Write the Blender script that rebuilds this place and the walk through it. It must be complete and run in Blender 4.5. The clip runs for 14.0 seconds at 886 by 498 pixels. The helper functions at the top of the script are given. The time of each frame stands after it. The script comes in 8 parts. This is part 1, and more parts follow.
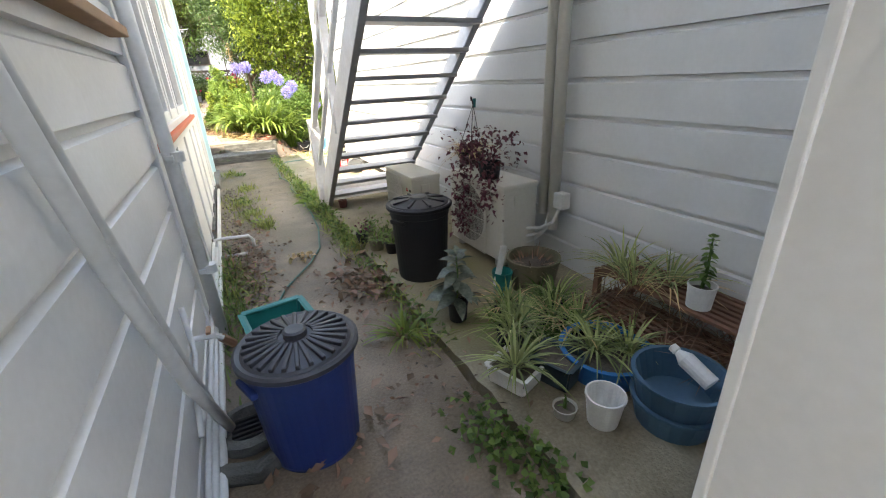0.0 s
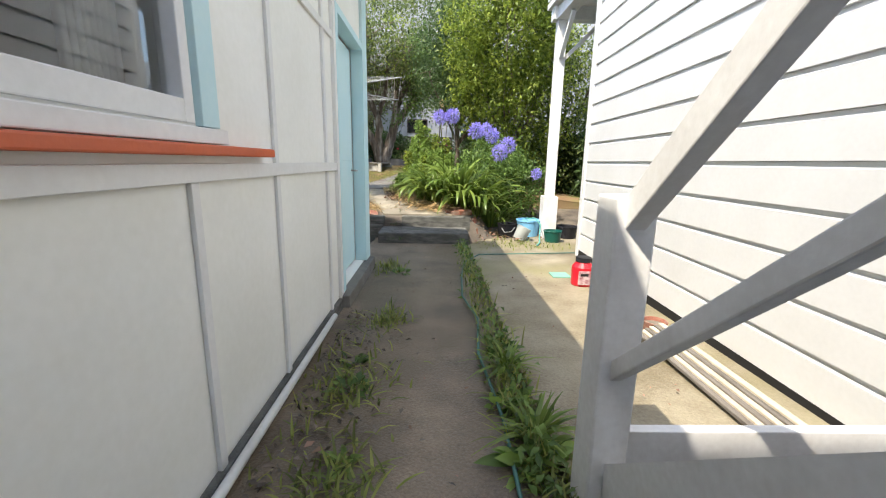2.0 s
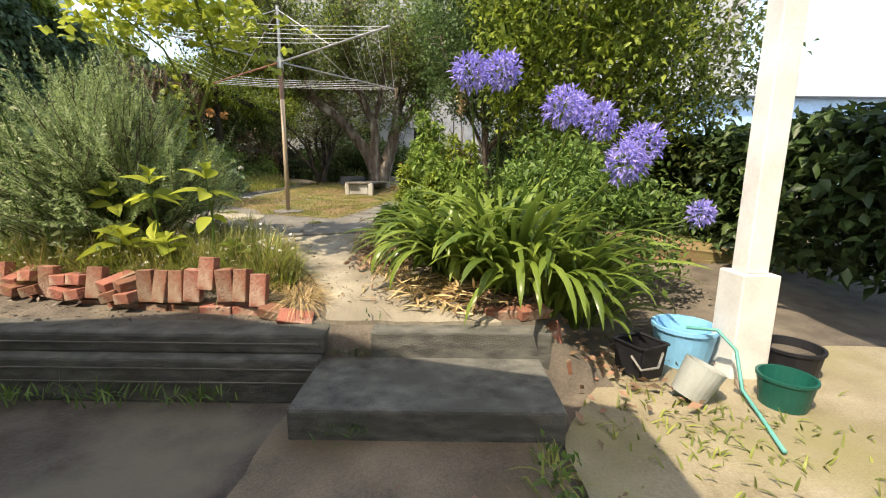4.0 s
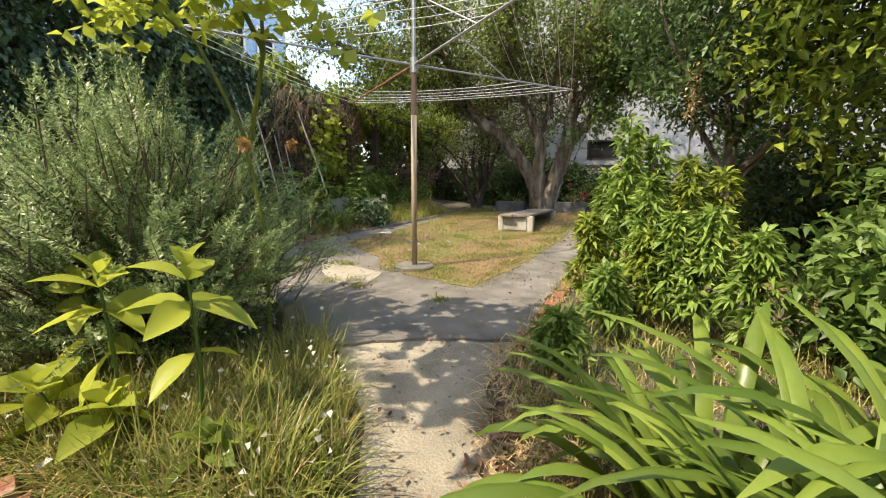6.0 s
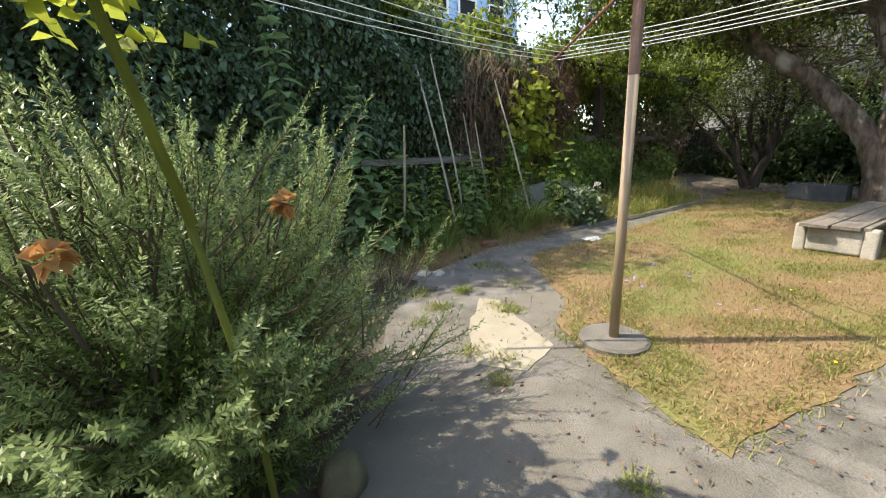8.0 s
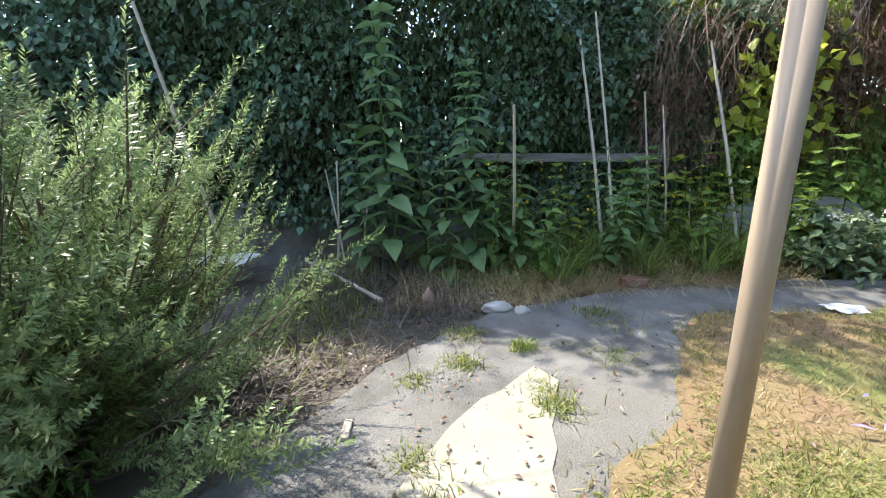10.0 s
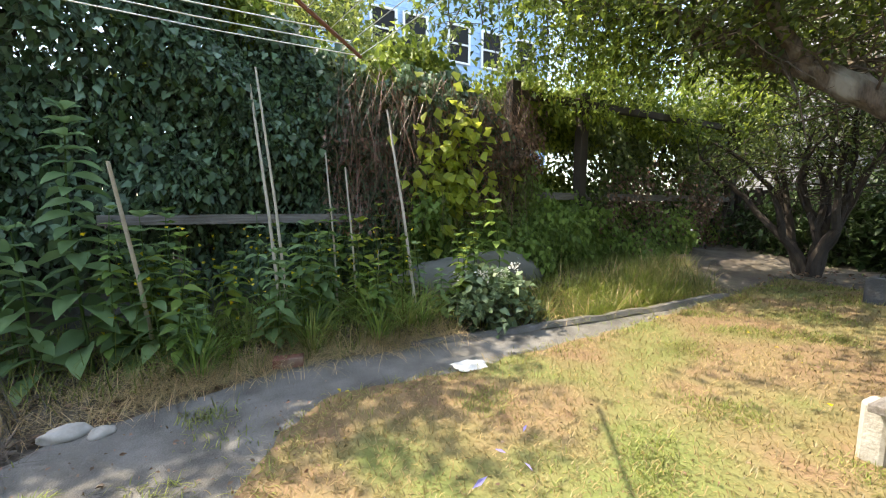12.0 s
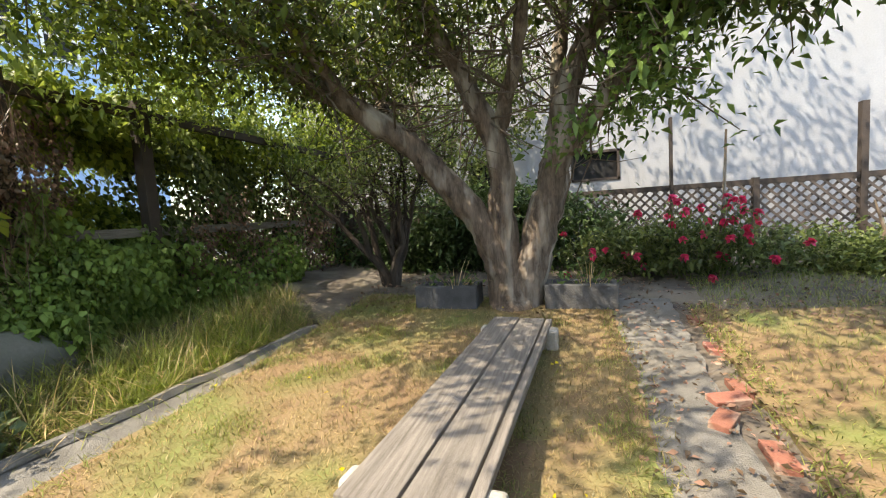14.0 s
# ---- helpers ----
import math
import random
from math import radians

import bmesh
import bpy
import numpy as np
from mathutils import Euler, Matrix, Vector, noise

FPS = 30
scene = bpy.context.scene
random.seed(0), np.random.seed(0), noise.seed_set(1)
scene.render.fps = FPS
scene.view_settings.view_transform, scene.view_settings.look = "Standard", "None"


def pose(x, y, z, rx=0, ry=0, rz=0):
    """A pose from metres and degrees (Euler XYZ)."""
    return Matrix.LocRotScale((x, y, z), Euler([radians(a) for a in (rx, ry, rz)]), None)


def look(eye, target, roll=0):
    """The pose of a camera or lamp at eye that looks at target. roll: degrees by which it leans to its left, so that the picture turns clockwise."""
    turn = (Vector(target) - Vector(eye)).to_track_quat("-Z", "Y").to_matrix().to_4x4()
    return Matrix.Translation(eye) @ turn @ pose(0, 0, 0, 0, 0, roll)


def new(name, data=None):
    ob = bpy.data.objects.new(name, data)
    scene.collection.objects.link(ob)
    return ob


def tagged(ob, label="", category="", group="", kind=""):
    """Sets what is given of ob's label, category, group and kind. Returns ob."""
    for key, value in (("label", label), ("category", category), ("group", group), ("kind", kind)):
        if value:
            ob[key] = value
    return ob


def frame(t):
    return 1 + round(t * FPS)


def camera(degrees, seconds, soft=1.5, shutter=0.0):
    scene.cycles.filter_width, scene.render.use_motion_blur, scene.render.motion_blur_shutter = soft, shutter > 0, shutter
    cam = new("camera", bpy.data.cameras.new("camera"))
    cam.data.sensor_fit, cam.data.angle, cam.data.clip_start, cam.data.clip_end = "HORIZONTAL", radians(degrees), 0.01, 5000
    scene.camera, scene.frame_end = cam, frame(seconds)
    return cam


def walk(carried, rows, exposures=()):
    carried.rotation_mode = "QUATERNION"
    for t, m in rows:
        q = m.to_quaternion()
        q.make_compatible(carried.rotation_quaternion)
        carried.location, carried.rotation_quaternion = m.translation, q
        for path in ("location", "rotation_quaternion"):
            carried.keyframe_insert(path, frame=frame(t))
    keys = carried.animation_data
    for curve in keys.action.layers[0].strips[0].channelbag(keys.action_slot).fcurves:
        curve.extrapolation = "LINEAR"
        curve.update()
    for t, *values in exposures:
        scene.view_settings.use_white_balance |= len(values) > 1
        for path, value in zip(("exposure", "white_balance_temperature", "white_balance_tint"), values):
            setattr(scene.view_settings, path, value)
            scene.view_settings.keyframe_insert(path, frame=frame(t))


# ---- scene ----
cam = camera(94.9, 14.0, soft=1.1)
EXPO = [(0, 3.5, 7900, 10), (0.5, 3.75, 8000, 10), (1.0, 3.5, 7900, 10), (1.5, 2.8, 7500, 10), (2.0, 2.1, 7000, 10), (4.3, 1.95, 8300, 10), (7.5, 1.95, 7800, 10), (10, 2.45, 6500, 10), (12, 2.5, 7500, 10), (14, 2.35, 7900, 10)]
PATH = [
    (0, (0.272, 0.734, 1.461), (1.09, 2.388, 0.691), -2.7),
    (0.5, (0.561, 1.406, 1.325), (1.088, 3.206, 0.63), 0.4),
    (1, (0.657, 2.452, 1.134), (0.923, 4.364, 0.608), 2.7),
    (1.5, (0.665, 3.639, 1.117), (0.726, 5.583, 0.653), 1.9),
    (2, (0.667, 4.954, 1.155), (0.716, 6.909, 0.736), 1.1),
    (2.2, (0.687, 5.497, 1.15), (0.763, 7.452, 0.738), 0.8),
    (4.3, (0.548, 9.75, 1.256), (0.493, 11.721, 0.921), 0.5),
    (4.5, (0.511, 9.961, 1.284), (0.352, 11.927, 0.956), 0.3),
    (5, (0.437, 10.577, 1.284), (0.049, 12.516, 0.984), 0.2),
    (5.5, (0.376, 11.117, 1.366), (-0.216, 13.005, 1.08), 0.2),
    (6, (0.2, 11.721, 1.573), (-0.56, 13.548, 1.279), 0.4),
    (6.5, (-0.018, 12.153, 1.793), (-0.937, 13.901, 1.478), 0.1),
    (7, (-0.179, 12.601, 1.909), (-1.297, 14.222, 1.555), -0.9),
    (7.5, (-0.373, 13.038, 1.97), (-1.71, 14.469, 1.568), -1.7),
    (7.7, (-0.427, 13.234, 1.993), (-1.864, 14.555, 1.557), -1.7),
    (10, (-1.078, 15.244, 1.84), (-3.025, 15.351, 1.398), 0.0),
    (10.5, (-1.179, 15.606, 1.875), (-3.115, 15.887, 1.46), 0.6),
    (11, (-1.219, 16.016, 1.933), (-3.126, 16.509, 1.587), 0.4),
    (11.5, (-1.153, 16.412, 1.976), (-3.001, 17.121, 1.69), 0.2),
    (12, (-1.145, 16.769, 2.0), (-2.902, 17.7, 1.78), 0.3),
    (12.5, (-1.148, 17.099, 2.064), (-2.765, 18.266, 1.905), -0.1),
    (13, (-1.074, 17.421, 2.078), (-2.474, 18.843, 1.945), -1.0),
    (13.5, (-1.007, 17.766, 2.072), (-2.07, 19.455, 1.941), -2.3),
    (14, (-0.908, 18.111, 2.112), (-1.52, 20.008, 1.949), -3.6),
]
walk(cam, [(t, look(eye, target, roll)) for t, eye, target, roll in PATH], exposures=EXPO)

# ---- world and light ----
SUN_TO = Vector((0.47, 0.53, -1.0)).normalized()
world = bpy.data.worlds.new("sky")
scene.world = world
world.use_nodes = True
wn = world.node_tree
sky = wn.nodes.new("ShaderNodeTexSky")
sky.sky_type = "NISHITA"
sky.sun_disc = False
sky.sun_elevation = math.asin(-SUN_TO.z)
sky.sun_rotation = math.atan2(-SUN_TO.x, -SUN_TO.y)
wn.links.new(sky.outputs[0], wn.nodes["Background"].inputs[0])
wn.nodes["Background"].inputs[1].default_value = 0.15
sun_data = bpy.data.lights.new("sun", "SUN")
sun_data.energy, sun_data.angle, sun_data.color = 2.0, radians(0.55), (1.0, 0.95, 0.86)
sun = new("sun", sun_data)
sun.rotation_euler = SUN_TO.to_track_quat("-Z", "Y").to_euler()
sun.location = (-5, 5, 12)

# ---- materials ----


def mat(name, color, rough=0.7, var=None, scale=8.0, fine=80.0, amount=0.5, bump=0.15, bscale=60.0, metal=0.0,
        spec=0.4, island=0.0, trans=0.0, alpha=None, stretch=None, var2=None, scale2=1.5, obrand=0.0):
    """Base colour mixed at two scales with a second colour, with bump; island: spread of brightness per leaf or piece."""
    m = bpy.data.materials.new(name)
    m.use_nodes = True
    nt = m.node_tree
    N, L = nt.nodes, nt.links
    p = N["Principled BSDF"]
    p.inputs["Roughness"].default_value = rough
    p.inputs["Metallic"].default_value = metal
    p.inputs["Specular IOR Level"].default_value = spec
    tc = N.new("ShaderNodeTexCoord")
    mp = N.new("ShaderNodeMapping")
    L.new(tc.outputs["Object"], mp.inputs[0])
    if stretch:
        mp.inputs["Scale"].default_value = stretch
    var = var or tuple(c * 0.7 for c in color)
    n1 = N.new("ShaderNodeTexNoise")
    n1.inputs["Scale"].default_value, n1.inputs["Detail"].default_value = scale, 6
    n2 = N.new("ShaderNodeTexNoise")
    n2.inputs["Scale"].default_value, n2.inputs["Detail"].default_value = fine, 3
    L.new(mp.outputs[0], n1.inputs["Vector"])
    L.new(mp.outputs[0], n2.inputs["Vector"])
    add = N.new("ShaderNodeMath")
    add.operation = "MULTIPLY_ADD"
    L.new(n2.outputs[0], add.inputs[0])
    add.inputs[1].default_value = 0.45
    L.new(n1.outputs[0], add.inputs[2])
    r = N.new("ShaderNodeMapRange")
    r.inputs["From Min"].default_value, r.inputs["From Max"].default_value = 0.5, 0.98
    r.inputs["To Max"].default_value = min(1.0, amount * 1.6)
    L.new(add.outputs[0], r.inputs["Value"])
    mix = N.new("ShaderNodeMix")
    mix.data_type = "RGBA"
    mix.inputs["A"].default_value, mix.inputs["B"].default_value = (*color, 1), (*var, 1)
    L.new(r.outputs[0], mix.inputs["Factor"])
    out = mix.outputs["Result"]
    if var2:
        n3 = N.new("ShaderNodeTexNoise")
        n3.inputs["Scale"].default_value, n3.inputs["Detail"].default_value = scale2, 5
        L.new(mp.outputs[0], n3.inputs["Vector"])
        r3 = N.new("ShaderNodeMapRange")
        r3.inputs["From Min"].default_value, r3.inputs["From Max"].default_value = 0.48, 0.66
        L.new(n3.outputs[0], r3.inputs["Value"])
        mix3 = N.new("ShaderNodeMix")
        mix3.data_type = "RGBA"
        L.new(r3.outputs[0], mix3.inputs["Factor"])
        L.new(out, mix3.inputs["A"])
        mix3.inputs["B"].default_value = (*var2, 1)
        out = mix3.outputs["Result"]
    if island or obrand:
        hs = N.new("ShaderNodeHueSaturation")
        if island:
            g = N.new("ShaderNodeNewGeometry")
            rnd = g.outputs["Random Per Island"]
        else:
            g = N.new("ShaderNodeObjectInfo")
            rnd = g.outputs["Random"]
        k = island or obrand
        rr = N.new("ShaderNodeMapRange")
        rr.inputs["To Min"].default_value, rr.inputs["To Max"].default_value = 1 - k, 1 + k
        L.new(rnd, rr.inputs["Value"])
        L.new(rr.outputs[0], hs.inputs["Value"])
        rh = N.new("ShaderNodeMapRange")
        rh.inputs["To Min"].default_value, rh.inputs["To Max"].default_value = 0.5 + 0.03 * k, 0.5 - 0.03 * k
        L.new(rnd, rh.inputs["Value"])
        L.new(rh.outputs[0], hs.inputs["Hue"])
        L.new(out, hs.inputs["Color"])
        out = hs.outputs[0]
    L.new(out, p.inputs["Base Color"])
    if bump:
        b = N.new("ShaderNodeBump")
        b.inputs["Strength"].default_value, b.inputs["Distance"].default_value = bump, 0.01
        n4 = N.new("ShaderNodeTexNoise")
        n4.inputs["Scale"].default_value, n4.inputs["Detail"].default_value = bscale, 5
        L.new(mp.outputs[0], n4.inputs["Vector"])
        L.new(n4.outputs[0], b.inputs["Height"])
        L.new(b.outputs[0], p.inputs["Normal"])
    if trans:
        t = N.new("ShaderNodeBsdfTranslucent")
        L.new(out, t.inputs[0])
        ms = N.new("ShaderNodeMixShader")
        ms.inputs[0].default_value = trans
        L.new(p.outputs[0], ms.inputs[1])
        L.new(t.outputs[0], ms.inputs[2])
        L.new(ms.outputs[0], N["Material Output"].inputs[0])
    return m


def leafmat(name, color, var=None, island=0.45, trans=0.35, rough=0.45):
    return mat(name, color, rough, var, scale=3, fine=20, bump=0, island=island, trans=trans, spec=0.35)


WHITE = mat("white_paint", (0.78, 0.78, 0.77), 0.42, (0.62, 0.62, 0.6), 2.5, 40, 0.35, 0.08, 25)
# the same white made darker so the sunlit walls do not burn out
BOARDW = mat("sun_dimmed_white_boards", (0.64, 0.64, 0.63), 0.5, (0.54, 0.54, 0.52), 2.5, 40, 0.35, 0.08, 25)
# white made lighter to lift the walls that stand in shade
WHITE2 = mat("white_paint_panel", (0.86, 0.86, 0.82), 0.45, (0.7, 0.7, 0.64), 1.5, 30, 0.35, 0.06, 12)
GREYPAINT = mat("grey_painted_timber", (0.30, 0.30, 0.30), 0.5, (0.2, 0.2, 0.2), 6, 50, 0.4, 0.1, 40)
WORNWHITE = mat("worn_white_timber", (0.74, 0.74, 0.73), 0.5, (0.45, 0.43, 0.4), 4, 40, 0.35, 0.12, 40)
ALLEY = mat("damp_concrete", (0.27, 0.205, 0.14), 0.45, (0.075, 0.055, 0.038), 2.4, 70, 0.95, 0.6, 90, var2=(0.14, 0.105, 0.065), scale2=1.1)
ALLEY2 = mat("ochre_concrete", (0.32, 0.28, 0.2), 0.6, (0.14, 0.11, 0.065), 2.6, 60, 0.8, 0.5, 90, var2=(0.21, 0.19, 0.09), scale2=0.9)
CONC = mat("grey_concrete", (0.23, 0.22, 0.2), 0.9, (0.085, 0.08, 0.07), 4, 110, 0.95, 1.0, 110, var2=(0.18, 0.165, 0.14), scale2=0.9)
CREAM = mat("cream_concrete", (0.34, 0.31, 0.24), 0.9, (0.27, 0.245, 0.19), 5, 80, 0.7, 0.4, 60, var2=(0.33, 0.3, 0.24), scale2=2)
PATHC = mat("path_concrete", (0.40, 0.36, 0.28), 0.85, (0.11, 0.09, 0.065), 3, 80, 0.95, 0.8, 80, var2=(0.2, 0.175, 0.135), scale2=1.3)
# speckled concrete, its base darkened to carry the house shade on the steps
DARKC = mat("shaded_mossy_concrete", (0.05, 0.05, 0.046), 0.88, (0.25, 0.245, 0.22), 9, 170, 0.42, 1.0, 110, var2=(0.085, 0.085, 0.072), scale2=3, stretch=(0.8, 1, 2.5))
SOIL = mat("dry_soil", (0.15, 0.125, 0.1), 0.95, (0.06, 0.05, 0.042), 5, 60, 0.8, 1.0, 45, var2=(0.2, 0.17, 0.13), scale2=1.2)
LAWN = mat("lawn_soil", (0.22, 0.165, 0.08), 0.95, (0.2, 0.12, 0.07), 3, 60, 0.7, 0.6, 60, var2=(0.15, 0.17, 0.05), scale2=1.0)
BRICK = mat("red_brick", (0.3, 0.12, 0.08), 0.9, (0.17, 0.075, 0.055), 9, 90, 0.8, 0.8, 60, var2=(0.34, 0.24, 0.18), scale2=7, obrand=0.3)
BARK = mat("grey_bark", (0.2, 0.15, 0.11), 0.95, (0.045, 0.033, 0.026), 14, 70, 1.0, 1.0, 34, stretch=(1, 1, 0.22), var2=(0.33, 0.29, 0.24), scale2=6)
DARKBARK = mat("dark_bark", (0.085, 0.066, 0.052), 0.95, (0.03, 0.024, 0.02), 10, 50, 0.8, 0.9, 30, stretch=(1, 1, 0.3))
TWIG = mat("twig", (0.13, 0.1, 0.075), 0.9, bump=0)
PALE = mat("pale_stake", (0.55, 0.47, 0.36), 0.8, (0.38, 0.32, 0.24), 10, 60, 0.5, 0.2, 60)
OLDWOOD = mat("weathered_wood", (0.25, 0.225, 0.195), 0.85, (0.115, 0.1, 0.085), 5, 60, 0.85, 0.7, 40, stretch=(12, 0.6, 12), obrand=0.15)
DARKWOOD = mat("dark_stained_wood", (0.06, 0.046, 0.038), 0.8, bump=0.3)
ORANGE = mat("orange_paint", (0.62, 0.13, 0.05), 0.5, (0.5, 0.12, 0.06), 8, 60, 0.4, 0.1)
TEALP = mat("pale_teal_paint", (0.5, 0.72, 0.76), 0.5, (0.6, 0.76, 0.78), 3, 40, 0.4, 0.06)
BLUEP = mat("blue_plastic", (0.012, 0.035, 0.16), 0.4, (0.01, 0.025, 0.11), 4, 60, 0.5, 0.05)
BLACKP = mat("black_plastic", (0.012, 0.0125, 0.016), 0.5, (0.02, 0.02, 0.024), 5, 60, 0.5, 0.06, spec=0.25)
LIDP = mat("grey_black_plastic", (0.06, 0.06, 0.068), 0.45, (0.035, 0.035, 0.04), 5, 60, 0.5, 0.06)
TEALPL = mat("teal_plastic", (0.005, 0.20, 0.185), 0.4, bump=0)
PIPEW = mat("white_pipe", (0.7, 0.7, 0.68), 0.4, (0.5, 0.5, 0.47), 5, 40, 0.4, 0.05)
POLEM = mat("painted_steel_pole", (0.42, 0.33, 0.235), 0.5, (0.28, 0.21, 0.15), 8, 60, 0.6, 0.05, metal=0.1, stretch=(1, 1, 0.15))
METAL = mat("galvanised_steel", (0.5, 0.49, 0.47), 0.4, (0.36, 0.35, 0.33), 6, 60, 0.5, 0.05, metal=0.7)
RUST = mat("rusty_steel", (0.3, 0.13, 0.09), 0.7, (0.2, 0.09, 0.06), 8, 60, 0.5, 0.2, metal=0.2)
WIRE = mat("white_wire", (0.75, 0.75, 0.72), 0.4, bump=0)
ACW = mat("ac_cream_metal", (0.62, 0.6, 0.54), 0.4, (0.5, 0.48, 0.42), 3, 40, 0.4, 0.04)
DARK = mat("dark_gap", (0.012, 0.012, 0.012), 0.8, bump=0)
# white render greyed so the colour carries the tree shade on it
GREYWALL = mat("shaded_white_render", (0.33, 0.34, 0.355), 0.8, (0.25, 0.26, 0.28), 1.2, 30, 0.6, 0.3, 30, var2=(0.3, 0.3, 0.3), scale2=0.4)
BLUEHOUSE = mat("blue_boards", (0.36, 0.55, 0.8), 0.55, bump=0.05)
ROOFM = mat("grey_roof", (0.3, 0.32, 0.34), 0.5, bump=0.05)

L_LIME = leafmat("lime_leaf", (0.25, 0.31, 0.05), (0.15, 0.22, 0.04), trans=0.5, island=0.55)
L_TREE = leafmat("tree_leaf", (0.14, 0.185, 0.055), (0.09, 0.125, 0.04), trans=0.45, island=0.6, rough=0.35)
L_FEATH = leafmat("feathery_leaf", (0.085, 0.14, 0.045), (0.055, 0.1, 0.035), trans=0.35, island=0.5)
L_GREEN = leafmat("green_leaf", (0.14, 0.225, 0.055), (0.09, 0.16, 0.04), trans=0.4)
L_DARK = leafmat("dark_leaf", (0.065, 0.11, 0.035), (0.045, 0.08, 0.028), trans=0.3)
L_IVY = leafmat("ivy_leaf", (0.16, 0.24, 0.14), (0.1, 0.165, 0.09), trans=0.3, rough=0.3)
L_ROSE = leafmat("rosemary_leaf", (0.3, 0.39, 0.18), (0.19, 0.27, 0.11), trans=0.5, rough=0.35, island=0.5)
L_OLIVE = leafmat("olive_leaf", (0.26, 0.3, 0.075), (0.17, 0.205, 0.055), trans=0.5)
L_YEL = leafmat("yellow_leaf", (0.46, 0.5, 0.08), (0.36, 0.43, 0.07), trans=0.5, island=0.3)
L_STRAP = leafmat("strap_leaf", (0.12, 0.195, 0.038), (0.2, 0.26, 0.05), trans=0.4, rough=0.3, island=0.4)
L_GRASS = leafmat("green_grass", (0.2, 0.26, 0.06), (0.28, 0.27, 0.09), island=0.5, trans=0.45)
L_DRY = leafmat("dry_grass", (0.34, 0.27, 0.12), (0.24, 0.19, 0.085), island=0.6)
L_DEAD = leafmat("dead_leaf", (0.24, 0.15, 0.095), (0.14, 0.085, 0.055), island=0.6, trans=0.1)
L_STRAW = leafmat("straw", (0.55, 0.42, 0.22), (0.38, 0.27, 0.13), island=0.5, trans=0.2)
L_PURP = leafmat("purple_leaf", (0.14, 0.035, 0.05), (0.09, 0.03, 0.04), trans=0.2)
P_VIOLET = leafmat("violet_petal", (0.34, 0.29, 0.74), (0.42, 0.38, 0.8), island=0.3, trans=0.35)
P_RED = leafmat("red_petal", (0.75, 0.06, 0.16), (0.65, 0.04, 0.1), island=0.25)
P_WHITE = leafmat("white_petal", (0.75, 0.75, 0.7), island=0.15)
P_ORANGE = leafmat("orange_petal", (0.7, 0.22, 0.08), island=0.25)
P_PEACH = leafmat("peach_petal", (0.6, 0.36, 0.16), (0.5, 0.26, 0.1), island=0.25)
P_YELLOW = leafmat("yellow_petal", (0.75, 0.6, 0.03), island=0.2)
L_TALL = leafmat("tall_plant_leaf", (0.24, 0.35, 0.15), (0.19, 0.3, 0.12), trans=0.45, island=0.3)
L_TWIG = leafmat("grey_twig_litter", (0.17, 0.14, 0.11), (0.1, 0.08, 0.06), island=0.6, trans=0.1)
L_WEED = leafmat("weed_leaf", (0.25, 0.36, 0.09), (0.18, 0.28, 0.06), trans=0.45, island=0.35)
L_VARIEG = leafmat("striped_leaf", (0.36, 0.4, 0.18), (0.16, 0.24, 0.07), island=0.5)

GLASS = bpy.data.materials.new("window_glass")
GLASS.use_nodes = True
gp = GLASS.node_tree.nodes["Principled BSDF"]
gp.inputs["Roughness"].default_value = 0.01
gp.inputs["Transmission Weight"].default_value = 1.0
gp.inputs["IOR"].default_value = 1.5
gp.inputs["Base Color"].default_value = (0.92, 0.95, 0.95, 1)

# ---- building blocks ----
rng = np.random.default_rng(7)


def part(name, bm, material, parent=None, label="", smooth=False):
    me = bpy.data.meshes.new(name)
    bmesh.ops.recalc_face_normals(bm, faces=bm.faces)
    bm.to_mesh(me)
    bm.free()
    me.materials.append(material)
    if smooth:
        me.shade_smooth()
    ob = new(name, me)
    if parent is not None:
        ob.parent = parent
        ob.matrix_parent_inverse = world_of(parent).inverted()
    if label:
        ob["label"] = label
    return ob


def world_of(ob):
    return (world_of(ob.parent) @ ob.matrix_parent_inverse if ob.parent else Matrix()) @ ob.matrix_basis


def thing(name, at, label, category, group="", kind=""):
    e = new(name)
    e.empty_display_size = 0.1
    e.location = at
    return tagged(e, label, category, group, kind)


def box(bm, x0, x1, y0, y1, z0, z1, bevel=0.0, m=None):
    made = bmesh.ops.create_cube(bm, size=1.0)["verts"]
    bmesh.ops.scale(bm, vec=(x1 - x0, y1 - y0, z1 - z0), verts=made)
    bmesh.ops.translate(bm, vec=((x0 + x1) / 2, (y0 + y1) / 2, (z0 + z1) / 2), verts=made)
    if bevel:
        es = list({e for v in made for e in v.link_edges})
        made = list({v for f in bmesh.ops.bevel(bm, geom=es, offset=bevel, segments=2, affect="EDGES", profile=0.5)["faces"] for v in f.verts} | {v for v in made if v.is_valid})
    if m is not None:
        bmesh.ops.transform(bm, matrix=m, verts=made)
    return bm


def B(x0, x1, y0, y1, z0, z1, bevel=0.0, m=None):
    return box(bmesh.new(), x0, x1, y0, y1, z0, z1, bevel, m)


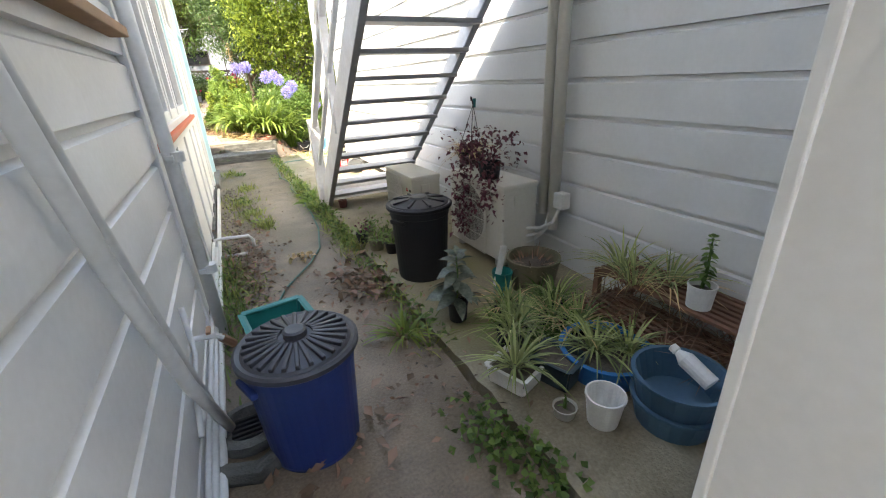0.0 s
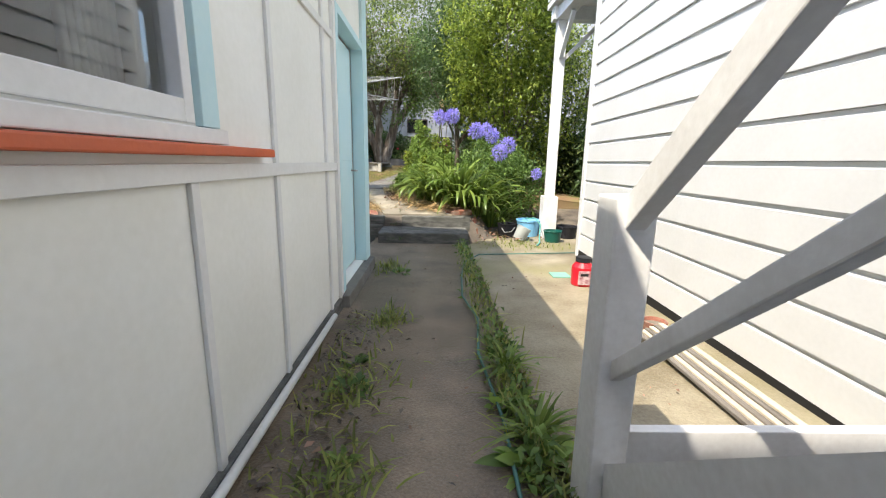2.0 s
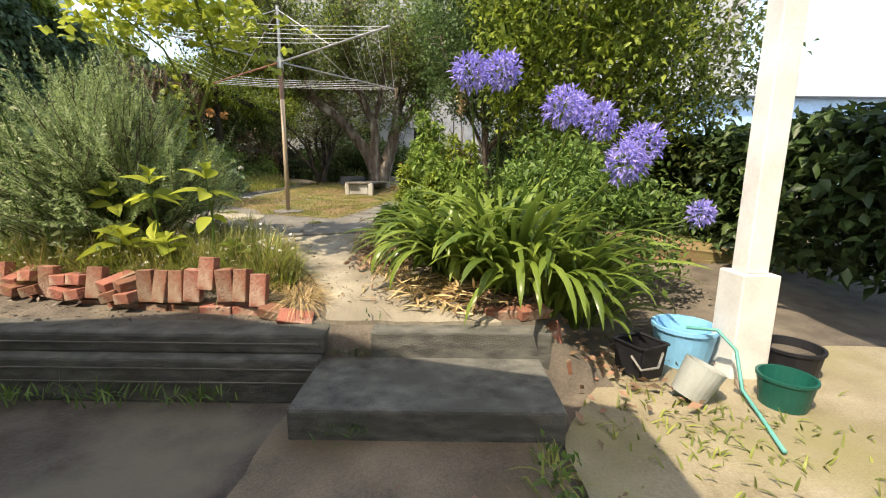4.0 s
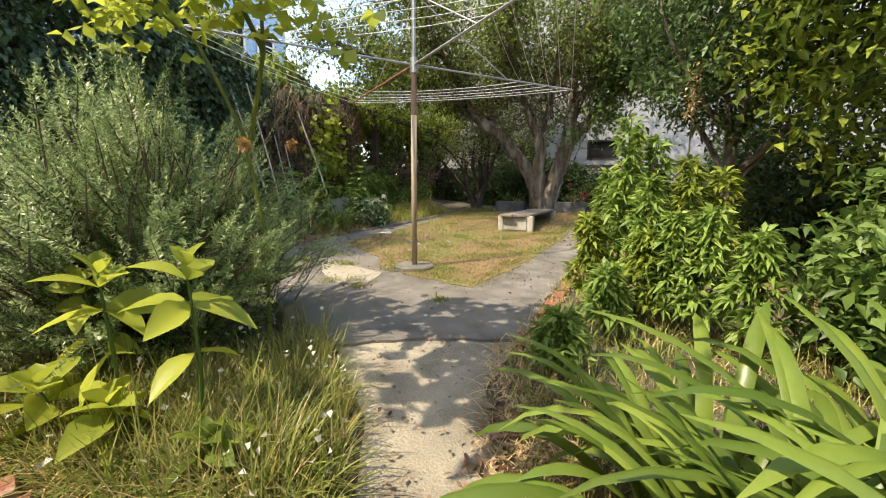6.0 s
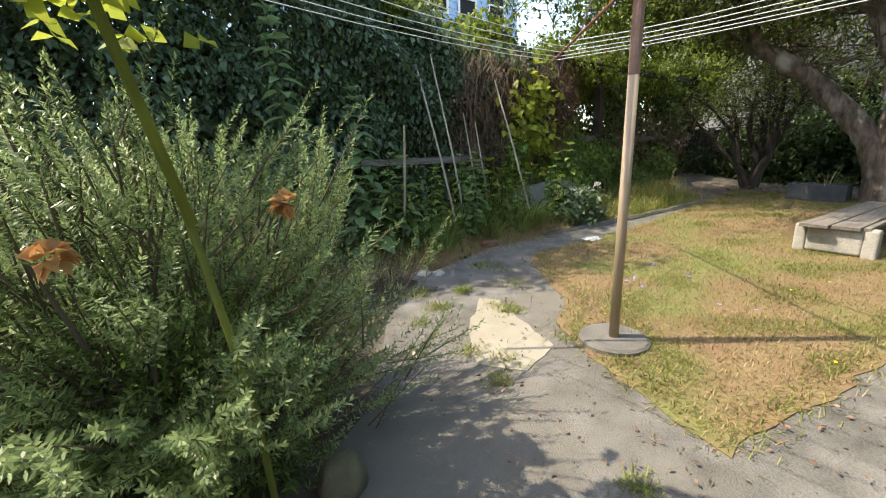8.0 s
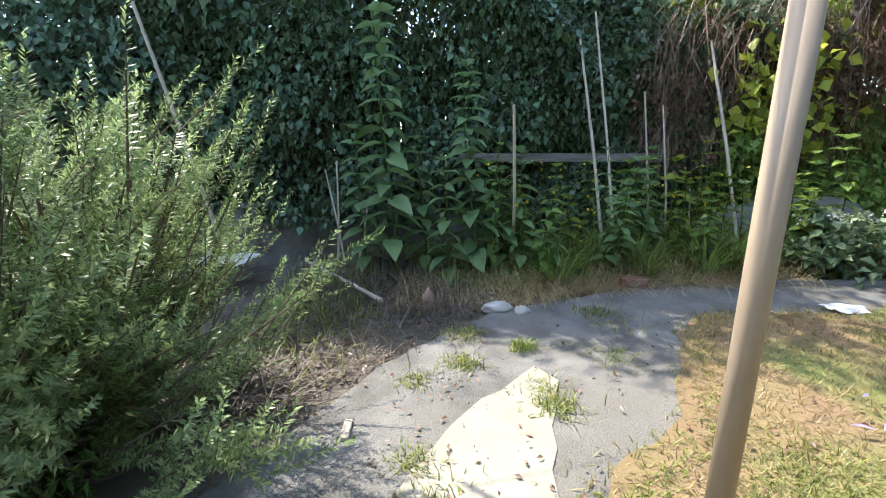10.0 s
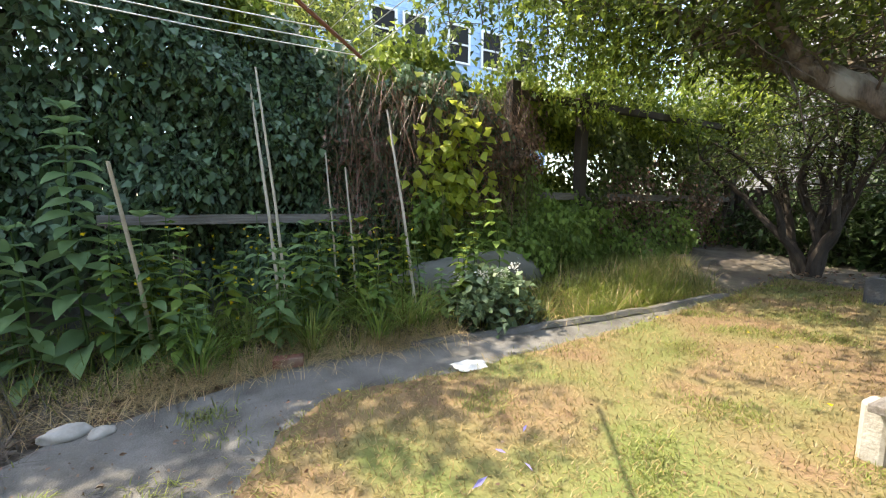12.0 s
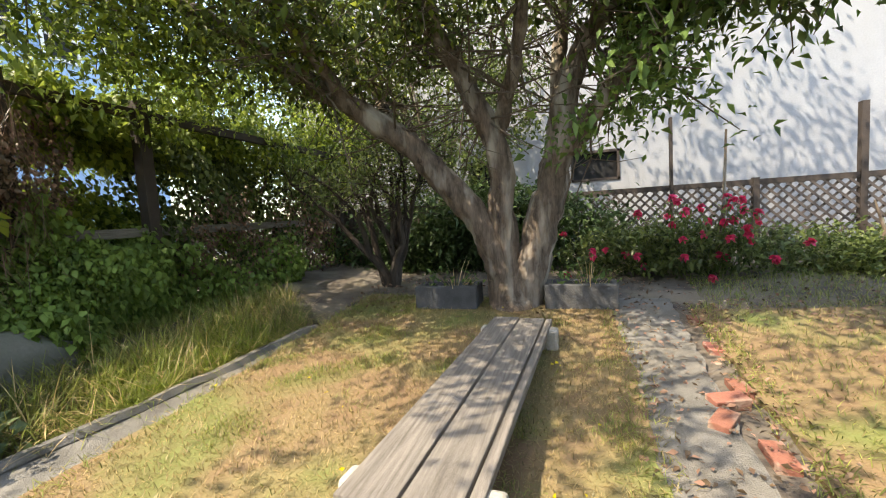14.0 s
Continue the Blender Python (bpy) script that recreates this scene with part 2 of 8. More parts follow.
def tube(bm, pts, radii, n=8, caps=True):
    """A tube along points, one ring of n per point."""
    pts = [Vector(p) for p in pts]
    if not hasattr(radii, "__len__"):
        radii = [radii] * len(pts)
    rings = []
    side = None
    for i, p in enumerate(pts):
        d = (pts[min(i + 1, len(pts) - 1)] - pts[max(i - 1, 0)]).normalized()
        if side is None:
            side = d.cross(Vector((0, 0, 1)) if abs(d.z) < 0.9 else Vector((1, 0, 0))).normalized()
        side = (side - d * side.dot(d)).normalized()
        up = d.cross(side)
        rings.append([bm.verts.new(p + (side * math.cos(a) + up * math.sin(a)) * radii[i]) for a in [2 * math.pi * k / n for k in range(n)]])
    for a, b in zip(rings, rings[1:]):
        for k in range(n):
            bm.faces.new((a[k], a[(k + 1) % n], b[(k + 1) % n], b[k]))
    if caps:
        bm.faces.new(rings[0])
        bm.faces.new(rings[-1])
    return bm


def T(pts, radii, n=8):
    return tube(bmesh.new(), pts, radii, n)


def lathe(bm, prof, at=(0, 0, 0), n=28, m=None):
    """A solid turned from (radius, height) pairs."""
    rings = []
    for r, z in prof:
        rings.append([bm.verts.new((at[0] + r * math.cos(2 * math.pi * k / n), at[1] + r * math.sin(2 * math.pi * k / n), at[2] + z)) for k in range(n)])
    for a, b in zip(rings, rings[1:]):
        for k in range(n):
            bm.faces.new((a[k], a[(k + 1) % n], b[(k + 1) % n], b[k]))
    bm.faces.new(rings[0])
    bm.faces.new(rings[-1])
    if m is not None:
        bmesh.ops.transform(bm, matrix=m, verts=[v for r in rings for v in r])
    return bm


def cloud(name, verts, faces, material, parent=None, label="", smooth=False):
    """One mesh from numpy arrays: verts (n, 3), faces (m, k)."""
    me = bpy.data.meshes.new(name)
    verts, faces = np.asarray(verts, dtype=np.float32), np.asarray(faces, dtype=np.int32)
    k = faces.shape[1]
    me.vertices.add(len(verts))
    me.vertices.foreach_set("co", verts.ravel())
    me.loops.add(faces.size)
    me.loops.foreach_set("vertex_index", faces.ravel())
    me.polygons.add(len(faces))
    me.polygons.foreach_set("loop_start", np.arange(0, faces.size, k, dtype=np.int32))
    me.update(calc_edges=True)
    me.materials.append(material)
    if smooth:
        me.shade_smooth()
    ob = new(name, me)
    if parent is not None:
        ob.parent = parent
        ob.matrix_parent_inverse = world_of(parent).inverted()
    if label:
        ob["label"] = label
    return ob


def unit(v):
    return v / np.maximum(np.linalg.norm(v, axis=-1, keepdims=True), 1e-9)


def leaves(at, way, length, width, fold=0.25, droop=0.2):
    """Folded leaves: bases at, pointing along way; verts and faces."""
    n = len(at)
    at, way = np.asarray(at, float), unit(np.asarray(way, float))
    length = np.broadcast_to(np.asarray(length, float), n)[:, None]
    width = np.broadcast_to(np.asarray(width, float), n)[:, None]
    side = unit(np.cross(way, rng.normal(size=(n, 3)) * 0.5 + np.array([0, 0, 1.0])))
    nor = np.cross(side, way)
    mid = at + way * length * 0.45
    tip = at + way * length - np.array([0, 0, 1]) * length * droop
    a = mid + side * width * 0.5 + nor * width * fold
    b = mid - side * width * 0.5 + nor * width * fold
    v = np.stack([at, a, tip, b, mid], 1).reshape(-1, 3)
    i = np.arange(n)[:, None] * 5
    f = np.concatenate([i + [0, 4, 1], i + [1, 4, 2], i + [0, 3, 4], i + [3, 2, 4]])
    return v, f


def blades(at, way, length, width, bend=0.6, seg=3):
    """Narrow arching blades: verts and quad faces."""
    n = len(at)
    at, way = np.asarray(at, float), unit(np.asarray(way, float))
    length = np.broadcast_to(np.asarray(length, float), n)[:, None]
    width = np.broadcast_to(np.asarray(width, float), n)[:, None]
    bend = np.broadcast_to(np.asarray(bend, float), n)[:, None]
    flat = unit(way * [1, 1, 0] + rng.normal(size=(n, 3)) * [0.05, 0.05, 0])
    side = np.stack([-flat[:, 1], flat[:, 0], np.zeros(n)], 1)
    rows = []
    for k in range(seg + 1):
        u = k / seg
        c = at + way * length * u + (flat * 0.55 - np.array([0, 0, 1.0])) * bend * length * u * u * 0.6
        w = width * (1 - u ** 2.2 * 0.93) * 0.5 * (0.75 + 0.5 * min(u * 3, 1) * 0.5)
        rows += [c + side * w, c - side * w]
    v = np.stack(rows, 1).reshape(-1, 3)
    m = 2 * (seg + 1)
    i = np.arange(n)[:, None] * m
    f = np.concatenate([i + [2 * k, 2 * k + 1, 2 * k + 3, 2 * k + 2] for k in range(seg)])
    return v, f


def bigleaves(at, way, length, width, fold=0.18, droop=0.3):
    """Broad rounded leaves with a midrib and a bent blade: verts and quad faces."""
    n = len(at)
    at, way = np.asarray(at, float), unit(np.asarray(way, float))
    length = np.broadcast_to(np.asarray(length, float), n)[:, None]
    width = np.broadcast_to(np.asarray(width, float), n)[:, None]
    side = unit(np.cross(way, rng.normal(size=(n, 3)) * 0.35 + np.array([0, 0, 1.0])))
    nor = np.cross(side, way)
    rows = []
    for u, w in ((0, 0.04), (0.14, 0.5), (0.34, 0.95), (0.56, 1.0), (0.8, 0.58), (1.0, 0.02)):
        c = at + way * length * u - np.array([0, 0, 1]) * length * droop * u * u
        e = nor * width * fold * w
        rows += [c + side * width * 0.5 * w + e, c, c - side * width * 0.5 * w + e]
    v = np.stack(rows, 1).reshape(-1, 3)
    i = np.arange(n)[:, None] * 18
    f = np.concatenate([i + [3 * k + j, 3 * k + j + 1, 3 * k + j + 4, 3 * k + j + 3] for k in range(5) for j in range(2)])
    return v, f


def ball(n, c, r, shell=0.5, lump=0.25, seed=0):
    """Points in a lumpy ellipsoid and the ways out of it."""
    g = np.random.default_rng(seed)
    d = unit(g.normal(size=(n, 3)))
    k = g.normal(size=(9, 3)) * 2.2
    ph = g.uniform(0, 6.28, 9)
    lumps = 1 + lump * np.sin(d @ k.T + ph).mean(1) * 2.4
    rad = (1 - shell * g.random(n) ** 1.6) * lumps
    return np.array(c) + d * rad[:, None] * np.array(r), d


def ground_z(x, y):
    """Height of the ground: an alley that falls a little, then the raised garden that climbs to the tree."""
    x, y = np.asarray(x, float), np.asarray(y, float)
    low = np.interp(y, [5.5, 11, 13, 16, 24], [0, -0.11, -0.12, 0.2, 0.6])
    high = np.interp(y, [11.8, 12.65, 13.75, 16.06, 18.7, 22, 23.6, 26], [0.22, 0.385, 0.5, 0.605, 0.7, 0.88, 0.97, 1.02])
    right = np.clip((x - 1.35) / (0.3 + np.clip(y - 12.4, 0, 3) * 0.45), 0, 1)
    right = right * right * (3 - 2 * right) * np.clip((22 - y) / 4, 0, 1)
    bed = 0.12 * np.clip((-4.35 - x) / 0.5, 0, 1) * np.clip((y - 13.6) / 0.6, 0, 1)
    return np.where(y < 11.86, low, high * (1 - right) + low * right + bed)


def gz(x, y):
    return float(ground_z(x, y))


def wobble(poly, amount=0.02, step=0.12, seed=1):
    g = random.Random(seed)
    out = []
    for (x0, y0), (x1, y1) in zip(poly, poly[1:] + poly[:1]):
        n = max(1, int(math.hypot(x1 - x0, y1 - y0) / step))
        for k in range(n):
            u = k / n
            out.append((x0 + (x1 - x0) * u + g.uniform(-amount, amount), y0 + (y1 - y0) * u + g.uniform(-amount, amount)))
    return out


def slab(name, poly, lift, material, thick=0.08, rough=0.015, label="", parent=None):
    """A paving slab over the ground, cut so that it follows its slope."""
    bm = bmesh.new()
    bm.faces.new([bm.verts.new((x, y, 0)) for x, y in wobble(poly, rough)])
    ys = [p[1] for p in poly]
    y = math.floor(min(ys)) + 0.5
    while y < max(ys):
        bmesh.ops.bisect_plane(bm, geom=bm.verts[:] + bm.edges[:] + bm.faces[:], plane_co=(0, y, 0), plane_no=(0, 1, 0))
        y += 0.5
    for v in bm.verts:
        v.co.z = gz(v.co.x, v.co.y) + lift
    top = bm.faces[:]
    ext = bmesh.ops.extrude_face_region(bm, geom=top)
    for v in ext["geom"]:
        if isinstance(v, bmesh.types.BMVert):
            v.co.z -= thick
    ob = part(name, bm, material, parent)
    return tagged(ob, label, "paving", kind="structure")


# ---- ground ----
xs = np.concatenate([[-400, -120, -40, -15], np.arange(-9, 7.01, 0.25), [12, 40, 120, 400]])
ys = np.concatenate([[-400, -120, -40, -12], np.arange(-3, 11.6, 0.5), [11.7, 11.85, 11.87, 12.0], np.arange(12.25, 30, 0.25), [40, 120, 400, 900]])
gx, gy = np.meshgrid(xs, ys)
gzz = ground_z(gx, gy) - 0.03 - 0.05 * (gy < 11.86)
soil_bump = 0.05 * np.sin(gx * 3.1 + 1.3 * np.sin(gy * 2.2)) * np.sin(gy * 2.7) * ((gx < -4.3) & (gy > 12))
gv = np.stack([gx, gy, gzz + soil_bump], -1).reshape(-1, 3)
nx = len(xs)
gf = np.array([[j * nx + i, j * nx + i + 1, (j + 1) * nx + i + 1, (j + 1) * nx + i] for j in range(len(ys) - 1) for i in range(nx - 1)])
tagged(cloud("ground", gv, gf, SOIL, smooth=True), "dry brown garden soil between beds and paving", "ground", kind="structure")

slab("pavement_alley", [(-0.3, 0.96), (1.1, 0.96), (1.13, 6.0), (1.16, 11.84), (-0.3, 11.84)], 0.0, ALLEY, 0.1, 0.012, "damp stained brown concrete alley path")
slab("pavement_side", [(1.13, 0.96), (2.5, 0.96), (2.56, 6.4), (1.19, 6.4)], 0.03, ALLEY2, 0.12, 0.012, "ochre mossy concrete strip under the stairs")
slab("pavement_porch", [(1.19, 6.41), (6.5, 6.41), (6.5, 10.0), (1.22, 10.0)], 0.0, ALLEY2, 0.1, 0.008, "sunlit worn concrete beside the house")
slab("pavement_verandah", [(1.22, 10.05), (6.5, 10.05), (6.5, 12.6), (2.3, 12.6), (1.75, 12.3), (1.65, 11.9), (1.4, 11.6), (1.22, 11.3)], -0.02, ALLEY2, 0.1, 0.012, "cracked pale concrete below the verandah")

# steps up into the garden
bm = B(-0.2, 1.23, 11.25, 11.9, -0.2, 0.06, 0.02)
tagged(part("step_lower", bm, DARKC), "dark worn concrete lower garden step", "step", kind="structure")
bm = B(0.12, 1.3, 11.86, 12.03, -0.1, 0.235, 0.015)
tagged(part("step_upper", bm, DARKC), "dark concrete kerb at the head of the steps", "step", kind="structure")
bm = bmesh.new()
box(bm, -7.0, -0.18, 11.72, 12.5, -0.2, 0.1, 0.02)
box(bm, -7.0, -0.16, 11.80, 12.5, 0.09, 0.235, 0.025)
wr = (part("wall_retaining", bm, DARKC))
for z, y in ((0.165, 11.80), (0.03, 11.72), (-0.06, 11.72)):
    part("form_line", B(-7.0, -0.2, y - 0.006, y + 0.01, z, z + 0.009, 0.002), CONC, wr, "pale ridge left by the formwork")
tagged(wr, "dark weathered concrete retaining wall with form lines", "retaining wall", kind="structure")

slab("path_garden", [(-0.2, 12.0), (1.0, 12.0), (0.62, 12.35), (0.1, 12.7), (-0.1, 12.95), (-0.38, 13.75), (-0.35, 14.4), (-1.9, 14.5), (-1.5, 13.9), (-0.88, 13.3), (-0.55, 12.75), (-0.3, 12.35)], 0.0, PATHC, 0.08, 0.012, "pale cracked concrete garden path")
slab("patio", [(-0.33, 14.38), (-0.32, 15.2), (-0.2, 16.6), (-0.14, 19.5), (-0.02, 21.2), (0.15, 23.4), (-0.6, 23.4), (-0.58, 21.0), (-0.67, 18.8), (-0.8, 17.4), (-0.95, 16.3), (-1.07, 15.6), (-1.6, 15.75), (-2.3, 16.05), (-2.6, 16.5), (-3.5, 17.0), (-3.83, 17.3), (-3.75, 18.4), (-3.69, 20.0), (-3.75, 22.0), (-3.95, 22.0), (-4.05, 20.0), (-4.35, 18.8), (-4.5, 17.2), (-4.2, 15.9), (-3.8, 15.38), (-3.4, 15.0), (-3.0, 14.72), (-2.5, 14.4), (-2.3, 14.1), (-1.7, 13.75), (-0.95, 14.2)], 0.02, CONC, 0.08, 0.02, "rough grey concrete paving round the lawn")
slab("paving_patch", [(-2.2, 15.68), (-2.12, 15.3), (-2.4, 15.14), (-2.75, 15.35), (-2.95, 15.55), (-3.24, 15.92), (-3.08, 16.0), (-2.7, 15.86)], 0.026, CREAM, 0.05, 0.02, "smooth cream concrete patch")
slab("lawn", [(-2.4, 15.97), (-1.6, 15.62), (-1.05, 15.47), (-0.87, 16.3), (-0.72, 17.4), (-0.59, 18.8), (-0.5, 21.0), (-0.52, 23.2), (-3.85, 23.6), (-3.79, 22.0), (-3.73, 20.0), (-3.78, 18.4), (-3.88, 17.3), (-3.55, 16.98), (-2.7, 16.47)], 0.027, LAWN, 0.05, 0.03, "dry yellow lawn with green patches")
slab("lawn_side", [(-0.05, 15.0), (0.1, 19.5), (0.3, 23.0), (6.5, 23.5), (6.5, 15.0)], 0.01, LAWN, 0.05, 0.03, "dry grass beside the brick edging")
bm = bmesh.new()
tube(bm, [(-4.45, 18.2, gz(-4.4, 18.2) + 0.03), (-4.36, 18.85, gz(-4.3, 18.85) + 0.05), (-4.08, 20.0, gz(-4, 20) + 0.06), (-3.92, 21.0, gz(-4, 21) + 0.06), (-3.82, 22.1, gz(-4, 22.1) + 0.04)], 0.055, 6)
bmesh.ops.subdivide_edges(bm, edges=bm.edges[:], cuts=4, use_grid_fill=True)
for v in bm.verts:
    v.co += Vector((noise.noise(v.co * 3) * 0.03, 0, noise.noise(v.co * 4 + Vector((9, 0, 0))) * 0.03 - 0.03))
tagged(part("kerb_lawn", bm, CONC), "low grey concrete garden kerb", "kerb", kind="structure")

# ---- left house ----
LX = -0.11
house_l = thing("house", (-2, 5, 0), "white panelled house with painted timber battens beside the alley", "house", kind="structure")


def wall_y(name, x0, x1, y0, y1, z0, z1, holes, material, parent, label=""):
    """A wall along y, with holes (y0, y1, z0, z1) through it."""
    bm = bmesh.new()
    ycuts = sorted({y0, y1, *[h[0] for h in holes], *[h[1] for h in holes]})
    for a, b in zip(ycuts, ycuts[1:]):
        hs = sorted((h[2], h[3]) for h in holes if h[0] <= a and h[1] >= b)
        z = z0
        for h0, h1 in hs:
            if h0 > z:
                box(bm, x0, x1, a, b, z, h0)
            z = h1
        if z < z1:
            box(bm, x0, x1, a, b, z, z1)
    bmesh.ops.remove_doubles(bm, verts=bm.verts, dist=0.0005)
    return part(name, bm, material, parent, label)


HOLES_L = [(3.62, 4.68, 1.26, 2.4), (4.82, 5.32, 1.26, 2.4), (5.48, 6.33, 1.26, 2.4), (7.12, 7.86, 2.15, 2.75), (8.32, 9.42, 0.06, 2.26)]
wall_y("wall", -0.28, LX, -3.0, 9.68, -0.2, 3.05, HOLES_L, WHITE2, house_l)
part("wall", B(-6.0, -0.28, 9.5, 9.68, -0.2, 3.05), WHITE2, house_l)
part("wall", B(-6.2, -6.0, -3.0, 9.68, -0.2, 3.05), WHITE2, house_l)
part("wall", B(-6.0, -0.28, -3.0, -2.8, -0.2, 3.05), WHITE2, house_l)
part("floor", B(-6.0, -0.28, -2.8, 9.5, -0.2, 0.15), DARKWOOD, house_l)
part("ceiling", B(-6.0, -0.28, -2.8, 9.5, 2.85, 2.9), WHITE2, house_l)
bm = bmesh.new()
v = [bm.verts.new(p) for p in ((0.2, -3.3, 3.02), (0.2, 9.95, 3.02), (-3.1, 9.95, 4.4), (-3.1, -3.3, 4.4), (-6.5, 9.95, 3.02), (-6.5, -3.3, 3.02))]
bm.faces.new((v[0], v[1], v[2], v[3])); bm.faces.new((v[3], v[2], v[4], v[5]))
bm.faces.new((v[1], v[4], v[2])); bm.faces.new((v[0], v[3], v[5])); bm.faces.new((v[0], v[5], v[4], v[1]))
part("roof", bm, ROOFM, house_l)
# unseen upper block over the near half, added to shade the alley floor
part("shade_block_wall", B(-5.8, LX, -3.0, 2.7, 2.97, 6.2), WHITE2, house_l)
part("shade_block_roof", B(-6.2, 0.22, -3.3, 2.9, 6.2, 6.32), ROOFM, house_l)
part("fascia", B(0.19, 0.215, -3.3, 9.97, 2.9, 3.07), WHITE, house_l)
part("soffit", B(-0.12, 0.2, -3.3, 9.96, 2.98, 3.0), WHITE, house_l)
for y in (3.34, 4.53, 5.4, 6.28, 6.99, 7.94):
    part("batten", B(LX, LX + 0.018, y - 0.022, y + 0.022, 0.0, 1.075, 0.003), WHITE, house_l)
for y in (6.99, 7.94):
    part("batten", B(LX, LX + 0.018, y - 0.022, y + 0.022, 1.135, 2.95, 0.003), WHITE, house_l)
part("batten", B(LX, LX + 0.022, 3.3, 8.24, 1.075, 1.135, 0.003), WHITE, house_l)
part("batten", B(LX, LX + 0.02, 6.45, 8.24, 2.02, 2.07, 0.003), WHITE, house_l)
part("corner_board", B(LX, LX + 0.03, 8.2, 8.3, 0.0, 2.95, 0.003), WHITE, house_l)
part("corner_board", B(LX, LX + 0.03, 9.44, 9.7, -0.08, 2.95, 0.003), TEALP, house_l, "pale teal painted corner board")
part("corner_board", B(LX, LX + 0.028, 6.345, 6.45, 1.253, 2.5, 0.003), TEALP, house_l, "pale teal window facing")
part("base_strip", B(LX - 0.01, LX + 0.035, 3.3, 8.2, -0.06, 0.03, 0.004), DARKC, house_l, "grey concrete plinth")
part("sill", B(LX - 0.02, LX + 0.065, 3.4, 6.84, 1.16, 1.195, 0.006), ORANGE, house_l, "orange-red painted window sill")
part("sill", B(LX - 0.02, LX + 0.03, 3.4, 6.5, 1.2, 1.25, 0.004), WHITE, house_l)
part("sill", B(LX, LX + 0.1, 0.98, 3.05, 1.68, 1.72, 0.005), mat("bare_timber", (0.42, 0.24, 0.13), 0.7), house_l, "bare orange timber sill")
# windows
for (y0, y1, z0, z1) in HOLES_L[:4]:
    w = thing("window", (LX, (y0 + y1) / 2, z0), "white timber casement window with clear panes", "window", "windows of the panelled house", "structure")
    w.name = "window_1"
    f = 0.05
    for nm, b4 in (("window_frame", (y0, y0 + f, z0, z1)), ("window_frame", (y1 - f, y1, z0, z1)), ("window_frame", (y0 + f, y1 - f, z0, z0 + f + 0.02)), ("window_frame", (y0 + f, y1 - f, z1 - f, z1))):
        part(nm, B(LX - 0.06, LX + 0.012, *b4, 0.004), WHITE, w)
    g = part("pane", B(LX - 0.04, LX - 0.035, y0 + f, y1 - f, z0 + f + 0.02, z1 - f), GLASS, w)
    g.visible_shadow = False
# curtains behind the panes
CURT = mat("white_net_curtain", (0.75, 0.75, 0.7), 0.8, bump=0, trans=0.4)
for y0, y1 in ((3.62, 3.85), (5.1, 5.34), (5.47, 5.85), (6.15, 6.36)):
    n = 40
    yy = np.linspace(y0, y1, n)
    xx = -0.34 + 0.025 * np.sin(np.arange(n) * 1.3)
    v = np.concatenate([np.stack([xx, yy, np.full(n, 1.2)], 1), np.stack([xx, yy, np.full(n, 2.45)], 1)])
    f = np.array([[i, i + 1, n + i + 1, n + i] for i in range(n - 1)])
    c = cloud("curtain", v, f, CURT, smooth=True)
    sol = c.modifiers.new("thickness", "SOLIDIFY")
    sol.thickness = 0.003
    tagged(c, "white gathered curtain behind the window", "curtain")
# door
dr = thing("door_1", (LX - 0.1, 8.87, 0.06), "pale teal panelled back door", "door", kind="structure")
part("door_leaf", B(-0.26, -0.2, 8.36, 9.38, 0.08, 2.22, 0.004), TEALP, dr)
part("door_panel", B(-0.2, -0.19, 8.48, 9.26, 0.25, 1.0, 0.006), TEALP, dr)
part("door_panel", B(-0.2, -0.19, 8.48, 9.26, 1.15, 2.1, 0.006), TEALP, dr)
part("handle", T([(-0.2, 9.3, 1.05), (-0.14, 9.3, 1.05), (-0.14, 9.2, 1.05)], 0.01, 6), METAL, dr, "steel lever handle")
for b4 in ((8.26, 8.33, 0.06, 2.3), (9.41, 9.47, 0.06, 2.3), (8.33, 9.41, 2.24, 2.3)):
    part("door_frame", B(-0.2, LX + 0.035, *b4, 0.004), TEALP, dr)
part("threshold", B(-0.28, -0.02, 8.2, 9.66, -0.14, 0.05, 0.01), CONC, dr, "grey concrete threshold")
# weatherboards on the near part
for k in range(13):
    z = -0.02 + k * 0.235
    bm = bmesh.new()
    q = [(LX, z), (LX + 0.034, z), (LX + 0.034, z + 0.006), (LX + 0.03, z + 0.19), (LX + 0.008, z + 0.203), (LX, z + 0.233)]
    a = [bm.verts.new((x, -2.9, zz)) for x, zz in q]
    b = [bm.verts.new((x, 3.28, zz)) for x, zz in q]
    for i in range(len(q)):
        bm.faces.new((a[i], a[(i + 1) % len(q)], b[(i + 1) % len(q)], b[i]))
    bm.faces.new(a); bm.faces.new(b)
    part("weatherboard", bm, WHITE, house_l)
part("corner_board", B(LX, LX + 0.045, 3.24, 3.33, 0.0, 2.95, 0.003), WHITE, house_l)

# ---- right house ----
MR = Matrix.Translation((2.41, 0.96, 0)) @ Matrix.Rotation(radians(-1.5), 4, "Z")
house_r = thing("house", MR @ Vector((3, 5, 0)), "white two-storey weatherboard house with a verandah", "house", kind="structure")
HL = 9.45
part("wall", B(0.03, 0.2, -4, HL, -0.2, 6.6, 0, MR), BOARDW, house_r)
part("wall", B(0.2, 7, HL - 0.17, HL, -0.2, 6.6, 0, MR), BOARDW, house_r)
part("wall", B(7, 7.2, -4, HL, -0.2, 6.6, 0, MR), BOARDW, house_r)
part("wall", B(0.2, 7, -4, -3.8, -0.2, 6.6, 0, MR), BOARDW, house_r)
part("roof", B(-0.4, 7.6, -4.4, HL + 2.4, 6.6, 6.75, 0, MR), ROOFM, house_r)
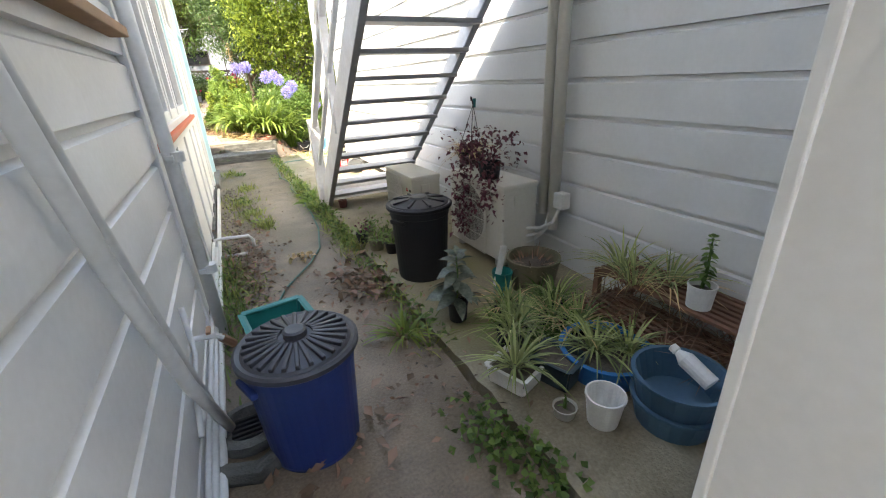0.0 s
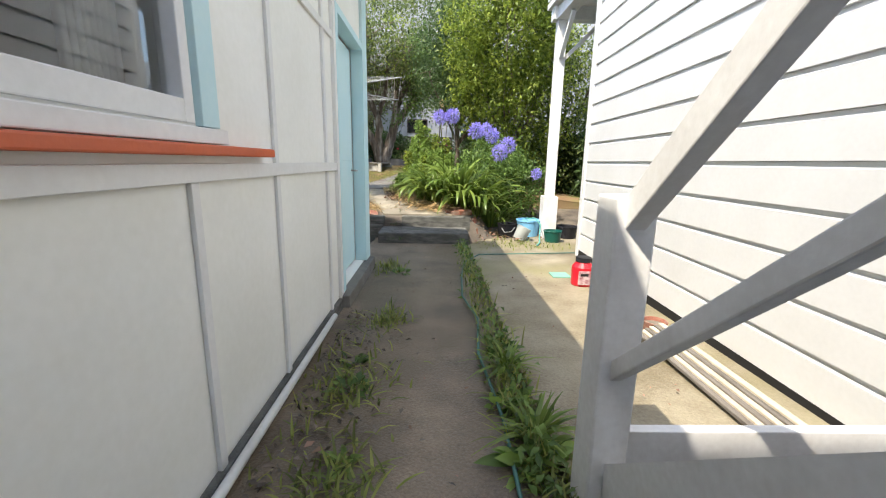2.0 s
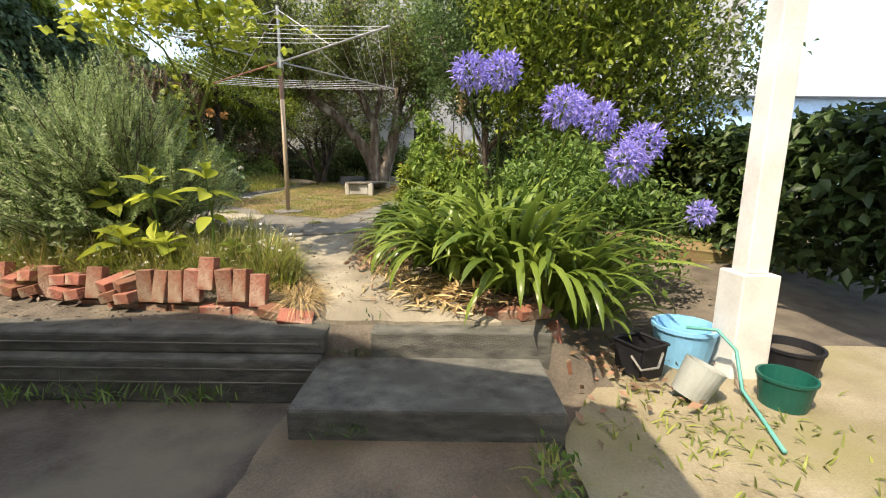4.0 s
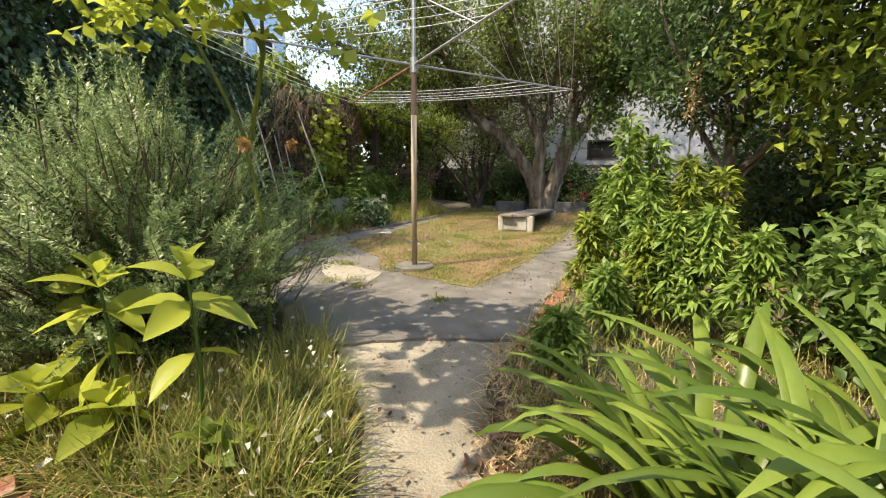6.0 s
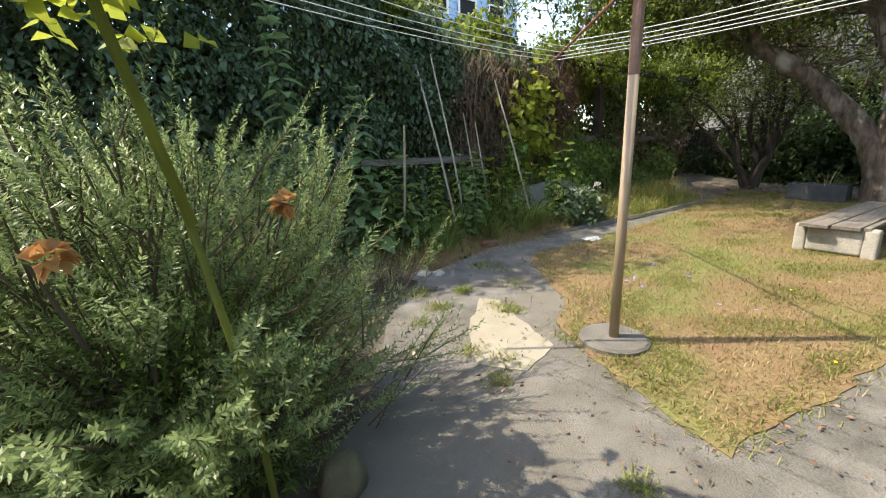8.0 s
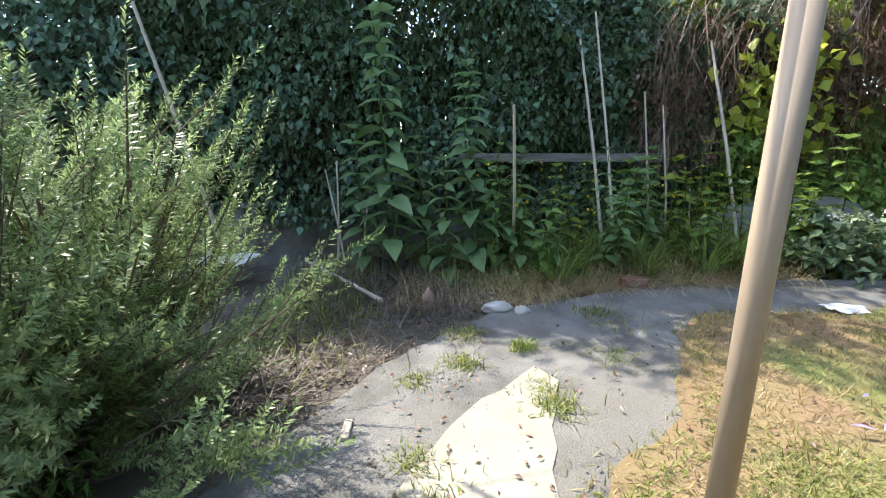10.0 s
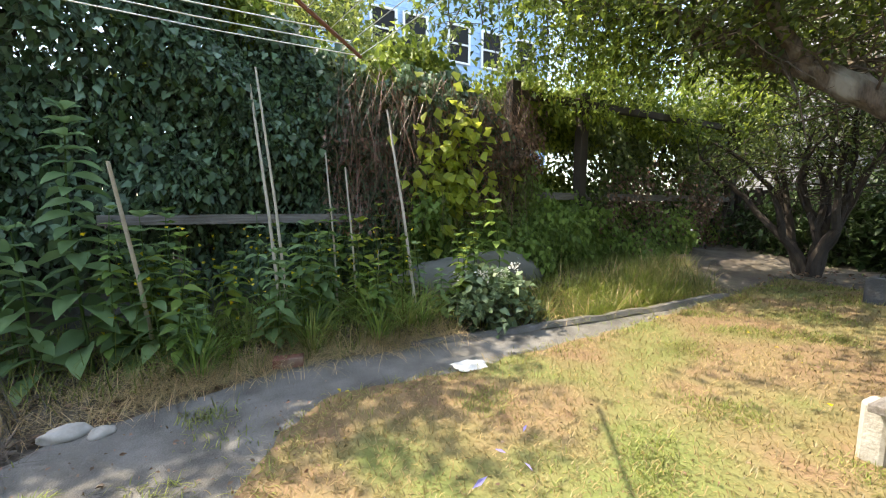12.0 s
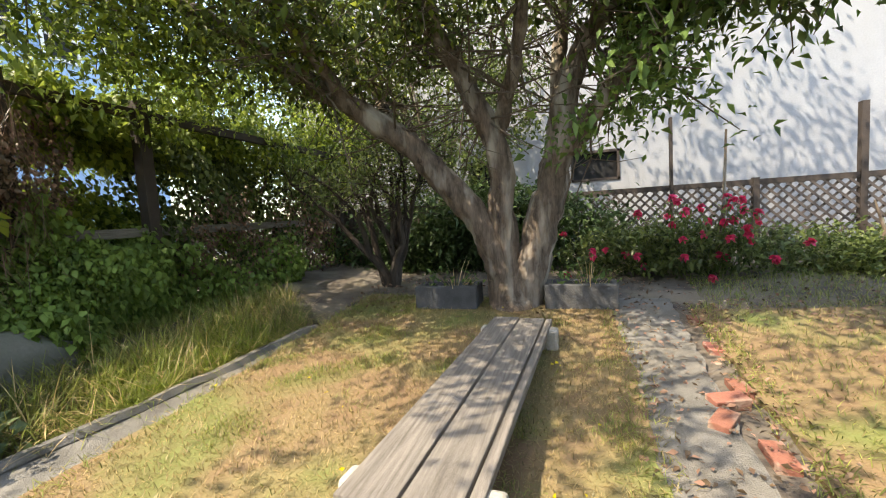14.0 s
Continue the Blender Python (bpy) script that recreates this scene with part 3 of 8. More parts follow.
BP = [(0.03, 0.0), (-0.004, 0.0), (-0.004, 0.198), (0.016, 0.208), (0.018, 0.232), (0.03, 0.235)]
for k in range(28):
    z = 0.02 + k * 0.235
    bm = bmesh.new()
    a = [bm.verts.new(MR @ Vector((x, -0.0, z + zz))) for x, zz in BP]
    b = [bm.verts.new(MR @ Vector((x, HL - 0.08, z + zz))) for x, zz in BP]
    for i in range(len(BP)):
        bm.faces.new((a[i], a[(i + 1) % 6], b[(i + 1) % 6], b[i]))
    bm.faces.new(a); bm.faces.new(b)
    part("weatherboard", bm, BOARDW, house_r)
part("corner_board", B(-0.02, 0.1, HL - 0.085, HL + 0.02, -0.08, 6.6, 0.004, MR), BOARDW, house_r)
# solid near-black strip drawn for the shade under the lowest board
part("base_strip", B(-0.008, 0.03, 0, HL - 0.08, -0.1, 0.02, 0, MR), DARK, house_r, "dark strip in place of the shaded gap under the boards")

# verandah: pillar, brackets, deck and balustrade
ver = thing("verandah", (2.8, 12.1, -0.12), "white timber verandah with square pillar and slatted balustrade", "verandah", kind="structure")
part("pillar_base", B(2.58, 2.83, 12.0, 12.25, -0.16, 0.6, 0.01), WORNWHITE, ver)
part("pillar", B(2.63, 2.78, 12.05, 12.2, 0.6, 3.42, 0.008), WORNWHITE, ver)
part("beam", B(2.55, 7.5, 12.03, 12.22, 3.42, 3.62, 0.005), WORNWHITE, ver)
part("beam", B(2.6, 2.8, 10.3, 12.03, 3.42, 3.6, 0.005), WORNWHITE, ver)
part("bracket", B(-0.03, 0.03, -0.03, 0.03, 0, 0.75, 0, Matrix.Translation((2.7, 12.05, 2.85)) @ Matrix.Rotation(radians(45), 4, "X")), WORNWHITE, ver)
part("bracket", B(-0.03, 0.03, -0.03, 0.03, 0, 0.75, 0, Matrix.Translation((2.78, 12.12, 2.85)) @ Matrix.Rotation(radians(45), 4, "Y")), WORNWHITE, ver)
part("deck", B(2.5, 7.5, 10.3, 12.3, 3.62, 3.7), WORNWHITE, ver)
for k in range(8):
    part("slat", B(2.5, 2.53, 10.35, 12.3, 3.74 + k * 0.12, 3.82 + k * 0.12, 0.003), WORNWHITE, ver)
part("rail", B(2.48, 2.56, 10.3, 12.3, 4.72, 4.78, 0.004), WORNWHITE, ver)

# ---- outside stairs ----
stairs = thing("staircase", (1.8, 5.0, 0), "white timber outside staircase with grey open treads", "staircase", kind="structure")
SL = 0.865  # rise per metre run


def sz(y):
    return (6.3 - y) * SL


YT = 2.2
for x0, x1, dp in ((1.22, 1.27, 0.35), (2.24, 2.29, 0.2)):
    bm = bmesh.new()
    y1 = 6.3 - dp / SL
    q = [(6.06, 0.0), (y1, 0.0), (YT, sz(YT) - dp), (YT, sz(YT)), (6.06, sz(6.06))]
    a = [bm.verts.new((x0, y, z + 0.02)) for y, z in q]
    b = [bm.verts.new((x1, y, z + 0.02)) for y, z in q]
    for i in range(len(q)):
        bm.faces.new((a[i], a[(i + 1) % len(q)], b[(i + 1) % len(q)], b[i]))
    bm.faces.new(a); bm.faces.new(b)
    part("stringer", bm, WORNWHITE, stairs)
    # thin grey strip along the stringer's lower edge
    part("edge", B(x0 - 0.002, x1 + 0.002, 0, math.hypot(y1 - YT, sz(YT) - dp), -0.012, 0.001, 0, Matrix.Translation((0, y1, 0.02)) @ Matrix.Rotation(math.atan2(sz(YT) - dp, -(y1 - YT)), 4, "X")), GREYPAINT, stairs, "dark grey underside edge")
for k in range(22):
    z = 0.18 + 0.19 * k
    y = 5.79 - 0.19 * k / SL
    if y > YT:
        part("tread", B(1.27, 2.24, y, y + 0.24, z - 0.035, z, 0.004), GREYPAINT, stairs)
part("newel", B(1.17, 1.29, 6.06, 6.2, -0.02, 1.07, 0.008), WORNWHITE, stairs)
rl = math.hypot(6.1 - YT, (6.1 - YT) * SL)
ang = Matrix.Rotation(math.atan2((6.1 - YT) * SL, -(6.1 - YT)), 4, "X")
part("handrail", B(1.2, 1.26, 0, rl, -0.04, 0.04, 0.005, Matrix.Translation((0, 6.12, 0.98)) @ ang), WORNWHITE, stairs)
part("mid_rail", B(1.205, 1.245, 0, rl, -0.026, 0.026, 0.005, Matrix.Translation((0, 6.12, 0.5)) @ ang), WORNWHITE, stairs)
part("bottom_board", B(1.29, 2.4, 6.12, 6.16, 0.03, 0.3, 0.004), WORNWHITE, stairs)
for y in (4.9, 3.6):
    part("baluster_post", B(1.2, 1.27, y - 0.04, y + 0.04, sz(y) - 0.2, sz(y) + 0.85, 0.005), WORNWHITE, stairs)
# unseen deck at the stair head, sized to keep sun off the wall below
part("shade_landing", B(1.12, 2.4, 0.2, YT + 0.12, sz(YT) - 0.05, sz(YT) + 0.05), GREYPAINT, stairs)

# ---- porch wall with the doorway behind the camera ----
tagged(part("wall_south", B(0.83, 2.45, 0.3, 0.955, -0.1, 2.9, 0.004), WHITE), "white painted wall beside the doorway", "wall", kind="structure")
tagged(part("trim", B(0.823, 0.9, 0.951, 0.969, -0.05, 2.2, 0.003), WHITE), "white door trim", "trim", kind="structure")
tagged(part("wall_south_top", B(-0.07, 0.83, 0.3, 0.955, 2.2, 2.9), WHITE), "white wall above the doorway", "wall", kind="structure")
tagged(part("floor_porch", B(-0.1, 2.45, -3.2, 0.955, -0.1, 0.02), CONC), "grey concrete path behind the doorway", "floor", kind="structure")

# unseen end wall, added to cut the light on the jamb
tagged(part("wall_porch_shade", B(-0.1, 2.45, -3.4, -3.2, -0.1, 2.9), WHITE), "unseen white wall added to shade the doorway jamb", "wall", kind="structure")

# ---- back of the garden: white building, lattice fence, far houses ----
bld = thing("apartment_building", (2, 31, 1), "tall white rendered building behind the garden", "building", kind="structure")
wb = bmesh.new()
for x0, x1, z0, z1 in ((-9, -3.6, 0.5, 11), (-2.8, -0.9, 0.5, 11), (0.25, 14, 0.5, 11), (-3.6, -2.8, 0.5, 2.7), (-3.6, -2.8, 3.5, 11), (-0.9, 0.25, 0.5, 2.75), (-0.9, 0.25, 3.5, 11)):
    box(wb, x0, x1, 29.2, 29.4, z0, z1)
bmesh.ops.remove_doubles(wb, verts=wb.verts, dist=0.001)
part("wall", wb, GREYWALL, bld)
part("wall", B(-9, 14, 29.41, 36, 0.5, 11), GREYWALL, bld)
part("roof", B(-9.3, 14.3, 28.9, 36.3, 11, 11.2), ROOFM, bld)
for x0, x1, z0, z1 in ((-3.6, -2.8, 2.7, 3.5), (-0.9, 0.25, 2.75, 3.5)):
    w = part("window", B(x0, x1, 29.3, 29.34, z0, z1), DARK, bld, "dark window")
    for q in ((x0, x1, z0, z0 + 0.06), (x0, x1, z1 - 0.06, z1), (x0, x0 + 0.06, z0, z1), (x1 - 0.06, x1, z0, z1)):
        part("window_frame", B(q[0], q[1], 29.17, 29.29, q[2], q[3]), DARKWOOD, w)
lat = thing("lattice_fence", (2.5, 27, 1), "dark timber lattice fence below the white building", "fence", kind="structure")
for x, zt, w in ((-1.5, 2.5, 0.05), (0.93, 3.7, 0.022), (2.3, 2.45, 0.05), (3.85, 3.6, 0.05), (5.7, 2.5, 0.05)):
    part("post", B(x - w, x + w, 26.96, 27.08, 0.9, zt), DARKWOOD, lat)
part("rail", B(-1.5, 6, 26.98, 27.06, 2.32, 2.42), DARKWOOD, lat)
part("rail", B(-1.5, 6, 26.98, 27.06, 1.15, 1.22), DARKWOOD, lat)
LATW = mat("lattice_wood", (0.1, 0.08, 0.07), 0.8, bump=0.1)
k = 0
for sgn in (1, -1):
    for i in range(50):
        x = -2.6 + i * 0.18
        if x < -1.5 - (1.2 if sgn > 0 else 0) or x > 6 + (0 if sgn > 0 else 1.2):
            continue
        p = [(x, 1.2), (x + sgn * 1.12, 2.32)]
        bm = bmesh.new()
        w = 0.03
        yy = 27.0 + 0.012 * sgn
        vs = [bm.verts.new((px + d, yy + o, pz)) for o in (-0.004, 0.004) for (px, pz), d in ((p[0], -w), (p[0], w), (p[1], w), (p[1], -w))]
        for f in ((0, 1, 2, 3), (4, 5, 6, 7), (0, 1, 5, 4), (1, 2, 6, 5), (2, 3, 7, 6), (3, 0, 4, 7)):
            bm.faces.new([vs[j] for j in f])
        part("slat", bm, LATW, lat)
dfn = thing("timber_fence", (-3.9, 26.9, 0.9), "dark stained board fence in the shaded garden corner", "fence", kind="structure")
for i in range(32):
    part("board", B(-6.3 + i * 0.15, -6.16 + i * 0.15, 26.9, 26.93, 0.85, 2.36 + 0.03 * math.sin(i * 2.7), 0.003), DARKWOOD, dfn)
part("rail", B(-6.3, -1.52, 26.93, 27.0, 2.1, 2.2), DARKWOOD, dfn)
part("rail", B(-6.3, -1.52, 26.93, 27.0, 1.1, 1.2), DARKWOOD, dfn)
fen = thing("timber_fence", (-6.9, 18, 1), "old timber boundary fence under ivy", "fence", kind="structure")
for z in (1.45, 2.4, 3.2):
    part("rail", B(-6.75, -6.68, 9, 20.8, z, z + 0.1), OLDWOOD, fen)
part("rail", B(-6.35, -6.25, 20.6, 27.2, 2.08, 2.2, 0.006), OLDWOOD, fen)
part("rail", B(-6.35, -6.25, 20.6, 27.2, 3.62, 3.74, 0.006), DARKWOOD, fen)
for y in (20.7, 22.15, 26.8):
    part("post", B(-6.38, -6.22, y - 0.08, y + 0.08, 0.7, 3.85, 0.008), DARKWOOD, fen)
for i in range(40):
    y = 9 + i * 0.3
    part("board", B(-6.82, -6.76, y, y + 0.285, 0.3, 3.3), DARKWOOD, fen)
part("wall", B(-6.66, -6.35, 12.4, 22.5, 0.3, 1.28, 0.02), CONC, fen, "low grey concrete wall at the foot of the fence")

bh = thing("house", (-24, 26, 0), "pale blue weatherboard house beyond the hedge", "house", kind="structure")
part("wall", B(-30, -20, 17.5, 33.5, 0, 13.2), BLUEHOUSE, bh)
bm = bmesh.new()
v = [bm.verts.new(p) for p in ((-30.5, 17, 13.2), (-19.5, 17, 13.2), (-19.5, 34, 13.2), (-30.5, 34, 13.2), (-25, 17, 16), (-25, 34, 16))]
for f in ((1, 2, 5, 4), (3, 0, 4, 5), (0, 1, 4), (2, 3, 5), (0, 3, 2, 1)):
    bm.faces.new([v[i] for i in f])
part("roof", bm, ROOFM, bh)
for i in range(38):
    part("board", B(-19.99, -19.965, 17.48, 33.52, 0.3 + i * 0.34, 0.62 + i * 0.34), BLUEHOUSE, bh)
for z in (5.6, 9.2):
    for y in (19.0, 21.2, 23.0, 24.6, 27.0, 29.0, 31.2):
        w = part("window", B(-19.96, -19.9, y, y + 1.1, z, z + 1.7), DARK, bh)
        for q in ((y - 0.12, y, z - 0.1, z + 1.8), (y + 1.1, y + 1.22, z - 0.1, z + 1.8), (y, y + 1.1, z - 0.1, z), (y, y + 1.1, z + 1.7, z + 1.8), (y, y + 1.1, z + 0.8, z + 0.88)):
            part("window_frame", B(-19.92, -19.84, q[0], q[1], q[2], q[3]), WHITE, w)
bh2 = thing("house", (16, 30, 0), "pale blue gabled house in the distance", "house", kind="structure")
part("wall", B(10, 20, 27, 36, -0.5, 4.6), BLUEHOUSE, bh2)
bm = bmesh.new()
v = [bm.verts.new(p) for p in ((9.6, 26.6, 4.6), (20.4, 26.6, 4.6), (20.4, 36, 4.6), (9.6, 36, 4.6), (9.6, 31, 6.6), (20.4, 31, 6.6))]
for f in ((0, 1, 5, 4), (2, 3, 4, 5), (1, 2, 5), (3, 0, 4), (0, 3, 2, 1)):
    bm.faces.new([v[i] for i in f])
part("roof", bm, ROOFM, bh2)
for x in (11, 13.5):
    w = part("window", B(x, x + 1.1, 26.92, 26.98, 1.4, 2.9), DARK, bh2)
    for q in ((x - 0.07, x, 1.33, 2.97), (x + 1.1, x + 1.17, 1.33, 2.97), (x, x + 1.1, 1.33, 1.4), (x, x + 1.1, 2.9, 2.97)):
        part("window_frame", B(q[0], q[1], 26.88, 26.95, q[2], q[3]), WHITE, w)

# ---- clothesline ----
PX, PY = -1.975, 16.055
PZ = gz(PX, PY)
cl = thing("clothesline", (PX, PY, PZ), "rotary clothesline with steel pole, rusty arms and white lines", "clothesline")
part("base_pad", lathe(bmesh.new(), [(0.24, -0.05), (0.24, 0.03), (0.22, 0.045)], (PX, PY, PZ + 0.015), 20), CONC, cl, "round concrete footing")
part("pole", T([(PX, PY, PZ), (PX, PY, 2.42)], 0.033, 16), POLEM, cl, smooth=True)
part("collar", T([(PX, PY, 2.4), (PX, PY, 2.92)], 0.034, 14), mat("rust_stained_steel", (0.3, 0.2, 0.15), 0.6, (0.2, 0.1, 0.07), 6, 50, 0.7, 0.1), cl, "rust-stained upper tube")
part("mast", T([(PX, PY, 2.9), (PX, PY, 3.75)], 0.024, 12), METAL, cl)
part("hub", T([(PX, PY, 2.86), (PX, PY, 3.02)], 0.045, 12), METAL, cl)
tips = []
for k in range(4):
    a = radians(51 + 90 * k)
    d = Vector((math.cos(a), math.sin(a), 0))
    tip = Vector((PX, PY, 2.96)) + d * 2.45
    tips.append(tip)
    part("arm", T([(PX, PY, 2.95), tip], 0.012, 6), RUST if k == 1 else METAL, cl)
    part("stay", T([Vector((PX, PY, 3.7)), Vector((PX, PY, 2.96)) + d * 1.3], 0.008, 6), METAL, cl)
for u in (0.62, 0.72, 0.82, 0.91, 0.99):
    hub = Vector((PX, PY, 2.95))
    q = [hub.lerp(t, u) for t in tips]
    for i in range(4):
        a, b = q[i], q[(i + 1) % 4]
        mid = (a + b) / 2 - Vector((0, 0, 0.04))
        part("line", T([a, (a + mid) / 2 - Vector((0, 0, 0.012)), mid, (b + mid) / 2 - Vector((0, 0, 0.012)), b], 0.0032, 4), WIRE, cl)

# ---- bench ----
def bench():
    e = thing("garden_bench", (-1.5, 20.5, 0.78), "weathered timber plank bench on concrete end slabs", "bench")
    m = Matrix.Translation((-1.515, 19.42, 0)) @ Matrix.Rotation(radians(-2.8), 4, "Z")
    for k, (x0, x1) in enumerate(((-0.29, -0.045), (-0.03, 0.2), (0.215, 0.27))):
        bm = B(x0, x1, -0.08 + 0.05 * k, 2.58 - 0.015 * k, 1.05, 1.09, 0.006)
        bmesh.ops.subdivide_edges(bm, edges=bm.edges[:], cuts=2)
        for v in bm.verts:
            v.co += Vector((noise.noise(v.co * 5) * 0.006, 0, noise.noise(v.co * 3.3) * 0.006))
        bm.transform(m)
        part("plank", bm, OLDWOOD, e)
    cast = mat("pale_cast_concrete", (0.46, 0.44, 0.39), 0.85, (0.24, 0.22, 0.18), 6, 60, 0.7, 0.5, 60)
    for y in (0.02, 2.25):
        for x0, x1, o, z0, z1 in ((-0.35, -0.24, 0, 0.6, 1.068), (0.22, 0.34, 0, 0.6, 1.068), (-0.24, 0.22, 0.004, 0.78, 1.046)):
            bm = B(x0, x1, y + o, y + 0.13 - o, z0, z1, 0.022)
            bm.transform(m)
            part("leg" if z0 < 0.7 else "crossbar", bm, cast, e, "pale cast concrete support")
    return e


bench()

# ---- trees and bushes ----


def limb(bm, a, b, r0, r1, bend=0.12, seg=7, seed=0, n=8):
    g = random.Random(seed)
    a, b = Vector(a), Vector(b)
    L = (b - a).length
    o1 = Vector((g.uniform(-1, 1), g.uniform(-1, 1), g.uniform(-0.3, 0.8))) * bend * L
    pts, rad = [], []
    for k in range(seg + 1):
        u = k / seg
        p = a.lerp(b, u) + o1 * math.sin(math.pi * u) + Vector((g.uniform(-1, 1), g.uniform(-1, 1), g.uniform(-1, 1))) * 0.012 * L * (0 < k < seg)
        pts.append(p)
        rad.append((r0 + (r1 - r0) * u) * g.uniform(0.92, 1.08))
    tube(bm, pts, rad, n)
    return pts


def twigs(bm, ends, count, reach, r, seed):
    """Fine twigs out of the given points; returns their tips."""
    g = random.Random(seed)
    out = []
    for p in ends:
        for _ in range(count):
            d = Vector((g.gauss(0, 1), g.gauss(0, 1), g.gauss(0.25, 0.8))).normalized() * reach * g.uniform(0.5, 1.2)
            mid = p + d * 0.5 + Vector((g.uniform(-1, 1), g.uniform(-1, 1), g.uniform(-1, 1))) * 0.12 * reach
            tube(bm, [p, mid, p + d], [r, r * 0.7, r * 0.35], 4, False)
            out += [mid, p + d]
    return out


def crown(parent, pts, per, spread, size, material, seed=0, aspect=0.45, up=0.1, name="crown", flat=0.7):
    """Leaves scattered in clumps round the given points."""
    g = np.random.default_rng(seed)
    pts = np.array([tuple(p) for p in pts])
    at = np.repeat(pts, per, 0) + g.normal(size=(len(pts) * per, 3)) * np.array([spread, spread, spread * flat])
    way = g.normal(size=at.shape) + np.array([0, 0, up])
    ln = size * g.uniform(0.6, 1.3, len(at))
    v, f = leaves(at, way, ln, ln * aspect)
    return cloud(name, v, f, material, parent)


# the big spreading tree behind the bench
tree = thing("tree", (-1.7, 23.1, 0.97), "old spreading tree with forked grey trunk and small green leaves", "tree")
tb = bmesh.new()
STEPS = 6


def bough(pts, radii, seed=0, n=26):
    """A limb through given points, smoothed and roughened."""
    g = random.Random(seed)
    P = [Vector(p) for p in pts]
    out, rad = [], []
    for i in range(len(P) - 1):
        p0, p1, p2, p3 = P[max(i - 1, 0)], P[i], P[i + 1], P[min(i + 2, len(P) - 1)]
        for k in range(STEPS):
            u = k / STEPS
            q = 0.5 * ((2 * p1) + (p2 - p0) * u + (2 * p0 - 5 * p1 + 4 * p2 - p3) * u * u + (3 * p1 - p0 - 3 * p2 + p3) * u ** 3)
            out.append(q + Vector((g.uniform(-1, 1), g.uniform(-1, 1), g.uniform(-1, 1))) * 0.012)
            rad.append((radii[i] + (radii[i + 1] - radii[i]) * u) * g.uniform(0.93, 1.07))
    out.append(P[-1])
    rad.append(radii[-1])
    tube(tb, out, rad, n)
    return out


bough([(-1.62, 23.12, 0.75), (-1.68, 23.1, 1.2), (-1.75, 23.08, 1.7)], [0.36, 0.27, 0.2], 1, 24)
p1 = bough([(-1.68, 23.08, 1.1), (-1.9, 22.98, 1.85), (-2.35, 22.85, 2.5), (-2.9, 22.7, 3.11), (-3.95, 22.3, 3.88), (-4.9, 21.8, 4.6), (-6.0, 21.4, 5.2)], [0.19, 0.17, 0.15, 0.135, 0.11, 0.08, 0.04], 2)
p3 = bough([(-1.66, 23.05, 1.3), (-1.72, 22.98, 2.1), (-1.7, 22.93, 2.74), (-2.05, 22.8, 3.66), (-2.46, 22.5, 4.53), (-2.6, 22.0, 5.4)], [0.16, 0.15, 0.14, 0.11, 0.08, 0.04], 3)
p4 = bough([(-1.55, 23.12, 0.9), (-1.3, 23.12, 1.8), (-1.08, 23.1, 2.6), (-0.87, 23.0, 3.6), (-0.44, 22.8, 4.25), (0.1, 22.5, 5.2)], [0.24, 0.2, 0.17, 0.12, 0.09, 0.04], 5)
p5 = bough([(-0.95, 23.05, 2.75), (-0.5, 22.9, 3.3), (0.19, 22.6, 3.96), (1.2, 22.0, 4.9)], [0.13, 0.1, 0.08, 0.04], 6)
p6 = bough([(-1.05, 23.1, 2.6), (-1.0, 23.4, 3.8), (-0.8, 23.6, 5.3)], [0.12, 0.09, 0.04], 7)
p7 = bough([(-1.75, 22.95, 2.9), (-1.4, 22.6, 3.8), (-1.2, 22.0, 5.0)], [0.09, 0.07, 0.03], 8)
p8 = bough([p1[21], (-3.7, 21.4, 4.5), (-3.9, 20.3, 4.9)], [0.08, 0.06, 0.03], 9)
p9 = bough([p3[21], (-2.2, 21.4, 5.0), (-1.9, 20.3, 5.3)], [0.07, 0.05, 0.03], 10)
p10 = bough([p5[13], (1.4, 22.0, 4.3), (2.4, 21.4, 4.5)], [0.06, 0.05, 0.02], 11)
p11 = bough([p1[30], (-5.7, 20.4, 4.8), (-6.2, 19.4, 5.0)], [0.06, 0.05, 0.03], 12)
p12 = bough([p8[6], (-3.5, 19.4, 5.1), (-3.0, 18.4, 5.2)], [0.05, 0.04, 0.02], 13)
p13 = bough([p1[18], (-3.6, 23.4, 4.2), (-4.5, 23.6, 5.4)], [0.08, 0.06, 0.03], 14)
p14 = bough([p4[24], (-0.4, 21.8, 4.9), (-0.2, 20.6, 5.2)], [0.06, 0.05, 0.02], 15)
bmesh.ops.subdivide_edges(tb, edges=[e for e in tb.edges if abs((e.verts[0].co - e.verts[1].co).z) > 0.08], cuts=1)
tb.normal_update()
for v in tb.verts:
    c = v.co
    v.co += v.normal * (0.04 * noise.noise(Vector((c.x * 19, c.y * 19, c.z * 3.5))) + 0.018 * noise.noise(c * 24))
part("trunk", tb, BARK, tree, smooth=True)
sb = bmesh.new()
ends = [q for L in (p1[18::2], p3[15::2], p4[21::2], p5[4::2], p6[4::2], p7[4::2], p8[3::2], p9[3::2], p10[3::2], p11[3::2], p12[3::2], p13[3::2], p14[3::2]) for q in L]
tips1 = twigs(sb, ends, 8, 1.1, 0.014, 21)
tips2 = twigs(sb, tips1[::2], 2, 0.6, 0.006, 22)
part("twigwork", sb, TWIG, tree)
def open_above(t, low):
    """Leaves start higher near the trunk."""
    return t.z > low + max(0.0, 0.9 - 0.35 * abs(t.x + 1.3))


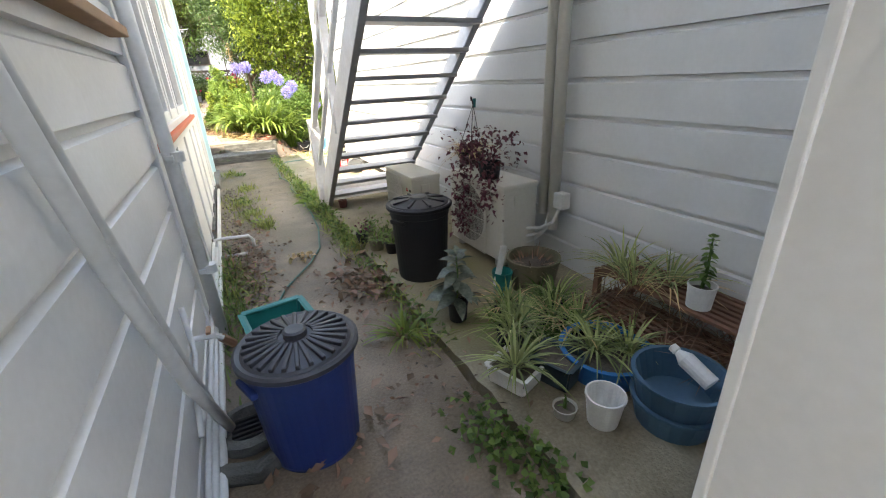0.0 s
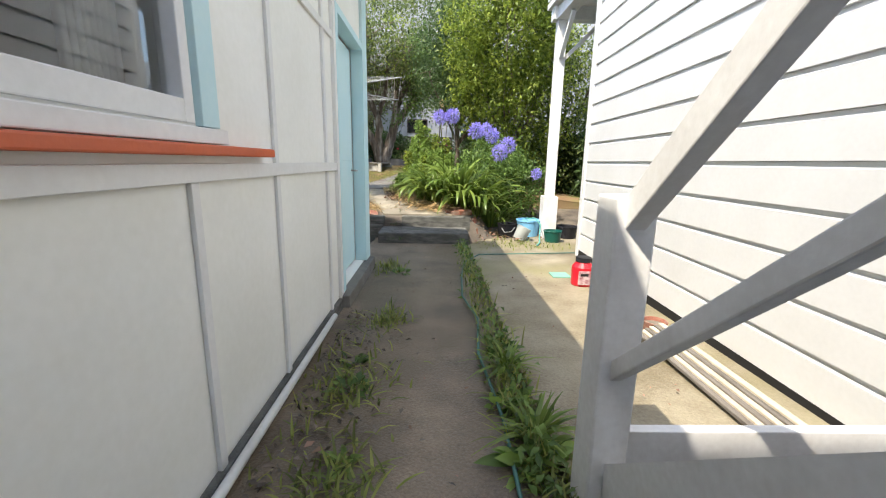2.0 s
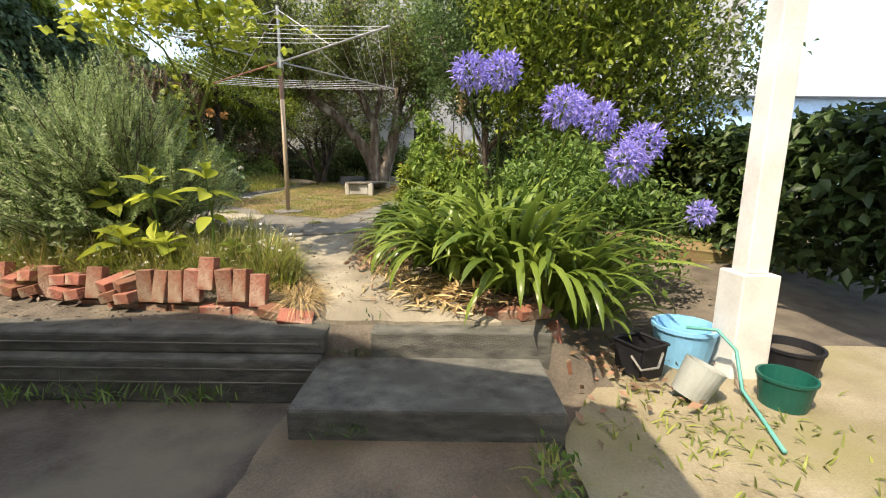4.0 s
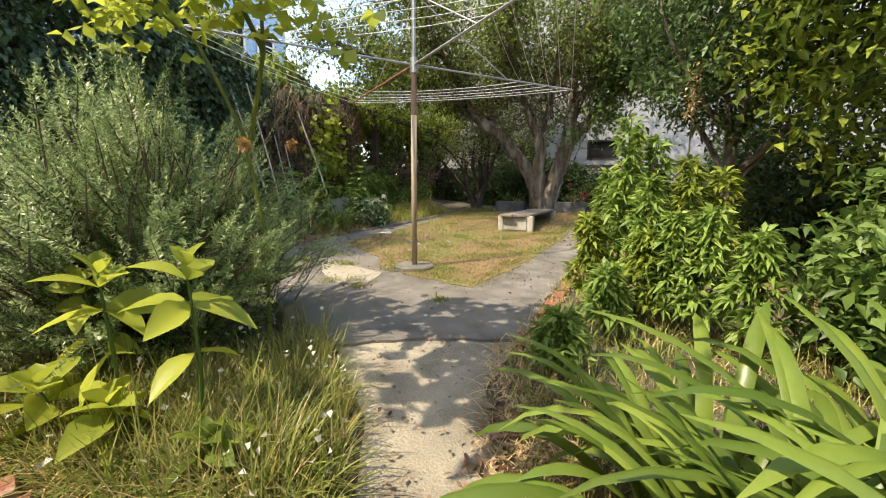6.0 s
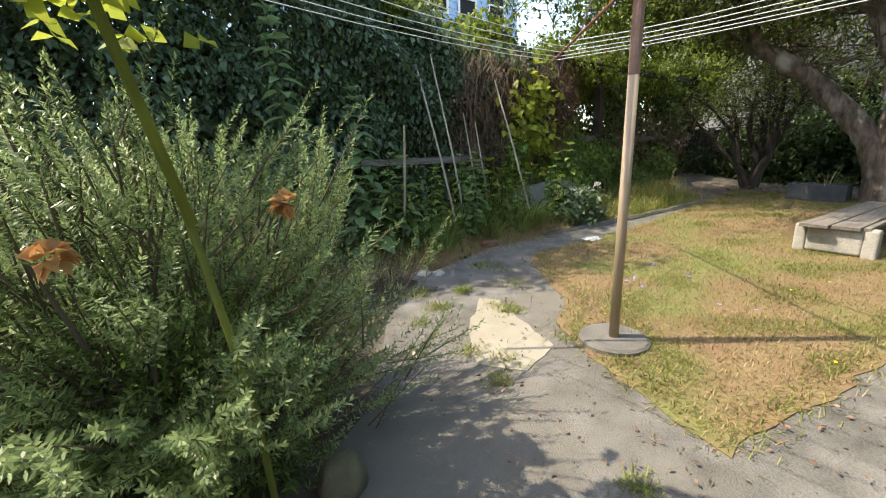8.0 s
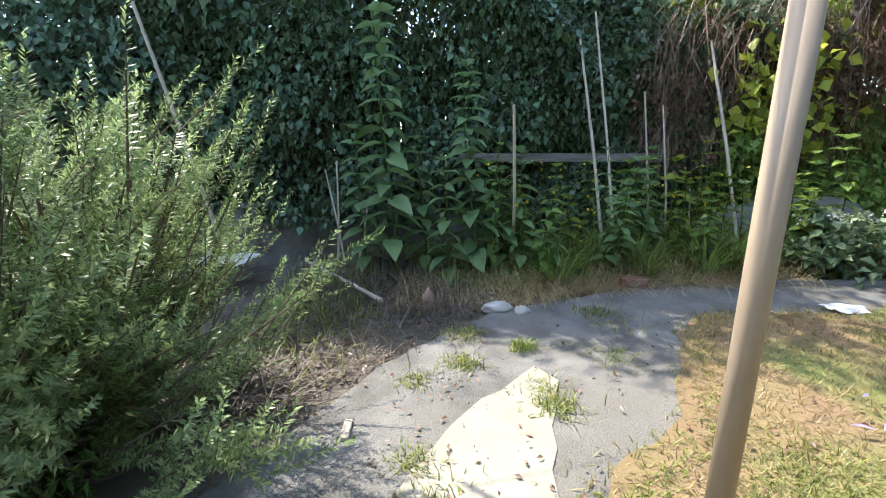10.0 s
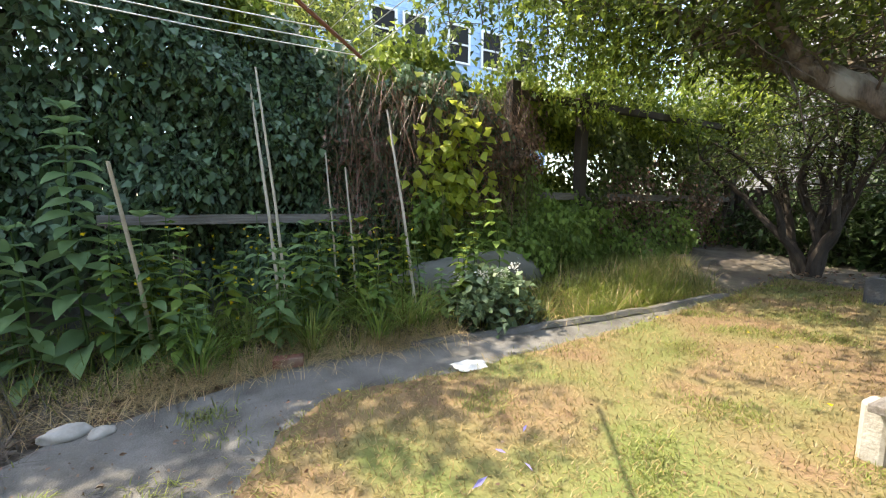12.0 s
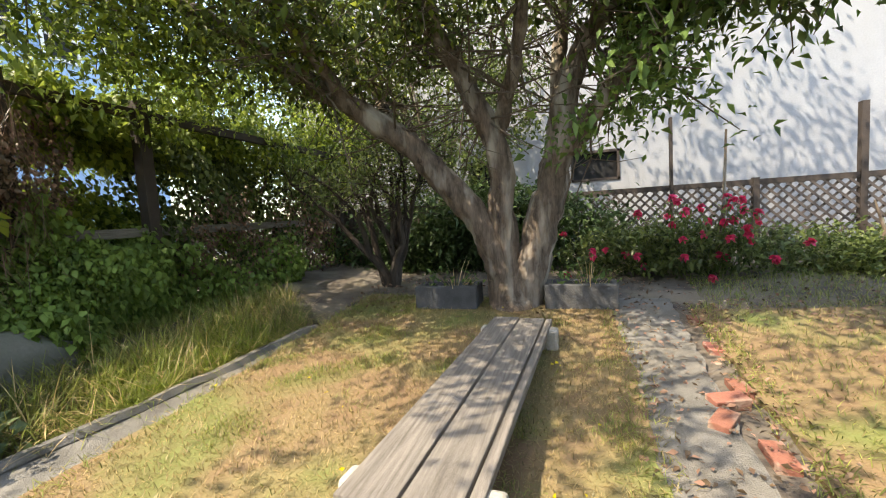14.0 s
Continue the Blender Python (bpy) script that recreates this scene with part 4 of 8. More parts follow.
crown(tree, [t for t in tips1 + tips2 if open_above(t, 3.4)], 8, 0.2, 0.11, L_TREE, 31, 0.5)
crown(tree, [t for t in tips2[::2] if open_above(t, 3.5)], 9, 0.22, 0.1, L_LIME, 32, 0.5)
pts, _ = ball(600, (-2.2, 23.7, 6.6), (3.6, 2.2, 1.9), 0.7, 0.35, 34)
crown(tree, pts, 12, 0.2, 0.12, L_TREE, 35, 0.5, name="upper_crown")
# clumps above the view, added to cast dappled shade on the lawn
gt = np.random.default_rng(39)
high = np.column_stack([gt.uniform(-5.6, -0.6, 32), gt.uniform(17.0, 21.5, 32), gt.uniform(5.3, 6.6, 32)])
hb2 = bmesh.new()
for q in high:
    root = p12[-1] if q[1] < 19.3 else (p8[-1] if q[0] < -2.6 else p9[-1])
    limb(hb2, root, q, 0.018, 0.006, 0.12, 5, int(q[0] * 100), 5)
part("high_branch", hb2, BARK, tree)
crown(tree, high[:18], 50, 0.3, 0.12, L_LIME, 40, 0.5, name="high_branch_foliage", flat=0.4)
crown(tree, high[18:], 50, 0.3, 0.12, L_TREE, 42, 0.5, name="high_branch_foliage", flat=0.4)
# lime leaves give this side its sunlit look by colour
pts, _ = ball(420, (-5.2, 21.6, 4.2), (1.5, 2.2, 0.9), 0.8, 0.4, 36)
crown(tree, pts, 13, 0.18, 0.09, L_LIME, 37, 0.5, name="low_branch_foliage")
fall = bmesh.new()
hang = []
for k, (x, y, z) in enumerate(((0.5, 22.3, 3.7), (0.95, 22.2, 3.35), (1.4, 22.0, 3.6), (1.8, 22.0, 3.1), (0.1, 22.4, 3.9), (2.3, 21.8, 3.9), (1.2, 22.1, 4.2), (2.7, 21.5, 4.2))):
    hang += limb(fall, p5[-1] if x < 1.3 else p10[-1], (x, y, z), 0.014, 0.004, 0.15, 6, 700 + k, 5)[2:]
hang += twigs(fall, hang[::2], 2, 0.4, 0.004, 709)
part("hanging_spray", fall, TWIG, tree)
crown(tree, hang, 9, 0.1, 0.13, L_TREE, 710, 0.42, -0.5, "hanging_foliage")
# unseen leaves high over the back, added to dapple the building wall
pts, _ = ball(330, (0.6, 25.4, 8.8), (4.4, 2.2, 1.7), 0.9, 0.3, 711)
crown(tree, pts, 10, 0.35, 0.17, L_TREE, 712, 0.5, name="upper_crown")
side_tips = [t for t in tips1 + tips2 if t.x > -0.3 and t.z > 2.7]
crown(tree, side_tips, 10, 0.16, 0.12, L_GREEN, 38, 0.5, name="side_foliage")
crown(tree, [Vector((-0.75, 22.4, 2.95)), Vector((-0.35, 22.4, 3.1)), Vector((-0.95, 22.4, 2.75)), Vector((-0.1, 22.4, 3.3)), Vector((-0.5, 22.3, 3.5))], 70, 0.17, 0.11, L_GREEN, 33, 0.55)

# dark many-stemmed shrub in the corner
shrub = thing("shrub", (-4.2, 24.8, 1.0), "bare many-stemmed shrub in deep shade", "shrub")
sb = bmesh.new()
ends = []
for k in range(6):
    g = random.Random(50 + k)
    a = Vector((-3.95 + g.uniform(-0.1, 0.1), 24.5 + g.uniform(-0.1, 0.1), 0.92))
    fork = a + Vector((-0.28 + 0.13 * k + g.uniform(-0.06, 0.06), g.uniform(-0.25, 0.15), g.uniform(0.45, 0.75)))
    limb(sb, a, fork, 0.095, 0.06, 0.1, 5, k, 8)
    for j in range(2):
        b = fork + Vector((-1.0 + 0.32 * k + g.uniform(-0.35, 0.35), g.uniform(-0.9, 0.3), g.uniform(1.1, 2.2)))
        ends += limb(sb, fork, b, 0.052, 0.018, 0.16, 8, 10 * k + j, 7)[3:]
st = twigs(sb, ends, 3, 0.8, 0.009, 51)
part("stemwork", sb, DARKBARK, shrub)
crown(shrub, [p for p in st if p.z > 2.5], 16, 0.28, 0.08, L_TREE, 52)

# rosemary
ros = thing("rosemary_bush", (-2.7, 13.55, 0.5), "large grey-green rosemary bush with upright sprigs", "bush")
g = np.random.default_rng(60)
NB = 260
tipp, d = ball(NB * 2, (-2.7, 13.5, 1.1), (0.98, 1.0, 0.95), 0.6, 0.3, 61)
keep = tipp[:, 2] > 0.55
tipp, d = tipp[keep][:NB], d[keep][:NB]
lead = unit(d * np.array([0.8, 0.8, 0.4]) + np.array([0, 0, 0.6]) + g.normal(size=d.shape) * 0.2)
PER = 9
w0 = np.repeat(lead, PER, 0)
base = np.repeat(tipp, PER, 0) + w0 * g.uniform(-0.35, 0.25, len(w0))[:, None] + g.normal(size=w0.shape) * 0.045
way = unit(w0 + g.normal(size=w0.shape) * 0.22 + [0, 0, 0.2])
ln = g.uniform(0.18, 0.38, len(base))
ln[::PER] *= 1.35
NN = 64
u = np.tile(np.linspace(0.02, 1, NN), len(base))
at = np.repeat(base, NN, 0) + np.repeat(way * ln[:, None], NN, 0) * u[:, None]
radial = unit(np.cross(np.repeat(way, NN, 0), g.normal(size=at.shape)))
nw = unit(np.repeat(way, NN, 0) * (0.35 + 0.75 * u[:, None] ** 3) + radial * 1.0)
nl = 0.04 * (1.1 - 0.45 * u) * g.uniform(0.75, 1.2, len(at))
side = unit(np.cross(nw, np.repeat(way, NN, 0)))
hw = 0.0042
v = np.stack([at, at + nw * nl[:, None] * 0.5 + side * hw, at + nw * nl[:, None], at + nw * nl[:, None] * 0.5 - side * hw], 1).reshape(-1, 3)
f = np.arange(len(at))[:, None] * 4 + [0, 1, 2, 3]
cloud("needles", v, f, L_ROSE, ros)
rb = bmesh.new()
for i in range(0, len(base), 2):
    tube(rb, [base[i] - way[i] * 0.12, base[i], base[i] + way[i] * ln[i] * 0.8], [0.005, 0.004, 0.0015], 4, False)
for i in range(0, len(tipp), 4):
    foot = Vector((-2.68 + g.normal() * 0.15, 13.5 + g.normal() * 0.15, 0.45))
    tip = Vector(tipp[i])
    tube(rb, [foot, foot.lerp(tip, 0.55) + Vector(d[i]) * 0.12, tip], [0.016, 0.01, 0.005], 5, False)
part("stemwork", rb, TWIG, ros)
# filler leaves in a darker green, standing for the bush's shaded inside
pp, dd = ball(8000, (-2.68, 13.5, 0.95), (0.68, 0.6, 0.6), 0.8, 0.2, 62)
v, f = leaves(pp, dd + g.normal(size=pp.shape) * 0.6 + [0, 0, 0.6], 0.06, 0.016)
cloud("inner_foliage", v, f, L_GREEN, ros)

# ivy hedge over the fence, taller trees behind it
hedge = thing("ivy_hedge", (-6.5, 17, 0.8), "tall dense ivy hedge over the boundary fence", "hedge")


def hedge_leaves(n, y0, y1, x, thick, zlo, zhi, size, material, seed, name="foliage", wave=0.3):
    g = np.random.default_rng(seed)
    y = g.uniform(y0, y1, n)
    top = zhi(y)
    z = zlo + (top - zlo) * g.random(n) ** 0.85
    bulge = wave * (np.sin(y * 2.1 + 3 * np.sin(z * 1.7)) * 0.5 + np.sin(y * 5.3 + z * 4.1) * 0.3)
    xx = x + bulge + np.abs(g.normal(size=n)) * -thick
    ov = np.clip((z - top + 0.5) / 0.5, 0, 1)
    xx = xx - ov * g.random(n) * 1.0
    way = g.normal(size=(n, 3)) * [0.45, 0.7, 0.5] + [0.4, 0, -0.8]
    ln = size * g.uniform(0.6, 1.3, n)
    v, f = leaves(np.stack([xx, y, z], 1), way, ln, ln * 0.85, 0.15, 0.25)
    return cloud(name, v, f, material, hedge)


top_h = lambda y: np.interp(y, [8, 14.0, 15.5, 16.4, 17.2, 20.5, 21.5, 26], [6.0, 6.0, 5.8, 4.9, 3.9, 3.7, 3.3, 3.2]) + 0.15 * np.sin(y * 3.3) + 0.1 * np.sin(y * 7.7)
hedge_leaves(60000, 9.5, 20.5, -6.15, 0.16, 1.0, top_h, 0.095, L_IVY, 71)
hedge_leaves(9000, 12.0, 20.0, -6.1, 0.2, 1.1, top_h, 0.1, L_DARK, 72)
# lime leaves put the sunlight on the hedge top into the colour
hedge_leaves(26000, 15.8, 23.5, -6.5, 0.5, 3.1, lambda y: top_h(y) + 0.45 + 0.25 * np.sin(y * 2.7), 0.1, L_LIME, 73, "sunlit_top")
hedge_leaves(16000, 18.8, 22.0, -5.85, 0.3, 0.9, lambda y: 2.3 + 0.3 * np.sin(y * 4), 0.08, L_WEED, 74, "creeper")
hedge_leaves(9000, 20.3, 28, -6.3, 0.4, 0.9, lambda y: 2.0 + 0.4 * np.sin(y * 2.2), 0.09, L_WEED, 75, "corner_foliage", 0.5)
hedge_leaves(15000, 22.2, 28, -6.4, 0.5, 1.4, lambda y: 3.9 + 0.4 * np.sin(y * 2.2), 0.09, L_TREE, 79, "corner_foliage", 0.6)
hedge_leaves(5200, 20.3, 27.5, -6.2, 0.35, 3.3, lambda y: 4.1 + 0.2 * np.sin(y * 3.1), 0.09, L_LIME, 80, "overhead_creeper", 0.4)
# sunlight on this creeper is in its lime leaf colour
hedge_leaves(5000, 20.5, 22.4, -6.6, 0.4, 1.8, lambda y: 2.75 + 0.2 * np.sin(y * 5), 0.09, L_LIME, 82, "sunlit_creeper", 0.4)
hedge_leaves(4200, 22.3, 26.5, -5.9, 0.4, 1.0, lambda y: 2.5 + 0.3 * np.sin(y * 3.3), 0.06, L_DEAD, 83, "dead_creeper", 0.5)
hedge_leaves(2600, 19.8, 21.3, -6.0, 0.25, 2.4, lambda y: 3.6 + 0 * y, 0.05, L_DEAD, 81, "dead_creeper")
hedge_leaves(9000, 20.2, 24.5, -5.7, 0.35, 0.8, lambda y: 1.75 + 0.25 * np.sin(y * 2.9), 0.08, L_WEED, 78, "creeper", 0.5)
part("stem", T([(-6.5, 16.2, 0.7), (-6.45, 16.3, 1.6), (-6.5, 16.1, 3.2)], [0.05, 0.04, 0.02], 7), BARK, hedge)
part("stem", T([(-6.5, 21.2, 0.7), (-6.4, 21.0, 1.8), (-6.5, 21.3, 3.0)], [0.05, 0.04, 0.02], 7), BARK, hedge)
hedge_leaves(3000, 17.8, 20.6, -6.0, 0.1, 1.6, lambda y: 3.3 + 0 * y, 0.05, L_DEAD, 76, "dead_creeper")
g = np.random.default_rng(77)
n = 1500
yy = g.uniform(17.9, 20.8, n)
v, f = blades(np.stack([-6.0 + g.normal(size=n) * 0.08, yy, g.uniform(2.0, 3.7, n)], 1), g.normal(size=(n, 3)) * [0.3, 0.6, 0.4] - [0, 0, 0.8], g.uniform(0.3, 0.9, n), 0.008, 0.3)
cloud("dead_vine", v, f, L_DEAD, hedge)
n = 420
v, f = leaves(np.stack([-5.85 + g.normal(size=n) * 0.1, 19.45 + g.normal(size=n) * 0.3, 2.5 + g.normal(size=n) * 0.42], 1), g.normal(size=(n, 3)) + [0.8, 0, -0.5], 0.15, 0.14, 0.1)
cloud("vine", v, f, L_YEL, hedge, "yellow-green lobed vine leaves")

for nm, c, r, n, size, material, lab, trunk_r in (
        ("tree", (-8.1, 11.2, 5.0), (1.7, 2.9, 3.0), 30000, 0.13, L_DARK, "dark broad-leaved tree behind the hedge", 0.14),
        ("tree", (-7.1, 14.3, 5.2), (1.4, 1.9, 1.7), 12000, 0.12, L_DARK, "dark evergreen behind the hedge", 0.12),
        ("tree", (-8.7, 18.2, 4.5), (1.1, 1.3, 1.4), 6000, 0.12, L_OLIVE, "olive-green treetop behind the hedge", 0.08),
        ("tree", (-6.6, 27.2, 3.9), (1.7, 0.9, 1.7), 9000, 0.13, L_LIME, "sunlit lime-green tree in the garden corner", 0.08),
        ("tree", (2.55, 15.7, 3.7), (1.5, 1.2, 2.2), 26000, 0.105, L_LIME, "bushy lime-green tree behind the agapanthus", 0.06),
        ("tree", (1.3, 17.0, 3.8), (1.25, 1.1, 1.9), 24000, 0.075, L_FEATH, "feathery green tree beside the garden path", 0.07),
        ("tree", (4.2, 17.5, 2.9), (1.6, 2.2, 2.1), 16000, 0.1, L_TREE, "leafy green tree by the far boundary", 0.1),
        ("tree", (-7.4, 24.6, 4.2), (1.1, 1.9, 1.6), 8000, 0.11, L_LIME, "sunlit leafy tree beyond the corner posts", 0.08),
        ("tree", (-3.9, 27.6, 5.0), (2.6, 0.8, 2.0), 10000, 0.13, L_TREE, "leafy green tree close to the white building", 0.1)):
    gz0 = gz(c[0], c[1])
    t = thing(nm, (c[0], c[1], gz0), lab, "tree")
    bm = bmesh.new()
    ends = []
    seed = int(abs(c[0] * 100) + c[1])
    base = Vector((c[0], c[1], gz0 - 0.05))
    mid = Vector((c[0], c[1], (gz0 + c[2]) / 2))
    limb(bm, base, mid, trunk_r, trunk_r * 0.8, 0.05, 5, seed, 8)
    for k in range(9):
        gg = random.Random(seed + k)
        q = Vector((c[0] + gg.uniform(-0.75, 0.75) * r[0], c[1] + gg.uniform(-0.75, 0.75) * r[1], c[2] + gg.uniform(-0.3, 0.8) * r[2]))
        ends += limb(bm, mid.lerp(base, gg.uniform(0, 0.4)), q, trunk_r * 0.5, 0.012, 0.1, 6, seed + k, 6)[2:]
    twigs(bm, ends, 3, 0.5, 0.006, seed)
    part("trunk", bm, BARK, t)
    pts, dd = ball(n // 10, c, r, 0.55, 0.35, seed)
    crown(t, pts, 10, 0.12, size, material, seed, 0.5, 0.2)

# ---- plants: helpers ----


def rnd(seed):
    return np.random.default_rng(seed)


def tuft(parent, at, n, length, width, material, seed, spread=0.05, lean=0.9, bend=0.8, name="blade", seg=4):
    """A clump of arching blades round a point."""
    g = rnd(seed)
    a = g.uniform(0, 2 * math.pi, n)
    out = np.stack([np.cos(a), np.sin(a), np.zeros(n)], 1)
    base = np.array(at) + out * (spread * g.random(n) ** 0.5)[:, None]
    way = out * (lean * g.uniform(0.15, 1, n))[:, None] + [0, 0, 1]
    v, f = blades(base, way, length * g.uniform(0.55, 1.1, n), width * g.uniform(0.7, 1.2, n), bend * g.uniform(0.5, 1.2, n), seg)
    return cloud(name, v, f, material, parent)


def field(name, n, xy, lift, length, width, material, seed, lean=0.7, bend=0.6, seg=2, label="", category="grass", zof=None):
    """Loose blades over a stretch of ground, one mesh of kind stuff; xy(g, n) gives the places."""
    g = rnd(seed)
    p = xy(g, n)
    z = (ground_z(p[:, 0], p[:, 1]) if zof is None else zof(p)) + lift
    a = g.uniform(0, 2 * math.pi, len(p))
    way = np.stack([np.cos(a) * lean * g.random(len(p)), np.sin(a) * lean * g.random(len(p)), np.ones(len(p))], 1)
    v, f = blades(np.column_stack([p, z]), way, length * g.uniform(0.4, 1.2, len(p)), width, bend * g.random(len(p)) * 1.4, seg)
    return tagged(cloud(name, v, f, material), label, category, kind="stuff")


def litter(name, n, xy, size, material, seed, label, lift=0.03, aspect=0.5, category="leaf litter"):
    g = rnd(seed)
    p = xy(g, n)
    z = ground_z(p[:, 0], p[:, 1]) + lift + g.random(len(p)) * 0.02
    way = g.normal(size=(len(p), 3)) * [1, 1, 0.25]
    ln = size * g.uniform(0.4, 1.3, len(p))
    v, f = leaves(np.column_stack([p, z]), way, ln, ln * aspect, 0.2, 0.05)
    return tagged(cloud(name, v, f, material), label, category, kind="stuff")


def gauss(cx, cy, sx, sy):
    return lambda g, n: np.column_stack([g.normal(cx, sx, n), g.normal(cy, sy, n)])


def area(poly, clump=0.0):
    """Even scatter in a polygon, by throwing away what falls outside."""
    P = np.array(poly)

    def f(g, n):
        out = []
        while sum(map(len, out)) < n:
            q = g.uniform(P.min(0), P.max(0), (n * 2, 2))
            ins = np.zeros(len(q), bool)
            for (x0, y0), (x1, y1) in zip(P, np.roll(P, -1, 0)):
                c = ((y0 > q[:, 1]) != (y1 > q[:, 1])) & (q[:, 0] < (x1 - x0) * (q[:, 1] - y0) / (y1 - y0 + 1e-12) + x0)
                ins ^= c
            q = q[ins]
            if clump:
                k = np.sin(q[:, 0] * 4.3 + 2 * np.sin(q[:, 1] * 3.1)) * np.sin(q[:, 1] * 3.7 + 1.7 * np.sin(q[:, 0] * 2.9))
                q = q[k + g.normal(0, 0.25, len(q)) > clump - 0.5]
            out.append(q)
        return np.concatenate(out)[:n]
    return f


def leafy(name, at, height, pairs, size, material, seed, label, aspect=0.5, lean=(0, 0), stem=0.01, droop=0.35, r0=1.0, category="plant", young=None):
    """An upright plant: a stem with pairs of leaves that shrink to the top."""
    g = rnd(seed)
    e = thing(name, at, label, category)
    top = Vector(at) + Vector((lean[0], lean[1], height))
    pts = [Vector(at).lerp(top, u) + Vector((math.sin(u * 5 + seed) * 0.02, math.cos(u * 4 + seed) * 0.02, 0)) * height for u in (0, 0.25, 0.5, 0.75, 1)]
    part("stem", T(pts, [stem, stem * 0.9, stem * 0.75, stem * 0.6, stem * 0.3], 6), L_GREEN, e)
    at2, way, ln = [], [], []
    for k in range(pairs):
        u = 0.15 + 0.85 * k / max(pairs - 1, 1)
        c = Vector(at).lerp(top, u)
        a0 = k * 1.57 + g.uniform(-0.3, 0.3)
        for j in range(5 if k > pairs * 0.75 else 3):
            a = a0 + j * (1.26 if k > pairs * 0.75 else 2.09)
            up = 0.05 + 1.3 * max(0, (u - 0.8)) * 3
            at2.append(c)
            way.append((math.cos(a), math.sin(a), up))
            ln.append(size * (1.1 - 0.55 * u) * r0 * g.uniform(0.8, 1.15))
    v, f = bigleaves(np.array([tuple(q) for q in at2]), np.array(way), np.array(ln), np.array(ln) * aspect, 0.18, droop)
    cloud("foliage", v, f, material, e)
    return e


def pot(name, at, r, h, material, label, top=1.2, soil=True, group="", category="plant pot", n=24):
    e = thing(name, at, label, category, group)
    w = 0.08 * r
    part("pot", lathe(bmesh.new(), [(r * 0.2, 0), (r, 0), (r * (1 + (top - 1) * 0.9), h * 0.9), (r * top * 1.03, h * 0.91), (r * top * 1.03, h), (r * top - w, h), (r * 0.9, h * 0.12), (r * 0.2, h * 0.1)], at, n), material, e, smooth=False)
    if soil:
        part("soil", lathe(bmesh.new(), [(0.01, h * 0.5), (r * (1 + (top - 1) * 0.75) - w, h * 0.72), (0.02, h * 0.82)], at, n), SOIL, e)
    return e


def squarepot(name, at, wx, wy, h, material, label, rot=0.0, soil=True, wall=0.008, flare=1.15, category="plant pot", handle=False):
    e = thing(name, at, label, category)
    m = Matrix.Translation(at) @ Matrix.Rotation(radians(rot), 4, "Z")
    bm = bmesh.new()
    rings = []
    for k, z in ((1, 0), (flare, h), (flare * 1.04, h), (flare * 1.04, h * 0.96), (flare - wall * 2 / wx, h * 0.97), (1 - wall * 2 / wx, wall)):
        rings.append([bm.verts.new(m @ Vector((sx * wx / 2 * k, sy * wy / 2 * k, z))) for sx, sy in ((-1, -1), (1, -1), (1, 1), (-1, 1))])
    rr = [rings[i] for i in (0, 1, 2, 4, 5)]
    for a, b in zip(rr, rr[1:]):
        for k in range(4):
            bm.faces.new((a[k], a[(k + 1) % 4], b[(k + 1) % 4], b[k]))
    bm.faces.new(rr[0])
    bm.faces.new(rr[-1])
    for v in rings[3]:
        bm.verts.remove(v)
    bmesh.ops.bevel(bm, geom=bm.edges[:], offset=min(wx, wy) * 0.05, segments=2, affect="EDGES")
    part("body", bm, material, e)
    if soil:
        part("soil", B(-wx / 2 * flare * 0.9, wx / 2 * flare * 0.9, -wy / 2 * flare * 0.9, wy / 2 * flare * 0.9, h * 0.6, h * 0.78, 0, m), SOIL, e)
    return e


